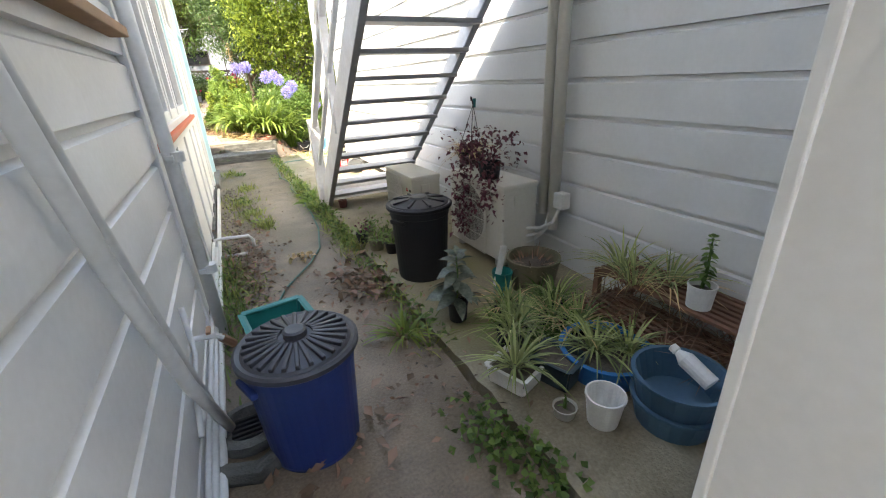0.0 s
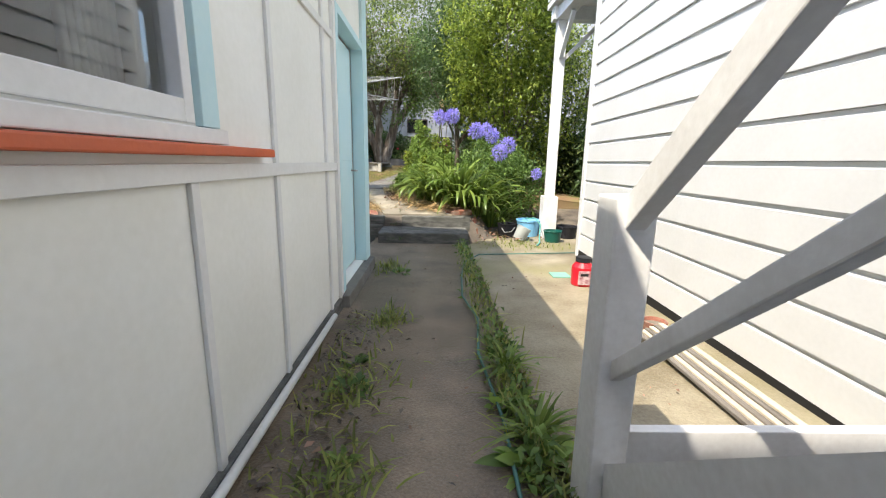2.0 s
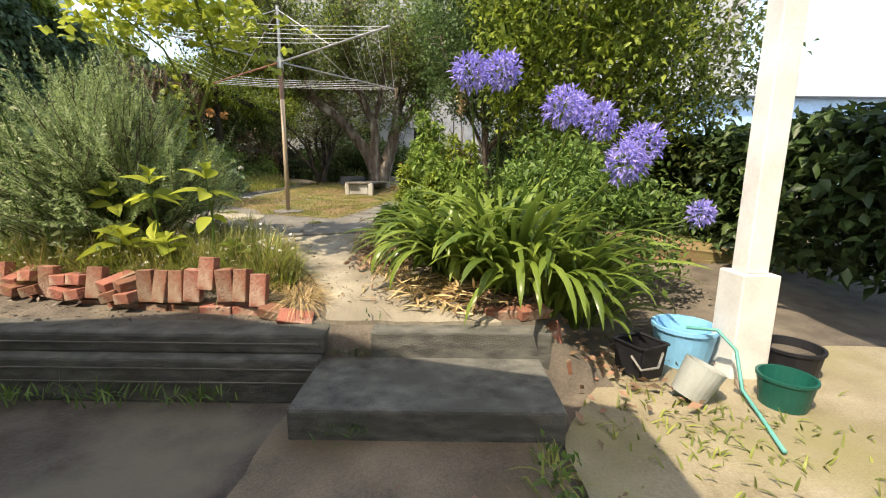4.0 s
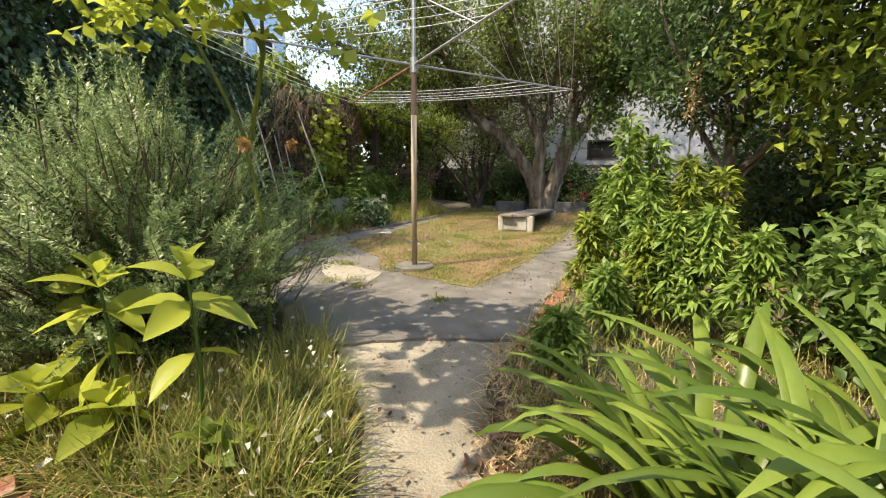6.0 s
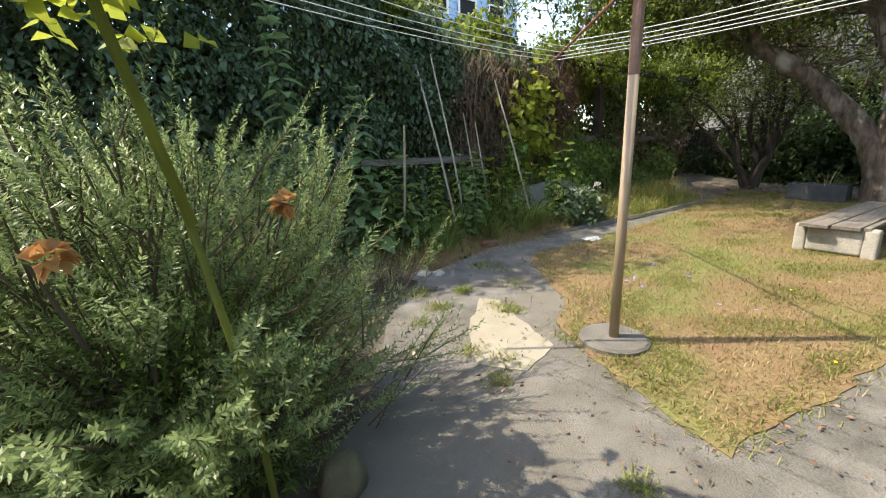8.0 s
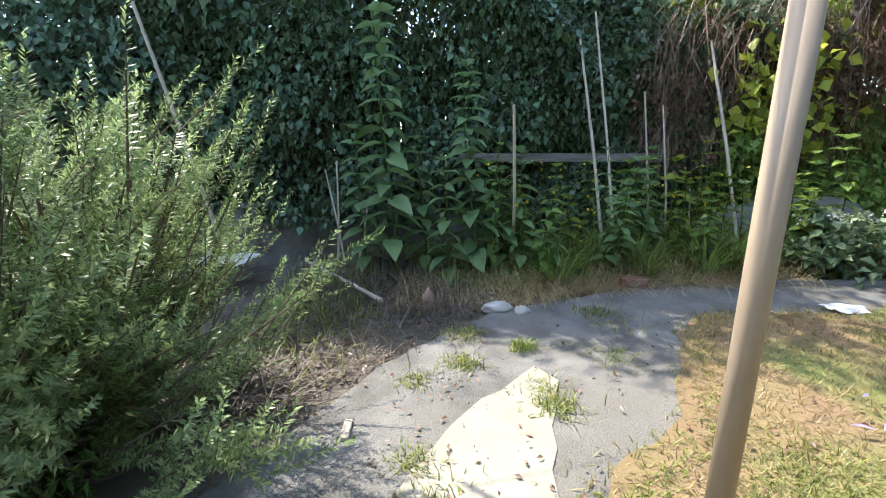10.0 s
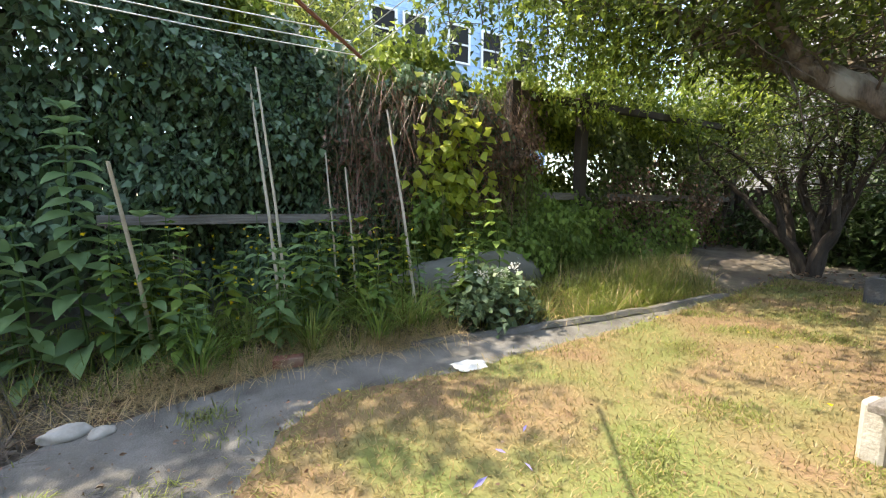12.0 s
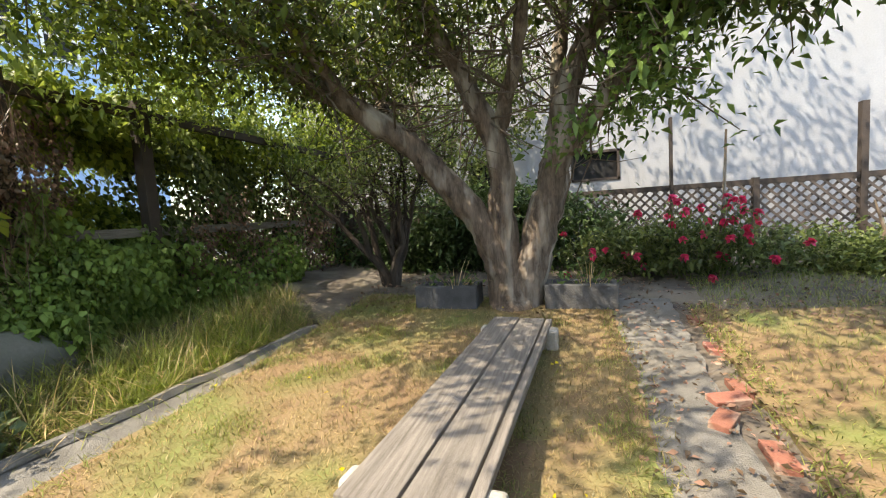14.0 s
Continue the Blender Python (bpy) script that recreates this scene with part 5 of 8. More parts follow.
# ---- bins and crate ----


def bin_with_lid(at, r, h, body, lab, ribs, lid_r, knob, seed):
    e = thing("rubbish_bin", at, lab, "rubbish bin")
    part("body", lathe(bmesh.new(), [(0.05, 0), (r * 0.84, 0), (r * 0.86, 0.02), (r * 0.97, h * 0.86), (r * 1.0, h * 0.87), (r * 1.0, h * 0.96), (r * 0.9, h * 0.97), (0.05, h * 0.95)], at, 40), body, e, smooth=False)
    for a in (0.35, 3.5):
        m = Matrix.Translation(at) @ Matrix.Rotation(a, 4, "Z")
        part("handle", B(r * 0.94, r * 1.07, -0.07, 0.07, h * 0.80, h * 0.855, 0.008, m), body, e)
    lid = part("lid", lathe(bmesh.new(), [(0.05, h * 0.955), (lid_r, h * 0.955), (lid_r * 1.02, h * 0.965), (lid_r * 1.02, h * 1.0), (lid_r * 0.97, h * 1.015), (lid_r * 0.9, h * 1.005), (lid_r * 0.86, h * 1.02), (0.06, h * 1.07), (0.02, h * 1.07)], at, 40), LIDP if ribs else BLACKP, e)
    if ribs:
        for k in range(26):
            m = Matrix.Translation(at) @ Matrix.Rotation(k * 2 * math.pi / 26, 4, "Z") @ Matrix.Translation((0, 0, h * 1.078)) @ Matrix.Rotation(0.12, 4, "Y")
            part("rib", B(lid_r * 0.27, lid_r * 0.86, -lid_r * 0.036, lid_r * 0.036, -0.012, 0.012, 0.004, m), LIDP, lid)
        part("knob", lathe(bmesh.new(), [(0.01, h * 1.06), (0.048, h * 1.06), (0.046, h * 1.115), (0.036, h * 1.125), (0.01, h * 1.12)], at, 20), LIDP, lid)
    else:
        for k in range(8):
            m = Matrix.Translation(at) @ Matrix.Rotation(k * math.pi / 4, 4, "Z") @ Matrix.Translation((0, 0, h * 1.065)) @ Matrix.Rotation(0.1, 4, "Y")
            part("rib", B(lid_r * 0.3, lid_r * 0.84, -lid_r * 0.04, lid_r * 0.04, -0.008, 0.012, 0.004, m), BLACKP, lid)
        part("knob", lathe(bmesh.new(), [(0.01, h * 1.05), (lid_r * 0.3, h * 1.06), (lid_r * 0.25, h * 1.09), (0.01, h * 1.095)], at, 20), mat("scuffed_plastic", (0.06, 0.06, 0.058), 0.6), lid)
    return e


bin_with_lid((0.34, 2.24, 0.0), 0.222, 0.51, BLUEP, "blue plastic rubbish bin with ribbed grey-black lid", True, 0.238, True, 1)
bin_with_lid((1.44, 3.47, 0.03), 0.225, 0.58, BLACKP, "black plastic rubbish bin with dusty lid", False, 0.245, False, 2)
cr = squarepot("storage_crate", (0.31, 3.03, 0.005), 0.32, 0.36, 0.2, TEALPL, "open teal plastic crate holding an empty bottle", 8, False, 0.008, 1.12, "crate")
tagged(part("plastic_bottle", lathe(bmesh.new(), [(0.005, 0), (0.04, 0.0), (0.042, 0.16), (0.015, 0.21), (0.014, 0.23)], (0, 0, 0), 16, Matrix.Translation((0.26, 3.03, 0.06)) @ Matrix.Rotation(radians(80), 4, "Y")), GLASS), "clear empty plastic bottle in the crate", "bottle")

# ---- pipes and taps on the panelled house ----


def pipe(name, pts, r, material, label, n=12, clips=()):
    e = thing(name, pts[0], label, "pipe")
    part("tube", T(pts, r, n), material, e, smooth=True)
    for c in clips:
        part("bracket", B(-0.02, 0.02, -r * 1.5, r * 1.5, -0.012, 0.012, 0.002, Matrix.Translation(c)), material, e)
        part("collar", T([Vector(c) - Vector((-0.03, 0, 0.025)), Vector(c) + Vector((0.03, 0, 0.025))], r * 1.15, n), material, e)
    return e


pipe("drainpipe", [(-0.02, 3.32, 0.02), (-0.02, 3.27, 1.2), (-0.03, 3.2, 2.98)], 0.034, PIPEW, "white drainpipe fixed to the weatherboards", 14, ((-0.02, 3.3, 0.5), (-0.02, 3.27, 1.15)))
pipe("waste_pipe", [(0.0, 2.44, 0.05), (0.0, 2.0, 0.62), (0.0, 1.7, 1.15), (0.0, 1.56, 1.47), (0.0, 1.36, 1.95)], 0.021, PIPEW, "slanting white waste pipe on the wall", 12)
pipe("waste_pipe", [(-0.035, 2.5, 0.05), (-0.035, 2.17, 0.61), (-0.035, 1.82, 1.28), (-0.035, 1.69, 1.54), (-0.035, 1.5, 1.95)], 0.02, PIPEW, "thinner slanting grey waste pipe on the wall", 12)
for k, (x, z, r) in enumerate(((-0.035, 0.05, 0.02), (-0.05, 0.1, 0.016), (-0.06, 0.15, 0.012))):
    pipe("water_pipe", [(x, 1.0, z), (x, 4.0, z), (x, 4.85 if k else 7.75, z)], r, PIPEW, "white painted pipe along the foot of the wall", 8)
pipe("water_pipe", [(-0.05, 4.85, 0.1), (-0.05, 4.9, 0.16), (0.05, 4.9, 0.16), (0.24, 4.88, 0.15), (0.27, 4.87, 0.11), (0.27, 4.87, 0.0)], 0.016, PIPEW, "bent white pipe stub over the path", 8)
pipe("water_pipe", [(-0.05, 4.75, 0.03), (0.2, 4.72, 0.03)], 0.02, METAL, "grey pipe end at the wall foot", 8)
pipe("water_pipe", [(-0.06, 2.2, 0.25), (-0.06, 2.35, 0.36), (-0.06, 2.56, 0.4), (-0.06, 2.58, 0.62)], 0.012, PIPEW, "thin white pipe feeding a tap", 8)
tap = thing("garden_tap", (-0.04, 2.58, 0.45), "brass garden tap with a short hose fitting", "tap")
BRASS = mat("dull_brass", (0.35, 0.2, 0.12), 0.45, metal=0.6)
part("body", T([(-0.07, 2.58, 0.46), (0.03, 2.58, 0.45), (0.06, 2.6, 0.41)], 0.014, 8), PIPEW, tap)
part("fitting", T([(0.05, 2.6, 0.42), (0.09, 2.62, 0.36)], 0.02, 10), BRASS, tap)
part("handle", B(0.0, 0.02, 2.55, 2.61, 0.475, 0.49, 0.004), BRASS, tap)
part("hose_tail", T([(0.09, 2.62, 0.36), (0.13, 2.66, 0.26), (0.17, 2.7, 0.14), (0.16, 2.74, 0.03)], 0.009, 8), mat("old_hose", (0.2, 0.16, 0.12), 0.6), tap)
gd = thing("gully_drain", (0.12, 2.3, 0.0), "mossy cement gully drain with an iron grate", "drain")
part("rim", lathe(bmesh.new(), [(0.09, 0.0), (0.15, 0.0), (0.15, 0.05), (0.11, 0.06), (0.1, 0.01)], (0.08, 2.42, 0), 20), DARKC, gd)
for k in range(5):
    part("bar", B(0.0, 0.16, 2.36 + k * 0.03, 2.372 + k * 0.03, 0.015, 0.03), DARK, gd)
part("kerb", T([(-0.06, 2.2, 0.03), (0.1, 2.14, 0.03), (0.2, 2.2, 0.03)], 0.045, 8), DARKC, gd)

# ---- heat pump units ----


def heatpump(x, y0, y1, z0, z1, lab, logo):
    e = thing("heat_pump", (x + 0.15, (y0 + y1) / 2, z0), lab, "heat pump")
    part("casing", B(x, x + 0.32, y0, y1, z0, z1, 0.015), ACW, e)
    part("lid", B(x - 0.006, x + 0.326, y0 - 0.006, y1 + 0.006, z1 - 0.03, z1 + 0.008, 0.01), ACW, e)
    cy, cz, r = y0 + (y1 - y0) * 0.6, (z0 + z1) / 2, (z1 - z0) * 0.42
    # flat near-black disc standing in for the shaded fan recess
    part("fan_opening", lathe(bmesh.new(), [(0.01, 0), (r, 0), (r, 0.01), (0.01, 0.01)], (0, 0, 0), 32, Matrix.Translation((x - 0.004, cy, cz)) @ Matrix.Rotation(radians(-90), 4, "Y")), DARK, e, "dark fan opening")
    ring = [(x - 0.014, cy + r * math.cos(2 * math.pi * k / 36), cz + r * math.sin(2 * math.pi * k / 36)) for k in range(37)]
    gr = part("grille", T(ring, 0.009, 6), ACW, e)
    hh = (z1 - z0) * 0.46
    for k in range(-22, 23):
        yy = k * r * 1.1 / 22
        part("wire", B(x - 0.03, x - 0.0275, cy + yy - 0.0014, cy + yy + 0.0014, cz - hh, cz + hh), ACW, gr)
    for k in (-1, -0.5, 0, 0.5, 1):
        part("wire", B(x - 0.034, x - 0.03, cy - r * 1.1, cy + r * 1.1, cz + k * hh - 0.0025, cz + k * hh + 0.0025), ACW, gr)
    part("handle_recess", B(x + 0.1, x + 0.2, y0 - 0.008, y0 + 0.004, z1 - 0.16, z1 - 0.08, 0.006), ACW, e)
    for y in (y0 + 0.1, y1 - 0.1):
        part("foot", B(x + 0.02, x + 0.3, y - 0.03, y + 0.03, z0 - 0.06, z0, 0.003), METAL, e)
    if logo:
        RED = mat("red_badge", (0.5, 0.02, 0.03), 0.5, bump=0)
        for a in range(3):
            m = Matrix.Translation((x - 0.004, y0 + 0.12, z1 - 0.14)) @ Matrix.Rotation(a * 2.094, 4, "X") @ Matrix.Translation((0, 0, 0.012)) @ Matrix.Rotation(0.785, 4, "X")
            part("badge", B(-0.002, 0.002, -0.008, 0.008, -0.008, 0.008, 0, m), RED, e, "small red badge shape")
        for k in range(3):
            part("badge", B(x - 0.004, x, y0 + 0.06 - k * 0.016, y0 + 0.068 - k * 0.016, z1 - 0.15, z1 - 0.128), DARK, e)
    return e


heatpump(1.8, 4.47, 5.22, 0.09, 0.56, "cream outdoor heat pump unit under the stairs", True)
heatpump(1.97, 3.13, 3.93, 0.1, 0.71, "cream outdoor heat pump unit with plants on it", False)

pipe("downpipe", [(2.36, 3.14, 0.45), (2.36, 3.14, 6.5)], 0.035, ACW, "cream downpipe on the weatherboards", 12, ((2.37, 3.14, 1.9),))
pipe("downpipe", [(2.36, 3.02, 0.35), (2.36, 3.02, 6.5)], 0.042, ACW, "wide cream conduit on the weatherboards", 12, ((2.37, 3.02, 2.2),))
jb = thing("junction_box", (2.37, 2.94, 0.5), "grey junction box with bent conduits", "junction box")
part("box", B(2.33, 2.41, 2.90, 3.0, 0.53, 0.65, 0.008), PIPEW, jb)
for k in range(3):
    part("conduit", T([(2.36, 2.95 + k * 0.05, 0.54), (2.33, 2.98 + k * 0.05, 0.42 - k * 0.05), (2.28, 3.06 + k * 0.04, 0.36 - k * 0.06), (2.2, 3.14, 0.35 - k * 0.06)], 0.014, 8), PIPEW, jb)

# ---- plant rack and pots by the weatherboards ----
rack = thing("plant_rack", (2.2, 1.7, 0), "low two-tier slatted brown timber plant rack", "plant rack")
RACKW = mat("brown_slats", (0.2, 0.1, 0.06), 0.7, (0.12, 0.06, 0.04), 6, 60, 0.5, 0.3, 40)
for y in (1.02, 2.28):
    for x in (2.07, 2.38):
        part("leg", B(x - 0.018, x + 0.018, y - 0.018, y + 0.018, 0.03, 0.38, 0.003), RACKW, rack)
for z in (0.17, 0.36):
    for k in range(7):
        x = 2.06 + k * 0.047 - (0.1 if z < 0.3 else 0)
        part("slat", B(x, x + 0.028, 1.0, 2.3, z, z + 0.018, 0.003), RACKW, rack)
    for y in (1.04, 2.26):
        part("crossbar", B(2.04 - (0.1 if z < 0.3 else 0), 2.39, y - 0.015, y + 0.015, z - 0.03, z, 0.002), RACKW, rack)

WHITEPL = mat("white_plastic", (0.78, 0.77, 0.74), 0.4, bump=0)
BLUETUB = mat("bright_blue_plastic", (0.02, 0.19, 0.52), 0.4, bump=0)
GREYBLUE = mat("grey_blue_plastic", (0.06, 0.13, 0.2), 0.45, (0.04, 0.09, 0.14), 5, 50, 0.4, 0.04)
DTRAY = mat("dark_slate_plastic", (0.03, 0.055, 0.07), 0.5, bump=0)
URN = mat("mossy_stone", (0.2, 0.17, 0.12), 0.9, (0.12, 0.12, 0.07), 6, 60, 0.6, 0.6, 50)


def spider(at, n, length, seed, lab="variegated spider plant with arching striped leaves"):
    e = thing("spider_plant", at, lab, "plant")
    return tuft(e, at, n, length, 0.014, L_VARIEG, seed, 0.03, 1.1, 1.0, "foliage", 5)


squarepot("plant_tray", (1.3, 2.06, 0.03), 0.17, 0.2, 0.11, WHITEPL, "square white plastic planter with spider plant", 20)
spider((1.3, 2.06, 0.12), 70, 0.34, 1)
squarepot("plant_tray", (1.5, 1.98, 0.03), 0.17, 0.2, 0.14, DTRAY, "square dark slate plastic planter", 20)
pot("tub", (1.77, 1.92, 0.03), 0.2, 0.13, BLUETUB, "bright blue plastic tub planted with spider plants", 1.15, True, category="tub")
spider((1.72, 1.95, 0.13), 60, 0.32, 2)
spider((1.85, 1.85, 0.13), 60, 0.3, 3)
pot("plant_pot", (1.48, 1.66, 0.03), 0.065, 0.15, WHITEPL, "empty glossy white plastic pot", 1.3, False)
pot("plant_pot", (1.36, 1.77, 0.03), 0.045, 0.05, mat("cream_plastic", (0.5, 0.48, 0.42), 0.5), "small cream bowl with a seedling", 1.2, True)
leafy("seedling", (1.36, 1.77, 0.07), 0.06, 3, 0.03, L_GREEN, 4, "tiny green seedling in a bowl")
pot("bucket", (1.75, 1.52, 0.03), 0.15, 0.13, GREYBLUE, "lower grey-blue bucket of a stack", 1.2, False, category="bucket")
pot("bucket", (1.75, 1.52, 0.13), 0.155, 0.15, GREYBLUE, "upper grey-blue bucket holding a bottle", 1.22, False, category="bucket")
tagged(part("spray_bottle", lathe(bmesh.new(), [(0.005, 0), (0.035, 0), (0.037, 0.13), (0.015, 0.17), (0.02, 0.175), (0.02, 0.2), (0.005, 0.205)], (0, 0, 0), 16, Matrix.Translation((1.8, 1.42, 0.27)) @ Matrix.Rotation(radians(-70), 4, "X")), WHITEPL), "clear white plastic bottle lying on the bucket", "bottle")
pot("plant_pot", (1.34, 2.72, 0.03), 0.055, 0.13, BLACKP, "black plastic nursery pot", 1.2, True)
leafy("patterned_plant", (1.34, 2.72, 0.13), 0.34, 9, 0.2, mat("veined_leaf", (0.05, 0.07, 0.05), 0.4, (0.25, 0.28, 0.22), 25, 60, 0.35, 0, trans=0.15, stretch=(1, 1, 3)), 5, "potted plant with dark silver-veined leaves", 0.42)
e = pot("urn", (2.02, 2.82, 0.03), 0.15, 0.24, URN, "mossy stone urn with dead stalks", 1.25, True, category="urn")
tuft(e, (2.02, 2.82, 0.2), 60, 0.16, 0.01, L_DEAD, 6, 0.14, 1.0, 0.8, "dead_stalk")
wp = pot("plant_pot", (2.14, 1.72, 0.38), 0.055, 0.12, WHITEPL, "white pot with a wiry green plant on the rack", 1.15, True)
leafy("wiry_plant", (2.14, 1.72, 0.48), 0.26, 12, 0.06, L_GREEN, 7, "wiry green shoots in a white pot")
for k, (x, y) in enumerate(((2.18, 2.2), (2.25, 1.95), (2.1, 2.05))):
    e = thing("grassy_plant", (x, y, 0.38), "straggly spider plant on the rack", "plant", "straggly plants on the rack")
    tuft(e, (x, y, 0.38), 40, 0.34, 0.012, L_VARIEG, 8 + k, 0.06, 1.1, 0.9, "foliage")
    tuft(e, (x, y, 0.38), 30, 0.28, 0.008, L_STRAW, 12 + k, 0.1, 1.6, 1.2, "dry_foliage")
field("dry_stalks", 420, area([(1.95, 1.1), (2.35, 1.1), (2.35, 2.3), (1.9, 2.3)]), 0.2, 0.2, 0.007, L_DEAD, 14, 2.4, 0.9, 3, "dead stalks and leaves on the lower rack shelf", "leaf litter")
field("trailing_plants", 900, area([(1.45, 2.15), (1.95, 2.05), (2.05, 2.55), (1.5, 2.65)]), 0.05, 0.22, 0.012, L_GREEN, 15, 1.6, 1.0, 3, "low green plants crowded round the pots", "plants")
for k, (x, y) in enumerate(((1.55, 2.35), (1.75, 2.3), (1.9, 2.45), (1.6, 2.55), (1.45, 2.3), (1.8, 2.15))):
    e = pot("plant_pot", (x, y, 0.03), 0.07, 0.12, BLACKP, "black nursery pot under trailing plants", 1.15, True, "pots by the rack")
    spider((x, y, 0.13), 45, 0.3, 20 + k, "straggly half-dry spider plant")
    tuft(e, (x, y, 0.13), 26, 0.26, 0.012, L_STRAW if k % 2 else L_GREEN, 30 + k, 0.08, 1.2, 1.2, "foliage")
tagged(part("trowel", B(-0.025, 0.025, -0.008, 0.008, 0, 0.3, 0.006, Matrix.Translation((1.72, 2.85, 0.1)) @ Matrix.Rotation(radians(12), 4, "Y")), WHITEPL), "white handled garden trowel standing upright", "trowel")
sp = pot("bucket", (1.78, 2.86, 0.03), 0.06, 0.17, TEALPL, "small green plastic bucket of tools", 1.2, False, category="bucket")
br = thing("dish_brush", (2.4, 4.25, 1.05), "long-handled brush hung on the wall", "brush")
part("handle", T([(2.405, 4.28, 0.98), (2.41, 4.25, 1.2)], 0.008, 6), WHITEPL, br)
part("head", T([(2.41, 4.25, 1.2), (2.412, 4.245, 1.28)], 0.017, 8), TEALPL, br)
hb = thing("hanging_basket", (2.2, 3.98, 0.8), "hanging basket of dry trailing plants on a black hook", "hanging basket")
part("hook", T([(2.28, 4.05, 1.24), (2.28, 4.08, 1.3), (2.3, 4.12, 1.3), (2.31, 4.13, 1.27)], 0.007, 6), BLACKP, hb)
part("bowl", lathe(bmesh.new(), [(0.02, 0), (0.08, 0.0), (0.13, 0.11), (0.11, 0.11), (0.02, 0.06)], (2.2, 3.98, 0.74), 18), DARKWOOD, hb)
for k in range(3):
    a = k * 2.1
    part("cord", T([(2.2 + 0.12 * math.cos(a), 3.98 + 0.12 * math.sin(a), 0.84), (2.28, 4.05, 1.24)], 0.003, 4), DARK, hb)
tuft(hb, (2.2, 3.98, 0.84), 110, 0.3, 0.012, L_STRAW, 40, 0.1, 1.6, 1.4, "dry_foliage")
crown(hb, [Vector((2.2 + 0.2 * math.cos(a), 3.98 + 0.2 * math.sin(a), 0.9 + 0.12 * math.sin(3 * a))) for a in np.linspace(0, 6.2, 10)], 8, 0.07, 0.045, L_PURP, 41)
pp = pot("plant_pot", (2.05, 3.43, 0.72), 0.075, 0.13, BLACKP, "black pot of trailing purple plant on the heat pump", 1.2, True)
pl = thing("purple_plant", (2.05, 3.43, 0.85), "trailing plant with dark purple leaves", "plant")
pts = [Vector((2.0 + 0.14 * math.sin(k * 1.9), 3.43 + 0.16 * math.cos(k * 2.3), 0.95 + 0.1 * math.sin(k))) for k in range(14)]
pts += [Vector((1.93 - 0.03 * (k % 3), 3.57 + 0.07 * math.sin(k * 2.1), 0.85 - 0.042 * k)) for k in range(14)]
pts += [Vector((1.94, 3.27 + 0.02 * math.sin(k), 0.82 - 0.06 * k)) for k in range(6)]
crown(pl, pts, 24, 0.055, 0.045, L_PURP, 42, 0.6)
part("stem", T(pts[14:28], 0.004, 5), L_PURP, pl)

# pots by the stair foot and litter on the alley
for k, (x, y, r) in enumerate(((1.28, 4.15, 0.06), (1.38, 4.0, 0.055), (1.42, 4.28, 0.07), (1.22, 4.4, 0.05), (1.35, 4.55, 0.05))):
    e = pot("plant_pot", (x, y, 0.03), r, 0.1, BLACKP if k % 2 else URN, "small nursery pot with ragged seedlings", 1.2, True, "small pots by the stairs")
    tuft(e, (x, y, 0.11), 26, 0.18, 0.014, L_GREEN, 50 + k, 0.05, 1.2, 1.0, "foliage")
    crown(e, [Vector((x, y, 0.17))], 26, 0.06, 0.05, L_GREEN if k != 3 else L_PURP, 60 + k)
e = pot("plant_pot", (1.37, 5.72, 0.03), 0.045, 0.09, mat("dark_terracotta", (0.12, 0.04, 0.03), 0.7), "small dark terracotta pot with dead stalks", 1.2, True)
tuft(e, (1.37, 5.72, 0.11), 12, 0.1, 0.008, L_DEAD, 66, 0.03, 1.2, 0.8, "dead_stalk")

hose = bmesh.new()
tube(hose, [(0.2, 3.05, 0.02), (0.3, 3.5, 0.02), (0.42, 3.8, 0.02), (0.68, 4.2, 0.02), (0.82, 4.5, 0.02), (0.93, 5.1, 0.02), (0.97, 5.7, 0.02), (1.0, 6.6, 0.005), (0.96, 7.3, -0.01), (1.02, 7.9, -0.02), (0.94, 8.5, -0.04), (0.98, 9.2, -0.05), (1.06, 9.9, -0.07), (1.3, 10.4, -0.08), (2.2, 10.6, -0.1), (2.9, 10.7, -0.1)], 0.009, 6)
tagged(part("garden_hose", hose, mat("green_hose", (0.06, 0.16, 0.13), 0.5, bump=0), smooth=True), "dull green garden hose lying along the path", "hose")

strip = lambda g, n: np.column_stack([1.1 + 0.035 * np.sin(np.linspace(0, 30, n)) + g.normal(0, 0.05, n), np.interp(g.random(n), [0, 0.12, 0.4, 0.75, 1], [2.5, 4.2, 5.6, 7.6, 11.2])])
field("weeds", 1700, strip, 0.0, 0.15, 0.012, L_GRASS, 81, 1.4, 0.9, 3, "ragged green weeds along the paving joint", "weeds")
g = rnd(82)
p = strip(g, 900)
v, f = leaves(np.column_stack([p, ground_z(p[:, 0], p[:, 1]) + g.random(len(p)) * 0.1]), g.normal(size=(len(p), 3)) + [0, 0, 0.7], 0.06, 0.028)
tagged(cloud("weeds", v, f, L_GREEN), "small broad-leaved weeds along the paving joint", "weeds", kind="stuff")
for k, (x, y) in enumerate(((0.98, 2.75), (1.08, 5.9), (1.12, 6.5), (1.1, 7.1))):
    tuft(thing("weed_clump", (x, y, 0.0), "arching green weed clump in the paving joint", "weeds"), (x, y, 0.0), 46, 0.26, 0.02, L_STRAP, 85 + k, 0.04, 1.3, 1.0, "foliage")
for k, (x, y, s) in enumerate(((0.25, 6.9, 0.2), (0.3, 6.2, 0.16), (0.35, 7.9, 0.13), (0.42, 5.6, 0.1), (0.15, 9.6, 0.18), (0.1, 3.9, 0.15), (0.05, 4.3, 0.16))):
    field("weeds", 170, gauss(x, y, s * 0.6, s), 0.0, 0.12, 0.014, L_GRASS, 90 + k, 1.6, 0.8, 3, "low green weeds on the damp concrete", "weeds")
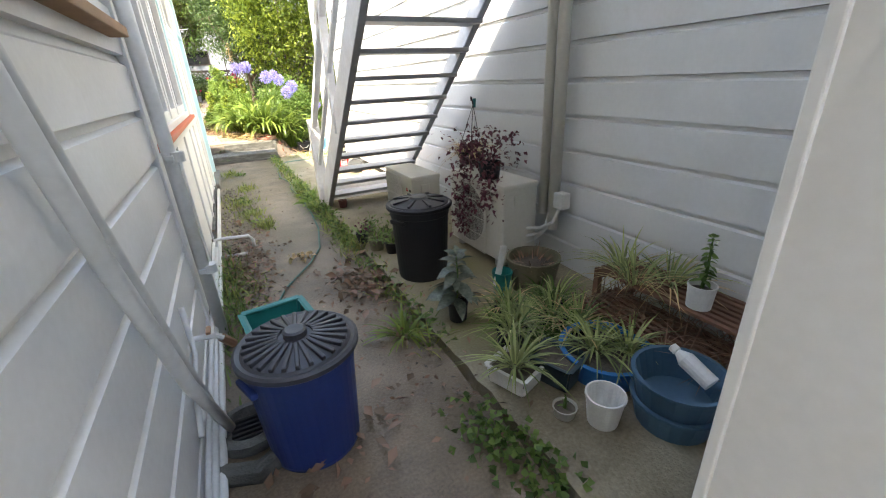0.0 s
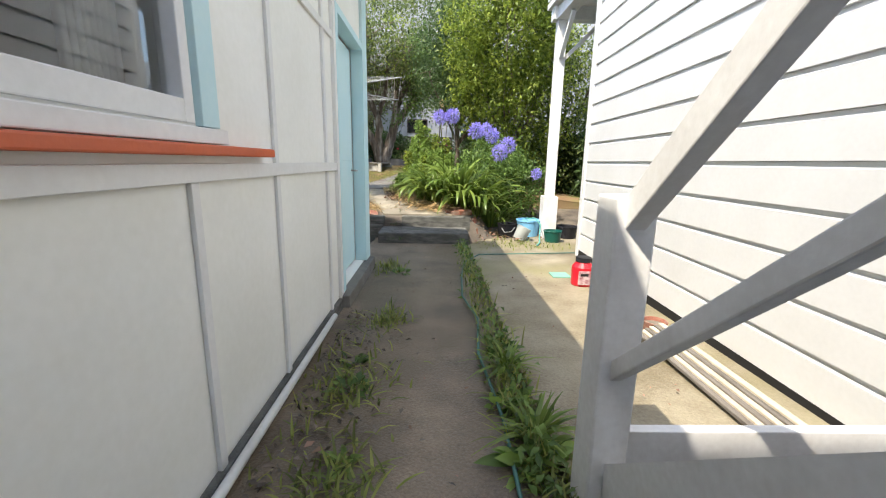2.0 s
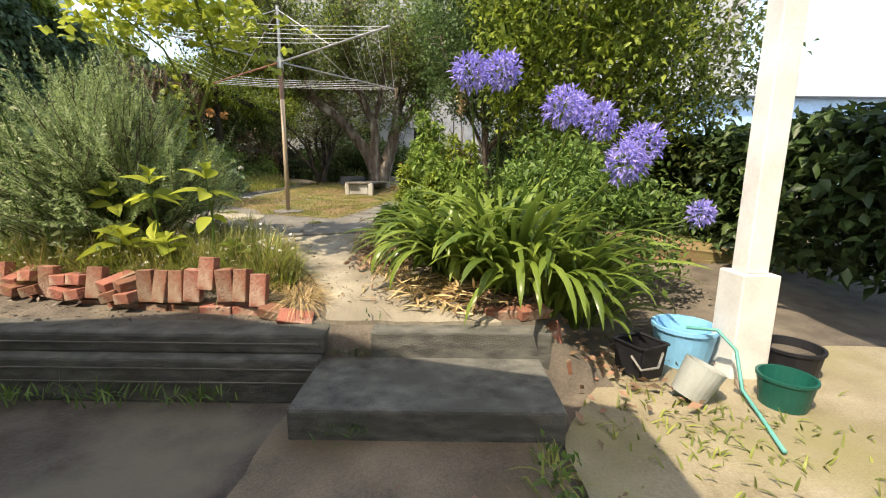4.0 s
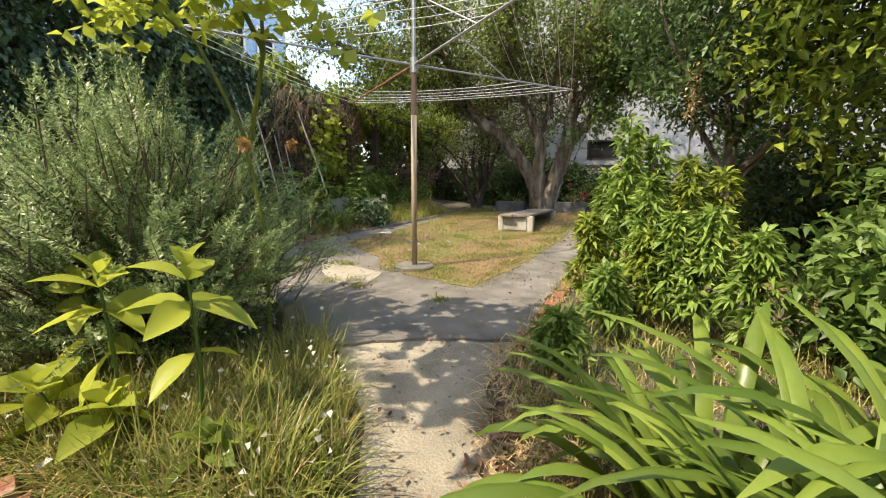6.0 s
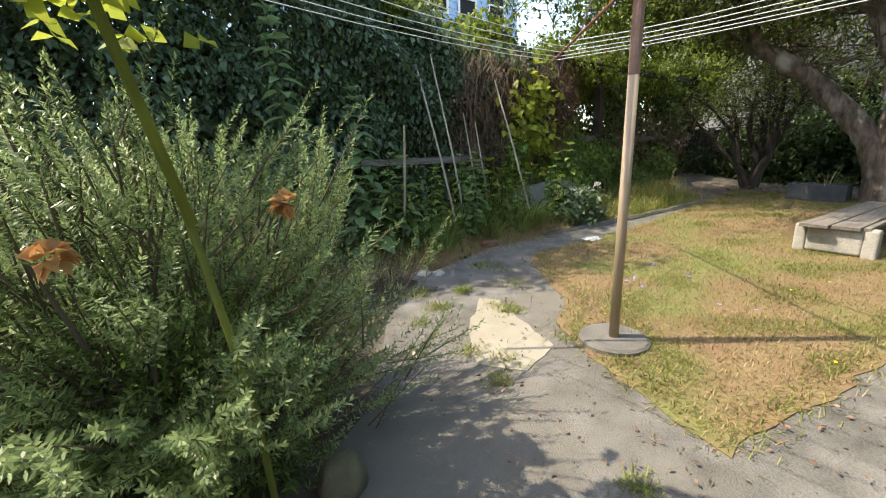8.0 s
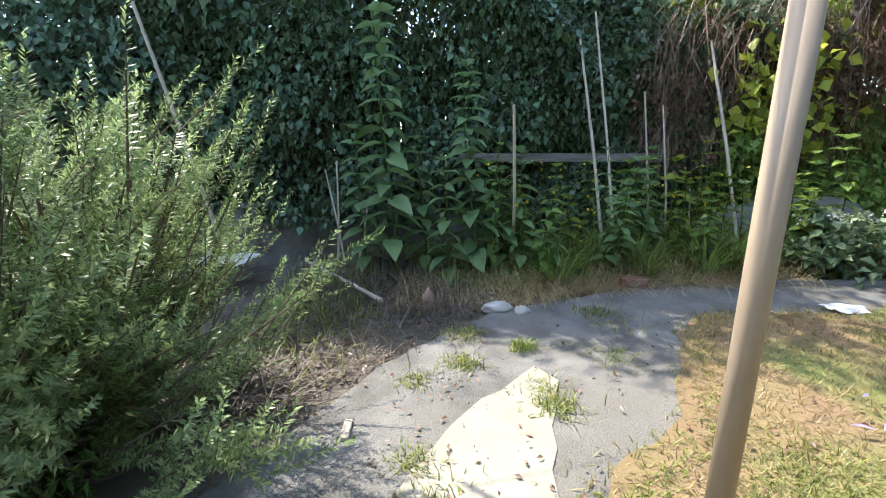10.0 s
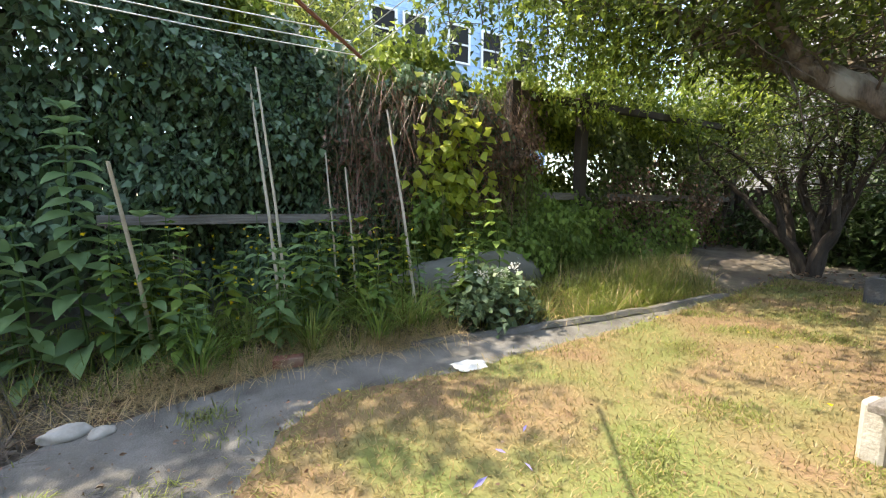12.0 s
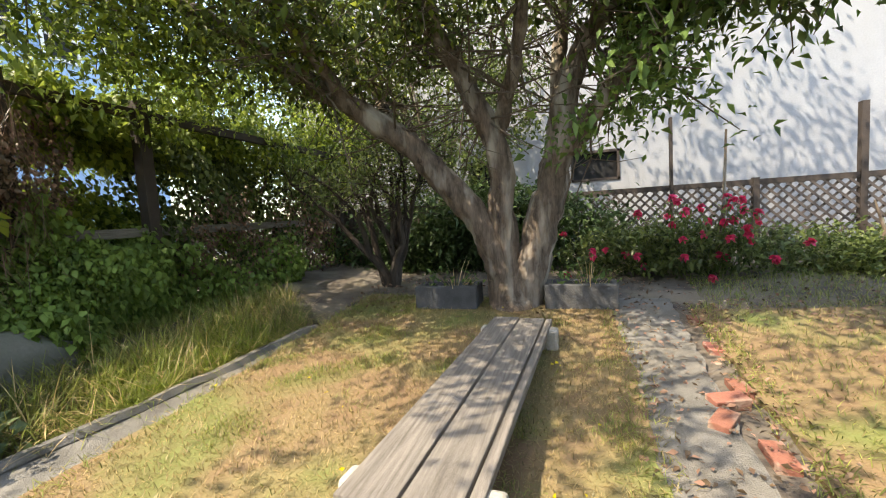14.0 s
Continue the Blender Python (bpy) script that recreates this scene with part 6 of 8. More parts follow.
for k, (x, y, n, size) in enumerate(((0.25, 6.9, 26, 0.11), (0.33, 6.35, 18, 0.09), (0.2, 7.2, 20, 0.1), (1.1, 6.35, 34, 0.17), (1.13, 6.0, 24, 0.13), (1.05, 6.75, 26, 0.14), (1.1, 7.4, 20, 0.11), (1.08, 5.5, 20, 0.1), (0.3, 9.4, 22, 0.1), (0.4, 5.75, 8, 0.12))):
    g = rnd(520 + k)
    a = g.uniform(0, 6.283, n)
    ring = np.stack([np.cos(a), np.sin(a), np.zeros(n)], 1)
    q = np.array((x, y, gz(x, y))) + ring * (g.random(n) * size * 0.7)[:, None]
    v, f = bigleaves(q, ring * g.uniform(0.4, 1, n)[:, None] + np.column_stack([np.zeros((n, 2)), g.uniform(0.15, 1.1, n)]), size * g.uniform(0.5, 1.15, n), size * 0.32, 0.2, 0.35)
    cloud("foliage", v, f, L_WEED if k % 2 else L_GREEN, thing("weed_clump", (x, y, gz(x, y)), "broad-leaved green weed growing from the concrete", "weeds", "broad-leaved weeds in the alley"), smooth=True)
field("weeds", 420, gauss(0.02, 3.9, 0.05, 0.5), 0.0, 0.14, 0.012, L_GREEN, 98, 1.2, 0.8, 3, "mossy weeds at the wall foot", "weeds")
for k, (x, y) in enumerate(((1.03, 1.75), (1.08, 1.6), (0.98, 1.9))):
    g = rnd(100 + k)
    q = np.column_stack([g.normal(x, 0.06, 90), g.normal(y, 0.09, 90), g.uniform(0.02, 0.07, 90)])
    v, f = leaves(q, g.normal(size=(90, 3)) + [0, 0, 0.5], 0.04, 0.036)
    tagged(cloud("weeds", v, f, L_GREEN), "round-leaved creeping weeds in the paving joint", "weeds", kind="stuff")
litter("leaf_litter", 260, gauss(0.95, 3.55, 0.11, 0.26), 0.085, L_DEAD, 105, "pile of crisp dead leaves on the concrete")
litter("leaf_litter", 520, gauss(0.2, 4.5, 0.13, 0.55), 0.06, L_DEAD, 106, "dead brown leaves beside the wall pipes")
litter("leaf_litter", 260, gauss(0.85, 2.9, 0.24, 0.5), 0.04, L_DEAD, 107, "scattered dead leaves in the alley")
litter("leaf_litter", 1500, lambda g, n: np.column_stack([np.abs(g.normal(0, 0.2, n)), g.uniform(3.2, 8.1, n)]), 0.035, L_TWIG, 111, "dirt and leaf scraps along the wall foot", 0.008)
litter("leaf_litter", 420, lambda g, n: np.column_stack([1.1 + g.normal(0, 0.12, n), g.uniform(1.6, 6.0, n)]), 0.035, L_TWIG, 112, "dirt and leaf scraps along the paving joint", 0.008)
field("weeds", 260, lambda g, n: np.column_stack([np.abs(g.normal(0.02, 0.1, n)), g.uniform(3.4, 8.1, n)]), 0.0, 0.09, 0.01, L_GRASS, 113, 1.6, 0.8, 3, "sparse weeds along the wall foot", "weeds")
litter("leaf_litter", 60, gauss(0.5, 2.1, 0.2, 0.15), 0.08, L_DEAD, 108, "dead leaves round the blue bin")
litter("leaf_litter", 260, area([(0, 2), (2.2, 2), (2.2, 11), (0, 11)]), 0.03, L_DEAD, 109, "small leaf scraps on the concrete", 0.012)
g = rnd(110)
tagged(cloud("leaf_litter", *leaves(np.column_stack([gauss(0.62, 4.35, 0.05, 0.04)(g, 40), np.full(40, 0.04)]), g.normal(size=(40, 3)), 0.05, 0.035), L_STRAW), "pale crumpled leaf heap on the path", "leaf litter", kind="stuff")

# ---- things beside the right house ----
jar = thing("plastic_jar", (2.22, 9.0, -0.07), "red plastic jar with black lid and printed label", "jar")
part("body", lathe(bmesh.new(), [(0.01, 0), (0.1, 0.0), (0.11, 0.02), (0.11, 0.2), (0.07, 0.25), (0.07, 0.26)], (2.22, 9.0, -0.075), 24), mat("red_plastic", (0.6, 0.015, 0.03), 0.3, bump=0), jar)
part("lid", lathe(bmesh.new(), [(0.01, 0.255), (0.078, 0.255), (0.078, 0.3), (0.01, 0.302)], (2.22, 9.0, -0.075), 24), BLACKP, jar)
part("label", B(2.14, 2.26, 8.882, 8.888, -0.04, 0.1), mat("printed_label", (0.6, 0.5, 0.5), 0.5, (0.2, 0.02, 0.04), 30, 80, 0.6, 0), jar, "pale printed label")
part("label_bar", B(2.16, 2.24, 8.879, 8.882, 0.05, 0.075), DARK, jar)
st = thing("tub", (2.2, 8.15, -0.06), "grey plastic tub leaning with its lid", "tub")
part("tub", lathe(bmesh.new(), [(0.02, 0), (0.12, 0), (0.15, 0.2), (0.14, 0.2), (0.02, 0.02)], (2.28, 8.25, -0.06), 24), mat("grey_plastic", (0.09, 0.095, 0.1), 0.5, bump=0), st)
part("lid", lathe(bmesh.new(), [(0.01, 0), (0.14, 0), (0.15, 0.015), (0.13, 0.03), (0.12, 0.02), (0.01, 0.02)], (0, 0, 0), 24, Matrix.Translation((2.2, 8.06, 0.085)) @ Matrix.Rotation(radians(72), 4, "X") @ Matrix.Diagonal((1.0, 0.85, 1, 1))), mat("grey_lid", (0.07, 0.075, 0.08), 0.5, bump=0), st)
tagged(part("plastic_sheet", B(2.0, 2.2, 9.25, 9.45, -0.078, -0.06, 0.006), mat("pale_green_plastic", (0.2, 0.42, 0.33), 0.5, bump=0)), "pale green plastic tray lying on the concrete", "tray")
e = pot("plant_pot", (2.3, 7.72, -0.05), 0.07, 0.1, BRICK, "broken terracotta pot by the wall", 1.2, True)
for k in range(6):
    z = 0.0 + k * 0.012
    tagged(part("timber_strip", B(2.1 + k * 0.03, 2.14 + k * 0.03, 5.9 + 0.1 * k, 7.6, z, z + 0.02, 0.003), PALE if k % 2 else OLDWOOD), "thin timber strip stacked at the wall foot", "timber strip", "timber strips")

# ---- buckets by the pillar ----
SKYB = mat("sky_blue_plastic", (0.2, 0.5, 0.78), 0.4, bump=0)
CLEARP = mat("cloudy_plastic", (0.55, 0.58, 0.56), 0.35, bump=0, trans=0.4)
GREENP = mat("dark_green_plastic", (0.005, 0.09, 0.07), 0.4, bump=0)
b = squarepot("pail", (1.98, 12.08, -0.14), 0.22, 0.22, 0.25, BLACKP, "square black plastic pail with grey handle", 25, False, category="pail")
part("handle", T([(1.86, 11.95, 0.05), (1.9, 11.88, -0.02), (2.02, 11.9, -0.01), (2.1, 12.0, 0.05)], 0.008, 6), METAL, b)
pot("tub", (2.4, 12.28, -0.14), 0.17, 0.3, SKYB, "sky-blue plastic tub leaning by the pillar", 1.3, False, category="tub")
cb = thing("clear_bucket", (2.15, 11.7, -0.13), "cloudy clear plastic bucket lying tilted", "bucket")
part("body", lathe(bmesh.new(), [(0.01, 0), (0.1, 0), (0.12, 0.22), (0.112, 0.22), (0.092, 0.012), (0.01, 0.012)], (0, 0, 0), 24, Matrix.Translation((2.12, 11.72, -0.1)) @ Matrix.Rotation(radians(25), 4, "Y")), CLEARP, cb)
gb = pot("bucket", (2.68, 11.68, -0.14), 0.12, 0.2, GREENP, "dark green plastic bucket", 1.25, False, category="bucket")
pot("plant_pot", (3.05, 12.1, -0.14), 0.16, 0.22, BLACKP, "large black nursery pot", 1.2, True)
hp = bmesh.new()
tube(hp, [(2.3, 12.1, 0.2), (2.45, 12.0, 0.22), (2.52, 11.9, 0.12), (2.48, 11.75, -0.08), (2.42, 11.5, -0.12), (2.3, 11.2, -0.11)], 0.012, 6)
tagged(part("garden_hose", hp, mat("aqua_hose", (0.1, 0.36, 0.33), 0.5, bump=0), smooth=True), "aqua hose hanging from the tub", "hose")
field("weeds", 260, gauss(2.1, 11.4, 0.35, 0.25), -0.02, 0.09, 0.014, L_GRASS, 120, 1.6, 0.7, 3, "low weeds on the verandah concrete", "weeds")
litter("leaf_litter", 150, gauss(1.8, 12.2, 0.3, 0.4), 0.08, L_DEAD, 121, "dead leaves below the agapanthus", 0.02)

# ---- bricks round the beds ----
bmx = B(-0.115, 0.115, -0.055, 0.055, -0.0375, 0.0375, 0.006)
brick_mesh = bpy.data.meshes.new("brick")
bmx.to_mesh(brick_mesh)
bmx.free()
brick_mesh.materials.append(BRICK)


def brick(parent, m):
    ob = new("brick", brick_mesh)
    ob.parent = parent
    ob.matrix_parent_inverse = world_of(parent).inverted()
    ob.matrix_basis = m
    return ob


row = thing("brick_edging", (-1.6, 12.4, 0.24), "row of tilted old red bricks along the bed", "brick edging")
gg = random.Random(5)
UPRIGHT = Matrix(((0, 1, 0), (0, 0, 1), (1, 0, 0))).to_4x4()
BX = [(-2.95, 12.42), (-2.1, 12.28), (-1.66, 12.2), (-1.04, 12.14), (-0.7, 12.13), (-0.42, 12.06)]
for k in range(10):
    x = -0.78 - 0.235 * k
    y = float(np.interp(x, [q[0] for q in BX], [q[1] for q in BX]))
    brick(row, Matrix.Translation((x, y + 0.03, 0.27)) @ Matrix.Rotation(radians(-6 + gg.uniform(-3, 3)), 4, "Z") @ Matrix.Rotation(radians(gg.uniform(-2, 2)), 4, "X"))
x = -0.42
k = 0
while x > -2.95:
    y = float(np.interp(x, [q[0] for q in BX], [q[1] for q in BX]))
    turn = Matrix.Rotation(radians(gg.uniform(-14, 8)), 4, "Z")
    if k in (0, 1):
        m = Matrix.Translation((x, y - 0.02, 0.25 + 0.03 * k)) @ turn @ Matrix.Rotation(radians(35 - 25 * k), 4, "X") @ Matrix.Rotation(radians(12), 4, "Y")
        x -= 0.14
    elif x > -1.45 or k % 3 == 0:
        lift = 0.11 if k == 5 else gg.uniform(-0.01, 0.035)
        m = Matrix.Translation((x, y, 0.43 + lift)) @ turn @ Matrix.Rotation(radians(gg.uniform(-6, 6)), 4, "Y") @ Matrix.Rotation(radians(gg.uniform(-14, -2)), 4, "X") @ UPRIGHT
        x -= 0.118
    else:
        m = Matrix.Translation((x, y, 0.36)) @ turn @ Matrix.Rotation(radians(gg.uniform(-16, 16)), 4, "Y") @ Matrix.Rotation(radians(90 + gg.uniform(-12, 12)), 4, "Z")
        brick(row, Matrix.Translation((x - 0.02, y + 0.05, 0.44)) @ turn @ Matrix.Rotation(radians(gg.uniform(-20, 20)), 4, "X") @ Matrix.Rotation(radians(gg.uniform(60, 110)), 4, "Z"))
        x -= 0.15
    brick(row, m)
    k += 1
row2 = thing("brick_edging", (1.2, 12.1, 0.24), "loose red bricks at the edge of the agapanthus bed", "brick edging")
for (bx, by, bz, rx, rz) in ((1.22, 12.13, 0.29, 8, 20), (1.0, 12.14, 0.27, 4, 5), (1.38, 12.1, 0.14, 70, 75), (1.42, 11.98, 0.0, 80, 80), (1.4, 12.3, 0.1, 30, 60)):
    brick(row2, Matrix.Translation((bx, by, bz)) @ Matrix.Rotation(radians(rz), 4, "Z") @ Matrix.Rotation(radians(rx), 4, "X"))
edge = thing("brick_edging", (-0.15, 18, 0.6), "flush red brick edging beside the concrete path", "brick edging")
y = 14.6
k = 0
while y < 23.2:
    ex = np.interp(y, [14.6, 15.2, 16.6, 19.5, 21.2, 23.4], [-0.36, -0.3, -0.17, -0.09, 0.08, 0.25])
    if k % 11 != 7 and (y < 18.9 or k % 3 == 0):
        brick(edge, Matrix.Translation((ex + 0.04, y, gz(ex, y) - 0.024 + gg.uniform(-0.006, 0.006))) @ Matrix.Rotation(radians(gg.uniform(-2, 2)), 4, "X") @ Matrix.Rotation(radians(90 + gg.uniform(-3, 3)), 4, "Z"))
    y += 0.245
    k += 1
for (bx, by, rz, t) in ((-0.12, 20.72, 60, 4), (-0.02, 20.98, 20, 8)):
    brick(edge, Matrix.Translation((bx, by, gz(bx, by) + 0.015)) @ Matrix.Rotation(radians(rz), 4, "Z") @ Matrix.Rotation(radians(t), 4, "X"))
fb = thing("brick", (-4.5, 17.15, 0.7), "single flat red brick at the bed edge", "brick")
brick(fb, Matrix.Translation((-4.5, 17.15, gz(-4.5, 17.15) + 0.06)) @ Matrix.Rotation(radians(80), 4, "Z"))

# ---- agapanthus ----
def straps(parent, at, n, length, width, material, seed, spread):
    """Broad channelled strap leaves that rise and arch over."""
    g = rnd(seed)
    seg = 9
    a = g.uniform(0, 2 * math.pi, n)
    out = np.stack([np.cos(a), np.sin(a), np.zeros(n)], 1)
    side = np.stack([-np.sin(a), np.cos(a), np.zeros(n)], 1)
    c = np.array(at) + out * (spread * g.random(n) ** 0.5)[:, None]
    e0 = np.radians(g.uniform(48, 86, n))
    turn = np.radians(g.uniform(70, 165, n))
    step = length * g.uniform(0.55, 1.1, n) / seg
    wid = width * g.uniform(0.7, 1.15, n)
    twist = g.uniform(-0.35, 0.35, n)
    rows = []
    for k in range(seg + 1):
        u = k / seg
        e = e0 - turn * u ** 1.6
        way = out * np.cos(e)[:, None] + np.array([0, 0, 1.0]) * np.sin(e)[:, None]
        up = np.cross(side, way)
        w = (wid * (0.6 + 0.4 * min(u * 3, 1)) * (1 - max(0, (u - 0.72) / 0.28) ** 2.2 * 0.93) * 0.5)[:, None]
        sd = side * np.cos(twist * u)[:, None] + up * np.sin(twist * u)[:, None]
        rows += [c + sd * w + up * w * 0.35, c, c - sd * w + up * w * 0.35]
        c = c + way * step[:, None]
    v = np.stack(rows, 1).reshape(-1, 3)
    i = np.arange(n)[:, None] * 3 * (seg + 1)
    f = np.concatenate([i + [3 * k + j, 3 * k + j + 1, 3 * k + j + 4, 3 * k + j + 3] for k in range(seg) for j in range(2)])
    return cloud("leaf_clump", v, f, material, parent, smooth=True)


aga = thing("agapanthus", (1.05, 12.75, 0.35), "large agapanthus clump with glossy strap leaves and violet flower heads", "plant")
k = 0
for (x, y, n, L) in ((1.15, 12.5, 75, 1.0), (0.75, 12.75, 65, 0.95), (1.5, 12.6, 65, 1.0), (1.1, 13.0, 60, 1.05), (0.55, 13.1, 45, 0.85), (1.8, 12.95, 45, 0.95)):
    straps(aga, (x, y, gz(x, y)), int(n * 1.5), L * 1.05, 0.054, L_STRAP, 130 + k, 0.2)
    k += 1
for k, (hx, hy, hz, bx, by, r) in enumerate(((0.75, 12.2, 1.9, 0.9, 12.7, 0.13), (0.97, 12.25, 1.92, 1.0, 12.75, 0.14), (1.38, 12.2, 1.69, 1.2, 12.6, 0.15), (1.68, 12.35, 1.62, 1.3, 12.7, 0.14), (1.95, 12.25, 1.46, 1.4, 12.6, 0.15), (1.78, 12.1, 1.33, 1.3, 12.5, 0.15), (2.53, 12.45, 0.97, 1.5, 12.6, 0.11), (1.6, 12.6, 1.75, 1.3, 12.9, 0.12))):
    h = Vector((hx, hy, hz))
    b = Vector((bx, by, gz(bx, by)))
    mid = b.lerp(h, 0.5) + Vector((0, 0.02, 0.12))
    stem = part("flower_stem", T([b, mid, h], [0.009, 0.008, 0.007], 6), L_STRAP, aga)
    g = rnd(140 + k)
    n = 520
    d = unit(g.normal(size=(n, 3)) + [0, 0, 0.15])
    hub_at = np.array(h) + unit(np.round(d * 2.2)) * (r * g.uniform(0.5, 0.85, n))[:, None]
    v, f = leaves(hub_at + g.normal(size=d.shape) * r * 0.05, d * 0.8 + g.normal(size=d.shape) * 0.6, r * 0.34 * g.uniform(0.7, 1.2, n), r * 0.1, 0.2, 0.1)
    head = cloud("flower_head", v, f, P_VIOLET, stem, "violet-blue flower head")
    v, f = blades(np.repeat(np.array([tuple(h)]), 60, 0), d[:60], r * 0.7, 0.004, 0.05, 2)
    cloud("pedicel", v, f, L_STRAP, stem)
litter("leaf_litter", 420, gauss(0.6, 12.42, 0.2, 0.13), 0.2, L_STRAW, 150, "heap of dry straw-coloured agapanthus leaves", 0.03, 0.1)
litter("leaf_litter", 160, gauss(1.0, 12.25, 0.16, 0.08), 0.08, L_DEAD, 151, "brown dead leaves against the bricks", 0.04, 0.3)

# ---- left bed: bright-leaved plants, grasses, tall pale weed ----
def hydrangea(at, h, size, material, seed):
    """A bare stem with whorls of broad leaves: drooping below, upright at the tip."""
    g = rnd(seed)
    e = thing("hydrangea", at, "bright yellow-green broad-leaved young shrub", "shrub")
    top = Vector(at) + Vector((g.uniform(-0.06, 0.06), g.uniform(-0.08, 0.02), h))
    part("stem", T([at, Vector(at).lerp(top, 0.5) + Vector((0.02, 0.01, 0)), top], [0.011, 0.009, 0.005], 7), L_GREEN, e)
    at2, way, ln = [], [], []
    for u, n, up, k in ((0.55, 2, -0.2, 0.9), (0.8, 4, 0.1, 1.0), (0.93, 3, 0.6, 0.85), (1.0, 3, 1.6, 0.6)):
        a0 = g.uniform(0, 6.28)
        for j in range(n):
            a = a0 + j * 6.283 / n + g.uniform(-0.3, 0.3)
            at2.append(tuple(Vector(at).lerp(top, u)))
            way.append((math.cos(a), math.sin(a), up + g.uniform(-0.2, 0.25)))
            ln.append(size * k * g.uniform(0.75, 1.1))
    v, f = bigleaves(np.array(at2), np.array(way), np.array(ln), np.array(ln) * 0.5, 0.2, 0.28)
    cloud("foliage", v, f, material, e, smooth=True)
    return e


for k, (x, y, h, s) in enumerate(((-1.83, 12.75, 0.8, 0.28), (-1.42, 12.85, 0.84, 0.27), (-2.25, 12.95, 0.66, 0.24), (-2.0, 12.62, 0.36, 0.3), (-1.62, 12.68, 0.3, 0.26), (-1.15, 12.7, 0.25, 0.2))):
    hydrangea((x, y, gz(x, y)), h, s, L_YEL if k != 5 else L_LIME, 160 + k)
for k, (x, y, h) in enumerate(((-2.62, 12.62, 1.85), (-2.85, 12.7, 1.4), (-2.45, 12.6, 0.9))):
    leafy("tall_weed", (x, y, gz(x, y)), h, 13, 0.11, leafmat("grey_leaf%d" % k, (0.28, 0.32, 0.17), (0.2, 0.24, 0.12)), 170 + k, "tall pale grey-green flowering weed", 0.4, (0.1 * k - 0.1, -0.1), 0.012, 0.3)
bedL = area([(-3.6, 12.45), (-0.6, 12.4), (-0.62, 12.75), (-0.95, 13.3), (-1.6, 13.9), (-2.0, 13.0), (-3.6, 13.1)])
field("bed_grass", 6500, bedL, 0.0, 0.34, 0.008, L_GRASS, 180, 0.9, 0.8, 3, "unmown green and yellow grass in the bed")
field("bed_grass", 4000, bedL, 0.0, 0.3, 0.006, L_DRY, 181, 1.0, 0.8, 3, "dry straw grass in the bed")
for k, (x, y) in enumerate(((-0.95, 12.75), (-0.8, 12.65), (-1.15, 13.05), (-2.3, 12.6))):
    tuft(thing("grass_clump", (x, y, gz(x, y)), "arching clump of long green grass", "grass"), (x, y, gz(x, y)), 90, 0.5, 0.013, L_GRASS, 185 + k, 0.06, 0.8, 0.9, "foliage", 5)
for k, (x, y) in enumerate(((-0.5, 12.35), (-0.6, 12.55), (-0.45, 12.25))):
    tuft(thing("dry_grass_clump", (x, y, gz(x, y)), "tangled dead straw grass at the path edge", "grass"), (x, y, gz(x, y)), 200, 0.2, 0.005, L_STRAW, 190 + k, 0.14, 1.6, 1.5, "foliage", 4)
tuft(thing("weed_clump", (0.02, 11.95, 0.2), "feathery weed growing in the step corner", "weeds"), (0.0, 11.95, 0.08), 130, 0.13, 0.01, L_FEATH, 195, 0.12, 1.4, 0.9, "foliage", 4)
field("weeds", 1700, gauss(0.06, 11.52, 0.07, 0.13), 0.07, 0.1, 0.009, L_FEATH, 197, 1.6, 0.9, 3, "dense mossy weeds in the corner of the steps", "weeds")
g = rnd(196)
n = 260
q = np.column_stack([bedL(g, n), np.zeros(n)])
q[:, 2] = ground_z(q[:, 0], q[:, 1]) + g.uniform(0.05, 0.3, n)
tagged(cloud("bed_flowers", *leaves(q, g.normal(size=(n, 3)) + [0, 0, 1], 0.035, 0.03), P_WHITE), "small white and yellow flowers in the bed", "flowers", kind="stuff")
for k in range(7):
    xx = -0.9 - 0.55 * k
    field("weeds", 60, gauss(xx, 11.62, 0.15, 0.06), 0.0, 0.13, 0.012, L_GREEN, 300 + k, 1.2, 0.8, 3, "weeds at the foot of the retaining wall", "weeds")
# tall stalk with big yellow lobed leaves
vine = thing("grapevine", (-1.95, 13.75, 0.5), "thick green stalk with big yellow lobed leaves", "vine")
part("stalk", T([(-1.95, 13.75, 0.45), (-1.85, 13.7, 1.2), (-1.9, 13.6, 1.9), (-2.1, 13.5, 2.4), (-2.5, 13.35, 2.75)], [0.014, 0.013, 0.012, 0.01, 0.006], 8), L_OLIVE, vine)
part("stalk", T([(-1.88, 13.62, 1.8), (-1.6, 13.5, 2.3), (-1.45, 13.35, 2.7)], [0.016, 0.012, 0.006], 8), L_OLIVE, vine)
g = rnd(200)
cs = np.array([(-1.5, 13.3, 2.65), (-1.8, 13.35, 2.75), (-2.15, 13.35, 2.7), (-2.5, 13.3, 2.75), (-1.3, 13.4, 2.55), (-2.75, 13.5, 2.65), (-1.6, 13.6, 2.9), (-2.2, 13.6, 3.0)])
q = np.repeat(cs, 34, 0) + g.normal(size=(len(cs) * 34, 3)) * [0.16, 0.14, 0.12]
for j in range(3):
    turn = [(0.9, 0.3, -0.2), (-0.5, 0.9, -0.3), (-0.5, -0.9, -0.3)][j]
    v, f = leaves(q, np.array([turn] * len(q)) + g.normal(size=q.shape) * 0.35, 0.085, 0.085, 0.1, 0.15)
    cloud("foliage", v, f, L_YEL, vine)
# upper vine growth, added overhead so its shade falls on the path
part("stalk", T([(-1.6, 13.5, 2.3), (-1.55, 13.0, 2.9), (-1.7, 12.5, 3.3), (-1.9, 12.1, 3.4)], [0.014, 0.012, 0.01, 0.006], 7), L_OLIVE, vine)
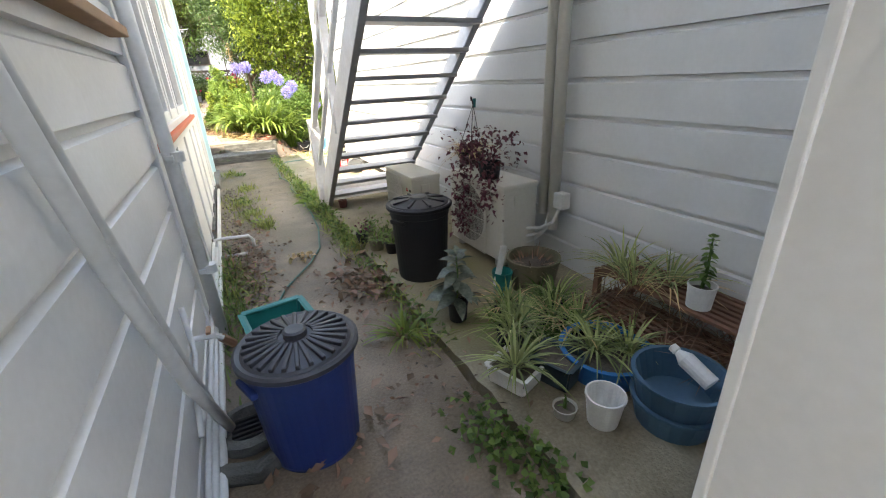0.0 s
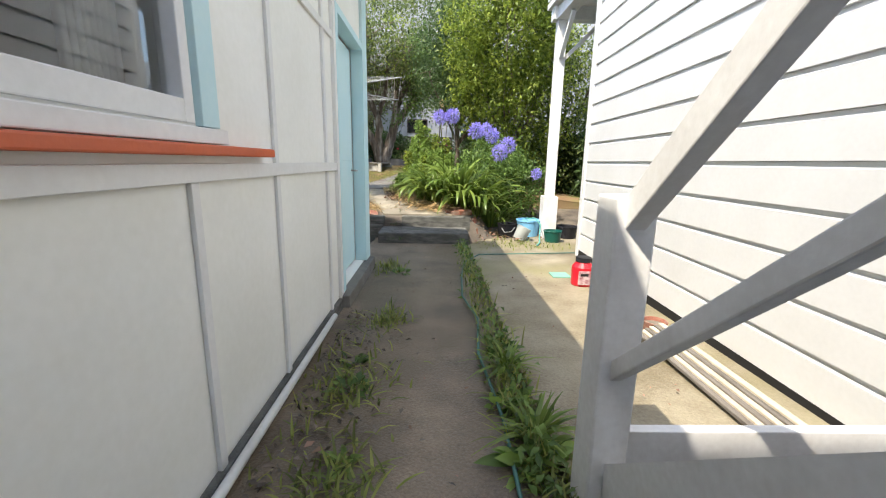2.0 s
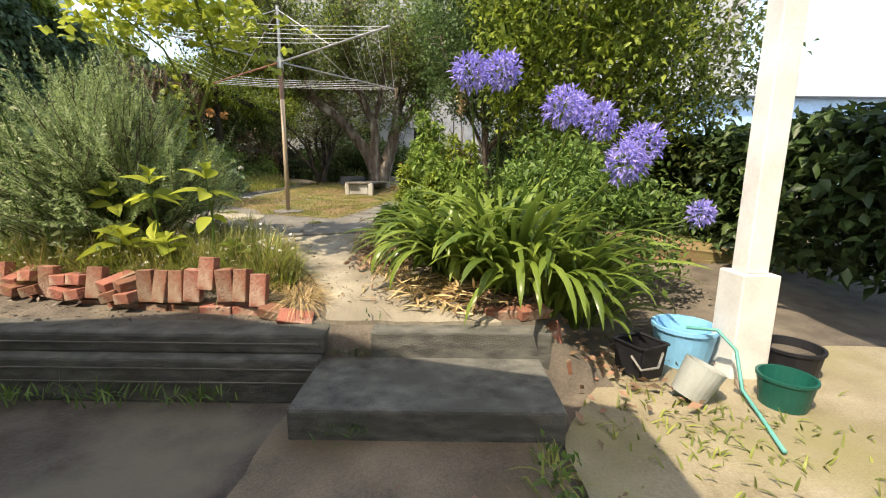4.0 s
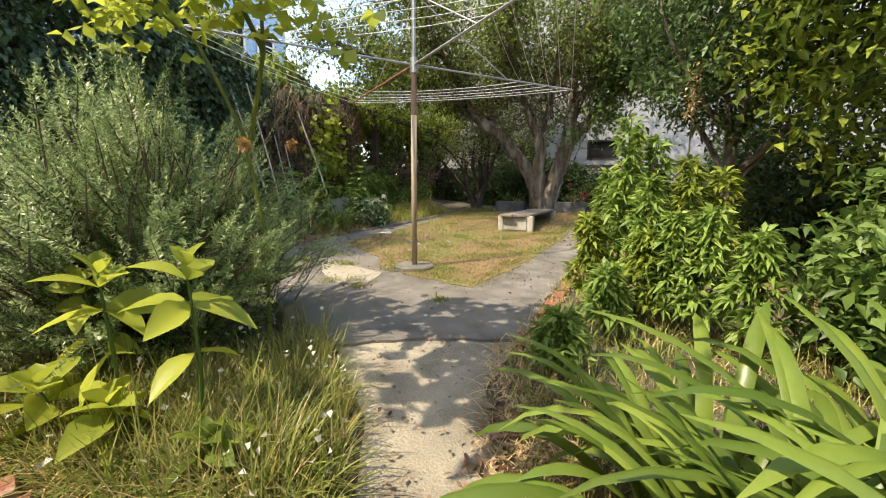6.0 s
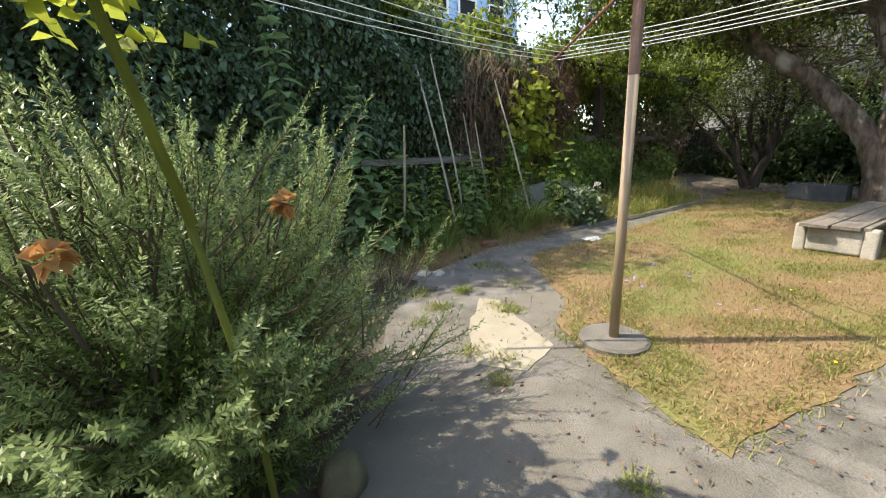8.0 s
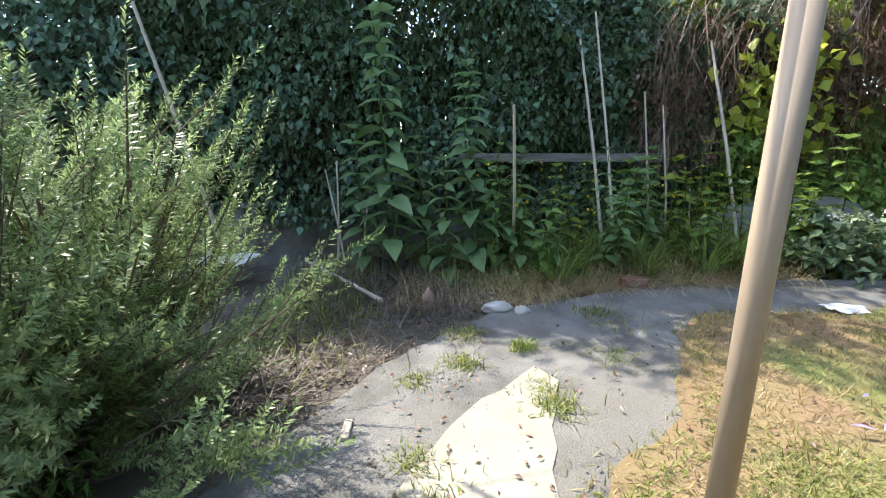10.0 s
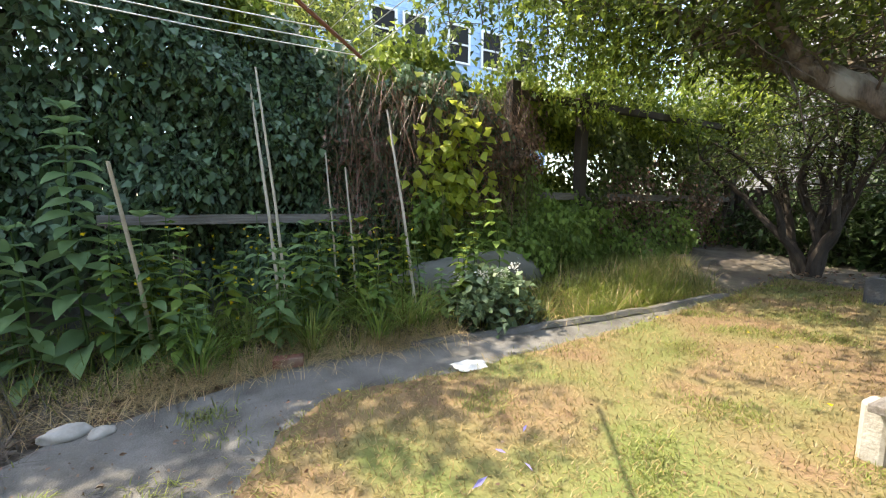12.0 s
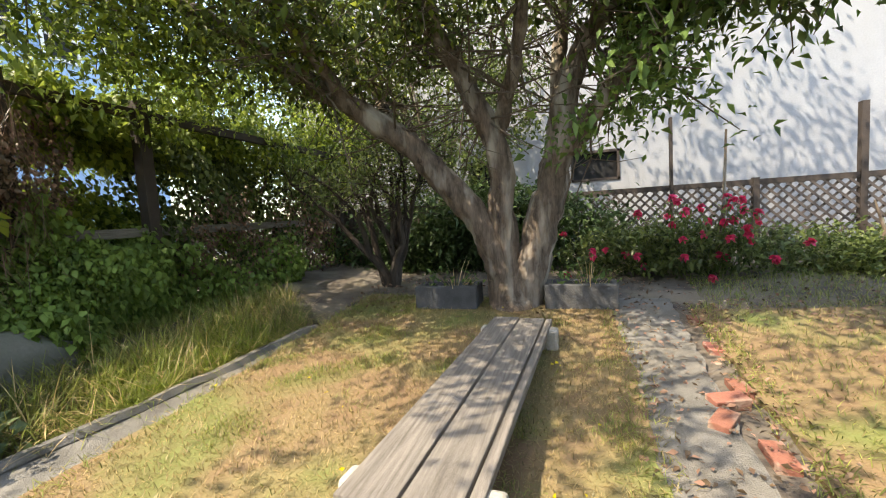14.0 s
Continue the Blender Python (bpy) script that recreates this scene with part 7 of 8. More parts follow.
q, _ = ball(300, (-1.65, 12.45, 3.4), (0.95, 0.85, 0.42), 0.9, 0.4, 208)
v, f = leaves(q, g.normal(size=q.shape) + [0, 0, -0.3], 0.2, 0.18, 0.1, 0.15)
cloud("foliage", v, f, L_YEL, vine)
for k, (x, y, z) in enumerate(((-1.62, 13.35, 1.8), (-1.75, 13.85, 1.85))):
    g = rnd(210 + k)
    d = unit(g.normal(size=(30, 3)))
    tagged(cloud("orange_flower", *leaves(np.array([x, y, z]) + d * 0.01, d, 0.042, 0.035), P_PEACH), "pale orange flower among the rosemary sprigs", "flower")

# ---- right of the path: tall green weeds, low shrubs ----


def serrated(name, at, h, seed, n=24, size=0.12):
    e = thing(name, at, "tall bushy weed with narrow bright green leaves", "plant")
    n = int(n * 1.3)
    g = rnd(seed)
    top = Vector(at) + Vector((g.uniform(-0.05, 0.05), g.uniform(-0.05, 0.05), h))
    part("stem", T([at, Vector(at).lerp(top, 0.5), top], [0.012, 0.009, 0.004], 6), L_GREEN, e)
    at2, way, ln = [], [], []
    for k in range(n):
        u = 0.2 + 0.8 * k / n
        c = np.array(Vector(at).lerp(top, u))
        for j in range(4):
            a = g.uniform(0, 6.28)
            reach = 0.17 * (1.05 - u) + 0.025
            o = np.array([math.cos(a), math.sin(a), 0.35])
            hub = c + o * reach * g.uniform(0.3, 1)
            for i in range(6):
                aa = a + (i - 2.5) * 0.45
                at2.append(hub)
                way.append((math.cos(aa) * g.uniform(0.5, 1), math.sin(aa) * g.uniform(0.5, 1), g.uniform(-0.5, 1.1)))
                ln.append(size * g.uniform(0.6, 1.1))
    v, f = leaves(np.array(at2), np.array(way), np.array(ln), np.array(ln) * 0.27, 0.15, 0.3)
    cloud("foliage", v, f, L_WEED if seed % 3 else L_LIME, e)
    return e


for k, (x, y, h) in enumerate(((0.25, 15.3, 1.55), (0.5, 15.4, 1.4), (0.72, 15.2, 1.25), (0.12, 15.55, 1.15), (0.6, 14.9, 0.85), (0.95, 15.4, 1.15), (-0.05, 14.05, 0.35), (1.0, 14.6, 0.8), (0.35, 15.8, 1.45), (0.4, 15.1, 1.1))):
    serrated("tall_weed", (x, y, gz(x, y)), h, 220 + k)
bedR = area([(0.05, 13.0), (0.8, 12.9), (2.2, 13.3), (2.6, 15), (0.0, 15.3), (-0.3, 14.5), (-0.3, 13.8)])
field("bed_grass", 3600, bedR, 0.0, 0.26, 0.007, L_GRASS, 235, 1.0, 0.8, 3, "rough green grass in the bed beside the path")
field("bed_grass", 2200, bedR, 0.0, 0.2, 0.006, L_STRAW, 236, 1.3, 0.9, 3, "dead grass and stalks in the bed")
litter("leaf_litter", 500, area([(-0.3, 12.9), (0.25, 12.7), (0.3, 13.9), (-0.3, 14.4)]), 0.07, L_DEAD, 237, "reddish dead leaves at the path edge", 0.02)
low = thing("shrub", (2.2, 13.6, 0.1), "mixed leafy shrub beside the agapanthus", "shrub")
pts, _ = ball(260, (2.3, 13.7, 0.8), (0.8, 0.7, 0.75), 0.7, 0.3, 240)
crown(low, pts, 18, 0.1, 0.085, L_GREEN, 241)
low2 = thing("shrub", (1.85, 14.6, 0.3), "lime-leaved shrub behind the agapanthus", "shrub")
pts, _ = ball(380, (1.9, 14.7, 1.0), (0.75, 0.6, 0.7), 0.6, 0.35, 242)
crown(low2, pts, 16, 0.1, 0.1, L_GREEN, 243)
for k, (x, y, z) in enumerate(((0.86, 16.5, 2.62),)):
    e = thing("dead_flower_spike", (x, y, gz(x, y)), "brown dried flower spike on a tall stalk", "plant")
    part("stalk", T([(x, y, gz(x, y)), (x, y, z)], [0.01, 0.007], 6), L_DEAD, e)
    pts = [Vector((x, y, z - 0.3 + 0.035 * j)) for j in range(14)]
    crown(e, pts, 16, 0.035, 0.05, L_STRAW, 250)
dk = thing("hedge", (5.0, 18, 0.6), "dense dark boundary hedge", "hedge")
g = rnd(251)
n = 30000
q = np.column_stack([4.6 + np.abs(g.normal(0, 0.5, n)) + 0.3 * np.sin(g.random(n) * 9), g.uniform(13, 27, n), 0.2 + 1.75 * g.random(n) ** 0.8])
cloud("foliage", *leaves(q, g.normal(size=(n, 3)) - [0.6, 0, 0], 0.17, 0.1), L_DARK, dk)
part("stem", T([(5.1, 18, 0.2), (5.0, 18.1, 1.5), (5.1, 18, 3.0)], [0.06, 0.05, 0.02], 7), BARK, dk)
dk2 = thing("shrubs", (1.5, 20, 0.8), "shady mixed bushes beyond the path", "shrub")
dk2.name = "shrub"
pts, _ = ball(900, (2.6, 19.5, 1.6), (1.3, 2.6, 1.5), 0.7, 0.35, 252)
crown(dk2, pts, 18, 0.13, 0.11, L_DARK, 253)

# ---- lawn grass ----
LAWNP = [(-2.3, 16.0), (-1.6, 15.7), (-1.07, 15.55), (-0.93, 16.3), (-0.78, 17.4), (-0.65, 18.8), (-0.56, 21.0), (-0.58, 23.2), (-3.8, 23.5), (-3.73, 22.0), (-3.67, 20.0), (-3.72, 18.4), (-3.8, 17.35), (-3.5, 17.05), (-2.6, 16.55)]
field("lawn_grass", 70000, area(LAWNP), 0.02, 0.055, 0.0055, L_DRY, 260, 2.2, 0.6, 2, "short dry straw-yellow lawn grass")
field("lawn_grass", 30000, area(LAWNP, 1.0), 0.02, 0.06, 0.0055, L_GRASS, 261, 2.0, 0.6, 2, "green patches of lawn grass")
LAWNR = [(0.0, 15.2), (0.15, 19.5), (0.35, 23.0), (4.5, 24), (4.5, 15.2)]
field("side_grass", 16000, area(LAWNR), 0.01, 0.07, 0.006, L_GRASS, 262, 1.8, 0.6, 2, "patchy green grass beside the brick edging")
field("side_grass", 12000, area(LAWNR), 0.01, 0.06, 0.006, L_DRY, 263, 1.8, 0.6, 2, "dry grass beside the brick edging")
for k, (x, y, s) in enumerate(((-2.2, 15.85, 0.12), (-1.75, 15.85, 0.1), (-1.5, 15.75, 0.12), (-2.3, 15.3, 0.12), (-2.55, 15.2, 0.1), (-1.2, 15.0, 0.08), (-3.3, 16.4, 0.16), (-3.0, 15.9, 0.1), (-2.15, 15.1, 0.08), (-3.7, 16.7, 0.2), (-3.2, 15.2, 0.1))):
    field("weeds", 110, gauss(x, y, s * 0.6, s * 0.6), 0.02, 0.07, 0.006, L_GRASS, 270 + k, 1.5, 0.8, 3, "weed tuft in the concrete joint", "weeds")
litter("leaf_litter", 900, area([(-4.3, 14.8), (-0.4, 14.5), (-0.3, 17), (-4.2, 17.5)]), 0.03, L_DEAD, 285, "small dry leaves on the concrete", 0.03)
litter("petals", 12, gauss(-2.6, 17.5, 0.5, 0.6), 0.08, P_VIOLET, 286, "fallen violet petals on the lawn", 0.08, 0.25, "petals")
litter("yellow_flowers", 40, area(LAWNP), 0.03, P_YELLOW, 287, "small yellow flowers in the lawn", 0.07, 0.9, "flowers")

# ---- bed under the hedge: stakes, tall plants, weeds, stones ----


def stake(a, b, r, lab="thin pale garden stake leaning by the hedge"):
    tagged(part("garden_stake", T([a, Vector(a).lerp(Vector(b), 0.5) + Vector((0.01, 0.015, 0)), b], [r, r * 0.9, r * 0.7], 7), PALE), lab, "stake", "garden stakes")


stake((-5.15, 17.2, 0.6), (-5.97, 17.04, 3.23), 0.018)
stake((-5.0, 17.25, 0.6), (-5.64, 17.08, 3.31), 0.015)
stake((-4.86, 18.46, 0.7), (-5.84, 18.5, 3.1), 0.018)
stake((-5.18, 16.2, 0.6), (-4.74, 16.06, 2.28), 0.018)
stake((-5.3, 17.75, 0.6), (-5.75, 17.75, 2.55), 0.012)
stake((-5.3, 17.95, 0.6), (-5.7, 17.95, 2.4), 0.012)
stake((-5.2, 18.1, 0.6), (-5.5, 18.25, 1.5), 0.012)
stake((-5.6, 14.3, 0.6), (-5.6, 14.35, 1.8), 0.012)
stake((-5.55, 14.4, 0.6), (-5.7, 14.2, 1.7), 0.012)
stake((-5.2, 14.55, 0.6), (-5.3, 14.7, 1.35), 0.014)
stake((-6.0, 12.9, 0.6), (-5.9, 12.3, 3.4), 0.025, "tall pale cane leaning on the ivy")
stake((-4.4, 14.9, 0.64), (-5.4, 14.0, 0.75), 0.02, "fallen pale branch on the soil")
tagged(part("timber_rail", B(-6.02, -5.96, 15.7, 18.2, 1.78, 1.88, 0.006), OLDWOOD), "weathered timber rail against the hedge", "rail", kind="structure")
for k, (x, y, h, s) in enumerate(((-5.05, 14.95, 2.85, 0.36), (-5.0, 15.8, 2.1, 0.33), (-5.25, 14.7, 1.5, 0.28), (-4.95, 15.55, 1.2, 0.28), (-5.1, 16.1, 1.1, 0.28), (-5.3, 15.3, 1.4, 0.28))):
    leafy("tall_leafy_plant", (x, y, 0.6), h, 19 if h > 1.6 else 10, s, L_TALL, 320 + k, "tall upright plant with broad green leaves", 0.5, (-0.35 if h > 1.5 else 0, -0.1), 0.013, 0.4)
leafy("young_fig", (-5.45, 18.05, 0.7), 1.1, 6, 0.22, L_YEL, 330, "young plant with lobed yellow-green leaves", 0.9, (0, 0), 0.01, 0.3)
for k in range(54):
    gk = random.Random(340 + k)
    x, y = gk.uniform(-5.9, -4.7), gk.uniform(15.9, 19.6)
    leafy("bed_weed", (x, y, gz(x, y) - 0.02), gk.uniform(0.35, 1.25), 10, gk.uniform(0.14, 0.25), (L_TALL, L_WEED, L_LIME, L_WEED)[k % 4], 340 + k, "leafy green weed in the bed under the hedge", 0.45, (gk.uniform(-0.1, 0.1), gk.uniform(-0.1, 0.1)), 0.008, 0.35, category="weed")
bedH = area([(-6.2, 14.4), (-4.5, 15.6), (-4.5, 17.0), (-4.5, 18.7), (-4.2, 20.0), (-4.0, 22.2), (-6.2, 23.5)])
field("bed_grass", 9000, bedH, 0.0, 0.34, 0.007, L_GRASS, 370, 1.0, 0.9, 3, "rank grass in the bed under the hedge")
field("bed_grass", 5000, area([(-4.9, 19.6), (-4.15, 19.8), (-3.95, 22.2), (-5.4, 23.5)]), 0.0, 0.36, 0.007, L_GRASS, 371, 2.2, 1.2, 3, "dry seeding grass along the kerb")
field("bed_grass", 3500, area([(-4.75, 20.2), (-4.15, 20.2), (-3.98, 21.8), (-4.7, 21.8)]), 0.0, 0.34, 0.007, L_LIME, 372, 2.2, 1.2, 3, "yellow-green grass clump along the kerb")
field("dead_grass", 3600, area([(-4.85, 15.0), (-4.3, 15.0), (-4.3, 16.0), (-4.55, 17.0), (-4.6, 18.7), (-4.9, 18.7)]), 0.0, 0.25, 0.005, L_STRAW, 373, 2.6, 1.4, 3, "matted dead straw along the bed edge")
field("dead_grass", 1500, area([(-4.75, 16.1), (-4.42, 16.1), (-4.4, 17.3), (-4.35, 18.8), (-4.6, 18.8), (-4.7, 17.2)]), 0.02, 0.34, 0.005, L_STRAW, 377, 4.0, 1.4, 4, "bleached dead grass flopped over the paving edge")
field("twig_litter", 5200, area([(-6.0, 13.9), (-4.3, 14.4), (-4.2, 15.6), (-5.0, 15.6), (-6.0, 15.0)]), 0.01, 0.22, 0.007, L_TWIG, 374, 6.0, 0.5, 2, "dry twigs and leaves on bare soil", "leaf litter")
litter("leaf_litter", 1500, area([(-6.0, 13.9), (-4.2, 14.2), (-4.2, 15.8), (-4.6, 18.5), (-5.4, 18.5)]), 0.07, L_DEAD, 375, "dead leaves on bare soil", 0.0)
g = rnd(376)
n = 160
q = np.column_stack([g.uniform(-5.8, -4.8, n), g.uniform(15.8, 18.6, n), g.uniform(1.0, 1.8, n)])
tagged(cloud("yellow_flowers", *leaves(q, g.normal(size=(n, 3)) + [0, 0, 1], 0.035, 0.035), P_YELLOW), "tiny yellow flowers on the bed weeds", "flowers", kind="stuff")
v, f = blades(q - [0, 0, 0.5], g.normal(size=(n, 3)) * 0.1 + [0, 0, 1], 0.5, 0.004, 0.02, 2)
tagged(cloud("flower_stalks", v, f, L_OLIVE), "thin stalks of the yellow flowers", "flowers", kind="stuff")
wf = thing("white_flower_plant", (-4.6, 19.25, 0.75), "grey-green leafy plant with white flower heads", "plant")
pts, _ = ball(130, (-4.65, 19.2, 1.0), (0.4, 0.42, 0.33), 0.6, 0.3, 380)
crown(wf, pts, 9, 0.06, 0.1, leafmat("sage_leaf", (0.13, 0.2, 0.09), (0.2, 0.26, 0.16)), 381, 0.7)
for k, (x, y, z) in enumerate(((-4.27, 19.2, 1.4), (-4.33, 19.12, 1.33), (-4.5, 19.0, 1.3), (-4.75, 18.9, 1.25))):
    crown(wf, [Vector((x, y, z))], 40, 0.035, 0.025, P_WHITE, 385 + k, 0.9, name="flower_head")


def stone(name, at, r, material, seed, lab, squash=0.6):
    bm = bmesh.new()
    bmesh.ops.create_icosphere(bm, subdivisions=3, radius=1)
    for v in bm.verts:
        v.co *= 1 + 0.35 * noise.noise(v.co * 1.3 + Vector((seed * 3.7, 0, 0))) + 0.08 * noise.noise(v.co * 5)
        v.co = Vector((v.co.x * r[0], v.co.y * r[1], v.co.z * r[2])) + Vector(at)
    return tagged(part(name, bm, material, smooth=True), lab, "stone")


PSTONE = mat("pale_stone", (0.5, 0.47, 0.42), 0.9, (0.34, 0.31, 0.27), 10, 60, 0.5, 0.4, 40)
stone("stone", (-4.2, 15.86, 0.63), (0.08, 0.13, 0.05), PSTONE, 1, "pale broken stone at the bed edge")
stone("stone", (-4.12, 16.05, 0.63), (0.06, 0.07, 0.04), PSTONE, 2, "smaller pale stone at the bed edge")
stone("stone", (-4.4, 15.3, 0.65), (0.06, 0.05, 0.09), mat("pinkish_stone", (0.4, 0.26, 0.2), 0.9), 3, "pinkish broken stone in the litter")
stone("boulder", (-5.7, 19.75, 0.9), (0.42, 1.2, 0.48), mat("grey_boulder", (0.23, 0.22, 0.19), 0.9, (0.15, 0.15, 0.12), 4, 50, 0.5, 0.5, 30), 4, "broad grey concrete lump below the creeper")
stone("stone", (-2.0, 14.02, 0.58), (0.11, 0.1, 0.12), URN, 5, "mossy rounded stone at the foot of the rosemary")
ppr = bmesh.new()
bmesh.ops.create_grid(ppr, x_segments=6, y_segments=6, size=0.1)
for v in ppr.verts:
    v.co = Vector((v.co.x * 0.8 - 3.78, v.co.y * 1.3 + 18.4, gz(-3.78, 18.4) + 0.05 + 0.03 * noise.noise(v.co * 14)))
po = part("paper_scrap", ppr, WHITEPL)
po.modifiers.new("thickness", "SOLIDIFY").thickness = 0.002
tagged(po, "white scrap of paper on the concrete", "paper")
sheet = bmesh.new()
bmesh.ops.create_grid(sheet, x_segments=14, y_segments=14, size=1.0)
for v in sheet.verts:
    q = v.co.copy()
    v.co = Vector((-5.55 + q.x * 0.24 + 0.05 * noise.noise(q * 2), 13.1 + q.y * 0.3 + 0.05 * noise.noise(q * 2.3), 0.75 + 0.07 * noise.noise(q * 2.6) + 0.03 * noise.noise(q * 7)))
so = part("plastic_sheet", sheet, WHITEPL)
so.modifiers.new("thickness", "SOLIDIFY").thickness = 0.004
tagged(so, "crumpled white plastic sheet on the soil", "plastic sheet")
tagged(part("bed_edging", T([(-3.88, 14.07, 0.58), (-3.42, 14.03, 0.57), (-3.01, 13.98, 0.54)], [0.055, 0.06, 0.055], 7), DARKC), "dark concrete bed edging", "edging")
tagged(part("timber_offcut", B(-2.86, -2.72, 14.86, 14.9, 0.56, 0.59, 0.004), PALE), "pale timber offcut on the concrete", "timber")

# ---- foot of the tree, back bed ----
TROUGH = mat("dark_stone", (0.1, 0.1, 0.1), 0.9, (0.055, 0.055, 0.055), 6, 60, 0.6, 0.6, 40)
for x, y in ((-2.45, 23.05), (-0.85, 23.1)):
    z = gz(x, y)
    e = thing("stone_trough", (x, y, z), "dark stone planter trough at the foot of the tree", "planter")
    bm = bmesh.new()
    box(bm, x - 0.4, x + 0.4, y - 0.2, y - 0.12, z - 0.03, z + 0.3, 0.02)
    box(bm, x - 0.4, x + 0.4, y + 0.12, y + 0.2, z - 0.03, z + 0.3, 0.02)
    box(bm, x - 0.4, x - 0.32, y - 0.12, y + 0.12, z - 0.03, z + 0.298, 0.02)
    box(bm, x + 0.32, x + 0.4, y - 0.12, y + 0.12, z - 0.03, z + 0.298, 0.02)
    part("wall", bm, TROUGH, e)
    part("soil", B(x - 0.32, x + 0.32, y - 0.12, y + 0.12, z, z + 0.24), SOIL, e)
    crown(e, [Vector((x + d, y, z + 0.36)) for d in (-0.25, 0, 0.25)], 24, 0.08, 0.08, L_GREEN, 390, name="foliage")
    tuft(e, (x + 0.1, y, z + 0.25), 30, 0.5, 0.008, L_STRAW, 391, 0.2, 0.8, 0.8, "dead_stalk")
rose = thing("rose_bush", (0.9, 25.0, 1.0), "rose bush with crimson flowers before the lattice fence", "bush")
pts, _ = ball(420, (0.5, 25.2, 1.4), (1.6, 0.7, 0.45), 0.7, 0.3, 400)
crown(rose, pts, 14, 0.11, 0.11, L_TREE, 401)
g = rnd(402)
fl = np.column_stack([g.normal(0.95, 0.36, 42), g.uniform(24.2, 24.9, 42), g.uniform(1.05, 2.3, 42)])
fl[:10] += [-1.2, 0, -0.3]
for k in range(len(fl)):
    q = np.repeat(fl[k:k + 1], 14, 0)
    cloud("flower", *leaves(q, g.normal(size=q.shape) + [0, -0.5, 0.3], 0.075, 0.07), P_RED, rose)
for q in fl:
    if q[2] > 1.5:
        cb = bmesh.new()
        tube(cb, [(q[0] * 0.8 + 0.2, 25.0, 1.0), (q[0] * 0.95 + 0.05, 24.8, q[2] * 0.7), tuple(q)], [0.009, 0.007, 0.004], 5, False)
        part("cane", cb, L_GREEN, rose, "thin green cane")
rl_pts = [Vector(q) - Vector((0, 0, 0.12)) for q in fl if q[2] > 1.4]
crown(rose, rl_pts, 12, 0.1, 0.08, L_TREE, 410)
part("cane", T([(1.1, 25.0, 1.0), (1.2, 25.05, 2.0), (1.25, 25.1, 3.1)], [0.03, 0.025, 0.015], 6), BARK, rose)
back = thing("shrub", (2.6, 25.6, 1.0), "low mixed green plants before the lattice", "shrub")
pts, _ = ball(420, (3.2, 25.4, 1.15), (1.9, 0.8, 0.5), 0.7, 0.4, 403)
crown(back, pts, 14, 0.12, 0.1, L_TREE, 404)
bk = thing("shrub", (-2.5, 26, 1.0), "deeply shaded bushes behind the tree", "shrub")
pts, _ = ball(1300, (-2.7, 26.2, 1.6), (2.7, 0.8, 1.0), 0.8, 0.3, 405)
# dark leaf colour also carries the shade behind the tree
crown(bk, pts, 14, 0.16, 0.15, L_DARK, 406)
part("stem", T([(-2.5, 26.2, 0.95), (-2.4, 26.1, 1.6), (-2.6, 26.2, 2.4)], [0.05, 0.04, 0.02], 7), BARK, bk)
litter("leaf_litter", 1500, area([(-4, 22.5), (2, 22.3), (2.5, 24.5), (-4.2, 25)]), 0.06, L_DEAD, 407, "dry leaves under the tree", 0.01)
field("back_grass", 4200, area([(0.4, 23), (4.5, 23.4), (4.5, 25.5), (0.6, 24.6)]), 0.0, 0.14, 0.007, L_GRASS, 408, 1.3, 0.8, 2, "rough grass before the back bed")
litter("leaf_litter", 600, area([(-0.6, 18), (0.1, 18), (0.3, 23.2), (-0.6, 23.2)]), 0.05, L_DEAD, 409, "dry leaves on the back path", 0.03)

# dirt and small dead leaves on the garden path, straw along its edges
PATHA = area([(-0.15, 12.1), (0.8, 12.1), (0.05, 12.7), (-0.2, 13.2), (-0.4, 14.3), (-1.6, 14.4), (-0.8, 13.3), (-0.35, 12.5)])
litter("leaf_litter", 260, PATHA, 0.035, L_DEAD, 420, "small dead leaves and dirt on the path", 0.015)
field("straw", 1500, area([(0.0, 12.75), (0.35, 12.5), (0.2, 13.6), (-0.25, 14.6), (-0.5, 14.3), (-0.32, 13.4)]), 0.0, 0.14, 0.006, L_STRAW, 421, 3.0, 0.8, 3, "dead straw and stalks along the path edge", "straw")
field("weeds", 700, area([(-0.2, 13.7), (0.1, 13.7), (0.05, 18.5), (-0.22, 18.5), (-0.4, 14.6)]), 0.0, 0.1, 0.007, L_GRASS, 422, 1.6, 0.8, 3, "weeds and grass along the brick edging", "weeds")
field("weeds", 420, area([(-1.0, 12.4), (-0.55, 12.4), (-0.7, 12.9), (-1.5, 13.8), (-1.8, 13.8)]), 0.0, 0.3, 0.01, L_LIME, 423, 1.2, 0.9, 4, "bright grass arching over the path edge", "grass")

# grass that spills over the lawn's edge, twigs and weeds on the bare soil
def rim(poly, spread):
    def f(g, n):
        a = np.array(poly)
        b = np.roll(a, -1, 0)
        k = g.choice(len(a), n, p=np.linalg.norm(b - a, axis=1) / np.linalg.norm(b - a, axis=1).sum())
        return a[k] + (b - a)[k] * g.random((n, 1)) + g.normal(size=(n, 2)) * spread
    return f


field("lawn_edge", 5200, rim(LAWNP, 0.07), 0.02, 0.07, 0.006, L_GRASS, 430, 2.0, 0.7, 3, "straggling green grass along the lawn edge")
field("lawn_edge", 3600, rim(LAWNP, 0.08), 0.02, 0.07, 0.006, L_DRY, 431, 2.4, 0.7, 3, "straggling dry grass along the lawn edge")
BARE = area([(-5.9, 13.7), (-3.0, 14.0), (-2.9, 14.5), (-3.7, 15.2), (-4.1, 15.8), (-5.0, 15.8), (-6.0, 15.0)])
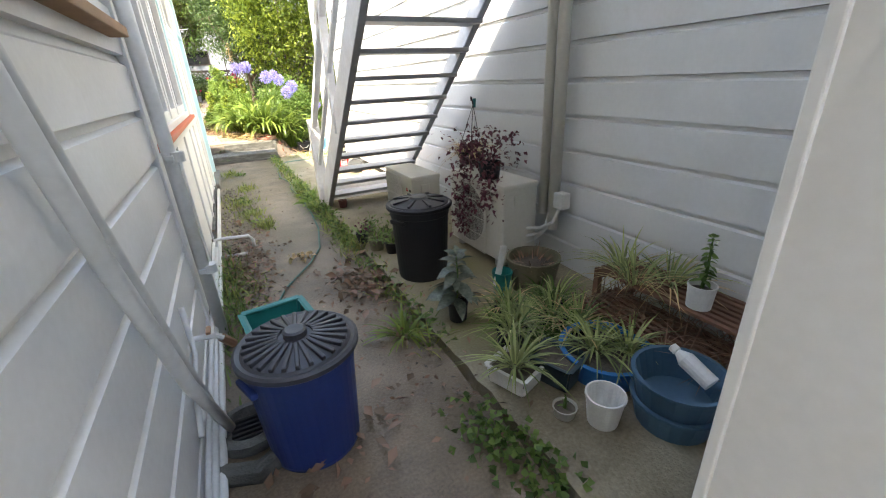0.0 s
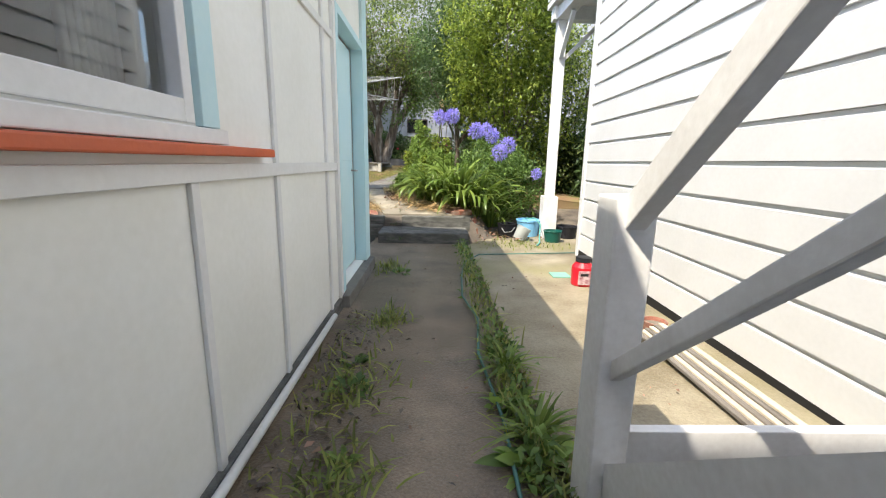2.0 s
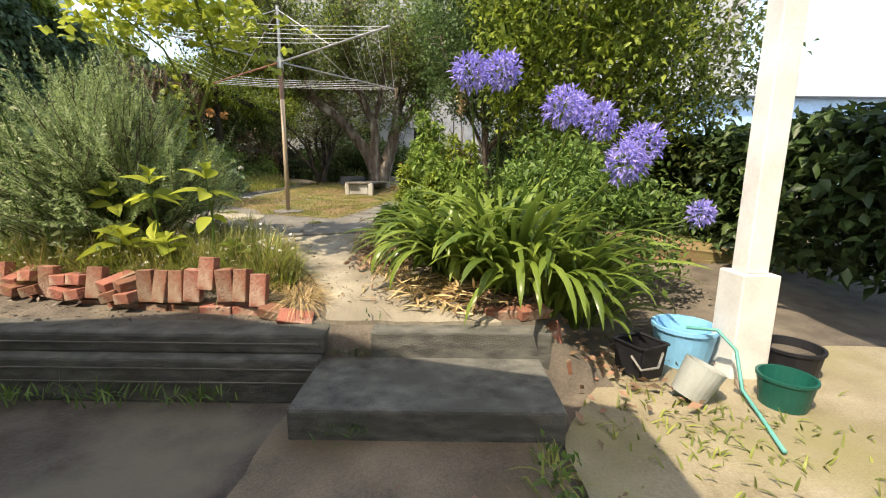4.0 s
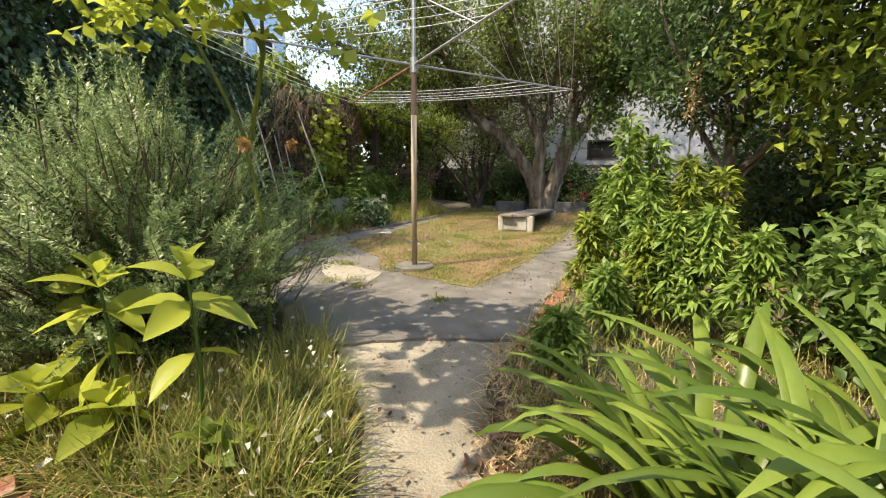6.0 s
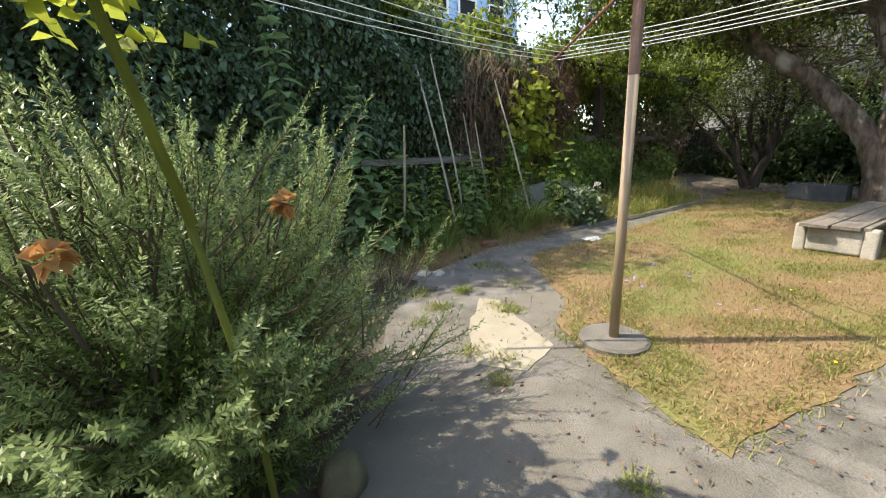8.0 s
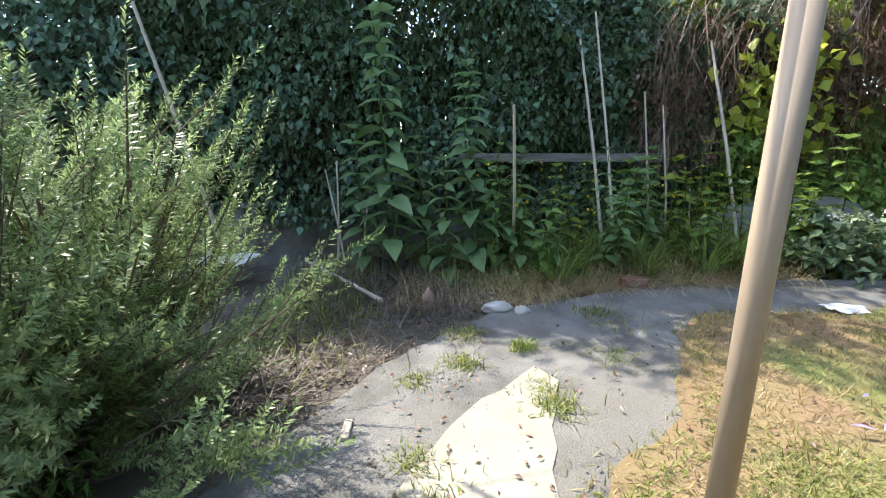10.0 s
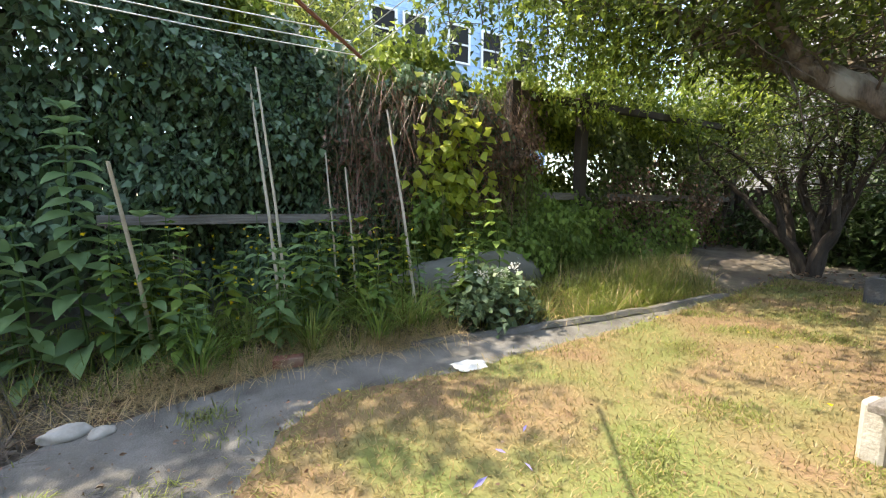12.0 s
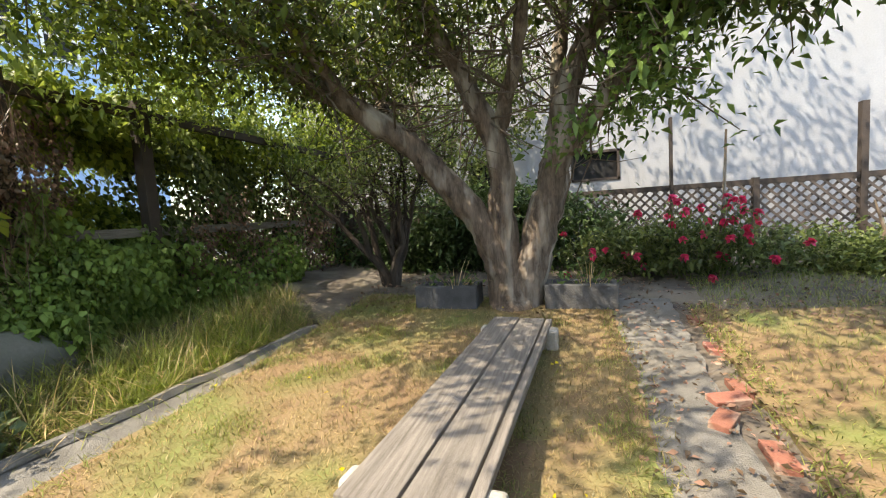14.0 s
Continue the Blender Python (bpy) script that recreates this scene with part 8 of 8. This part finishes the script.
field("twig_litter", 2600, BARE, 0.01, 0.26, 0.009, L_TWIG, 432, 6.0, 0.5, 2, "grey-brown twigs scattered on bare soil", "twigs")
litter("leaf_litter", 1600, BARE, 0.05, L_TWIG, 433, "dead leaves trodden into bare soil", 0.0)
field("weeds", 1300, gauss(-4.6, 14.4, 0.55, 0.3), 0.0, 0.2, 0.009, L_GRASS, 434, 1.3, 0.9, 3, "green grass tufts on bare soil", "grass")
for k, (x, y, s) in enumerate(((-3.35, 15.5, 0.1), (-3.75, 15.55, 0.14), (-2.85, 15.9, 0.1), (-4.0, 16.6, 0.12), (-3.5, 15.9, 0.06))):
    field("weeds", 160, gauss(x, y, s * 0.6, s * 0.7), 0.02, 0.09, 0.007, L_GRASS, 440 + k, 1.4, 0.8, 3, "grass tuft in a crack of the concrete", "weeds")

stem_of = {"low": (2.25, 13.7), "low2": (1.88, 14.65), "dk2": (2.6, 19.5), "back": (3.2, 25.4)}
for bush, key in ((low, "low"), (low2, "low2"), (dk2, "dk2"), (back, "back")):
    x, y = stem_of[key]
    part("stem", T([(x, y, gz(x, y) - 0.05), (x + 0.05, y, gz(x, y) + 0.5), (x - 0.05, y + 0.05, gz(x, y) + 0.95)], [0.03, 0.025, 0.012], 7), BARK, bush)
for k, (x, y, h) in enumerate(((0.45, 15.0, 0.7), (0.2, 14.7, 0.5), (0.75, 14.8, 0.9), (0.05, 15.2, 0.8))):
    serrated("tall_weed", (x, y, gz(x, y)), h, 450 + k)
field("bed_grass", 1500, area([(-4.9, 19.6), (-4.15, 19.8), (-3.9, 22.2), (-5.4, 23.5)]), 0.0, 0.5, 0.007, L_STRAW, 460, 2.2, 1.5, 4, "long seeding grass leaning over the kerb")

field("weeds", 1500, area([(-0.02, 18.4), (0.2, 18.4), (0.3, 20.5), (0.5, 23.2), (0.25, 23.2), (0.08, 20.5)]), 0.0, 0.09, 0.007, L_GRASS, 470, 1.6, 0.8, 3, "grass growing over the brick edging", "grass")
litter("leaf_litter", 700, area([(-0.1, 15.5), (0.3, 15.5), (0.35, 20.5), (0.55, 23.2), (0.2, 23.2), (-0.02, 20.5)]), 0.04, L_DEAD, 471, "dry leaves along the brick edging", 0.02)
litter("leaf_litter", 900, area([(-0.6, 15.6), (4, 20), (-0.6, 23), (-3.7, 23), (-3.7, 17.5)]), 0.025, L_DEAD, 472, "scraps of dead leaf over the lawn", 0.04)

g = rnd(480)
for k in range(16):
    gk = random.Random(480 + k)
    x, y = gk.uniform(-5.5, -4.6), gk.uniform(16.0, 18.9)
    tuft(thing("grass_clump", (x, y, gz(x, y)), "loose clump of rank green grass in the bed", "grass"), (x, y, gz(x, y)), 70, gk.uniform(0.5, 0.9), 0.012, L_WEED if k % 2 else L_GRASS, 480 + k, 0.1, 0.7, 0.9, "foliage", 4)
field("weeds", 900, area([(-0.36, 14.3), (-0.2, 14.3), (-0.12, 16.6), (0.02, 19.5), (-0.1, 19.5), (-0.24, 16.6), (-0.36, 15.2)]), 0.0, 0.07, 0.007, L_GRASS, 500, 2.0, 0.8, 3, "grass in the joint beside the bricks", "weeds")
field("straw", 900, area([(-0.36, 14.0), (-0.16, 14.0), (-0.1, 16.6), (0.04, 19.5), (-0.1, 19.5), (-0.26, 16.6), (-0.38, 15.2)]), 0.01, 0.09, 0.006, L_STRAW, 501, 3.0, 0.8, 3, "dead straw in the joint beside the bricks", "straw")

FRONT = area([(-3.4, 12.5), (-0.75, 12.42), (-0.85, 12.85), (-1.3, 13.05), (-3.4, 12.95)])
field("bed_grass", 3200, FRONT, 0.0, 0.46, 0.008, L_GRASS, 510, 0.9, 0.9, 4, "tall yellow-green grass behind the bricks")
field("bed_grass", 1800, FRONT, 0.0, 0.42, 0.007, L_STRAW, 511, 1.0, 1.0, 4, "bleached grass stalks behind the bricks")
litter("leaf_litter", 260, area([(-3.4, 11.85), (-0.3, 11.85), (-0.3, 12.35), (-3.4, 12.4)]), 0.04, L_TWIG, 512, "leaf scraps on the retaining wall", 0.02)
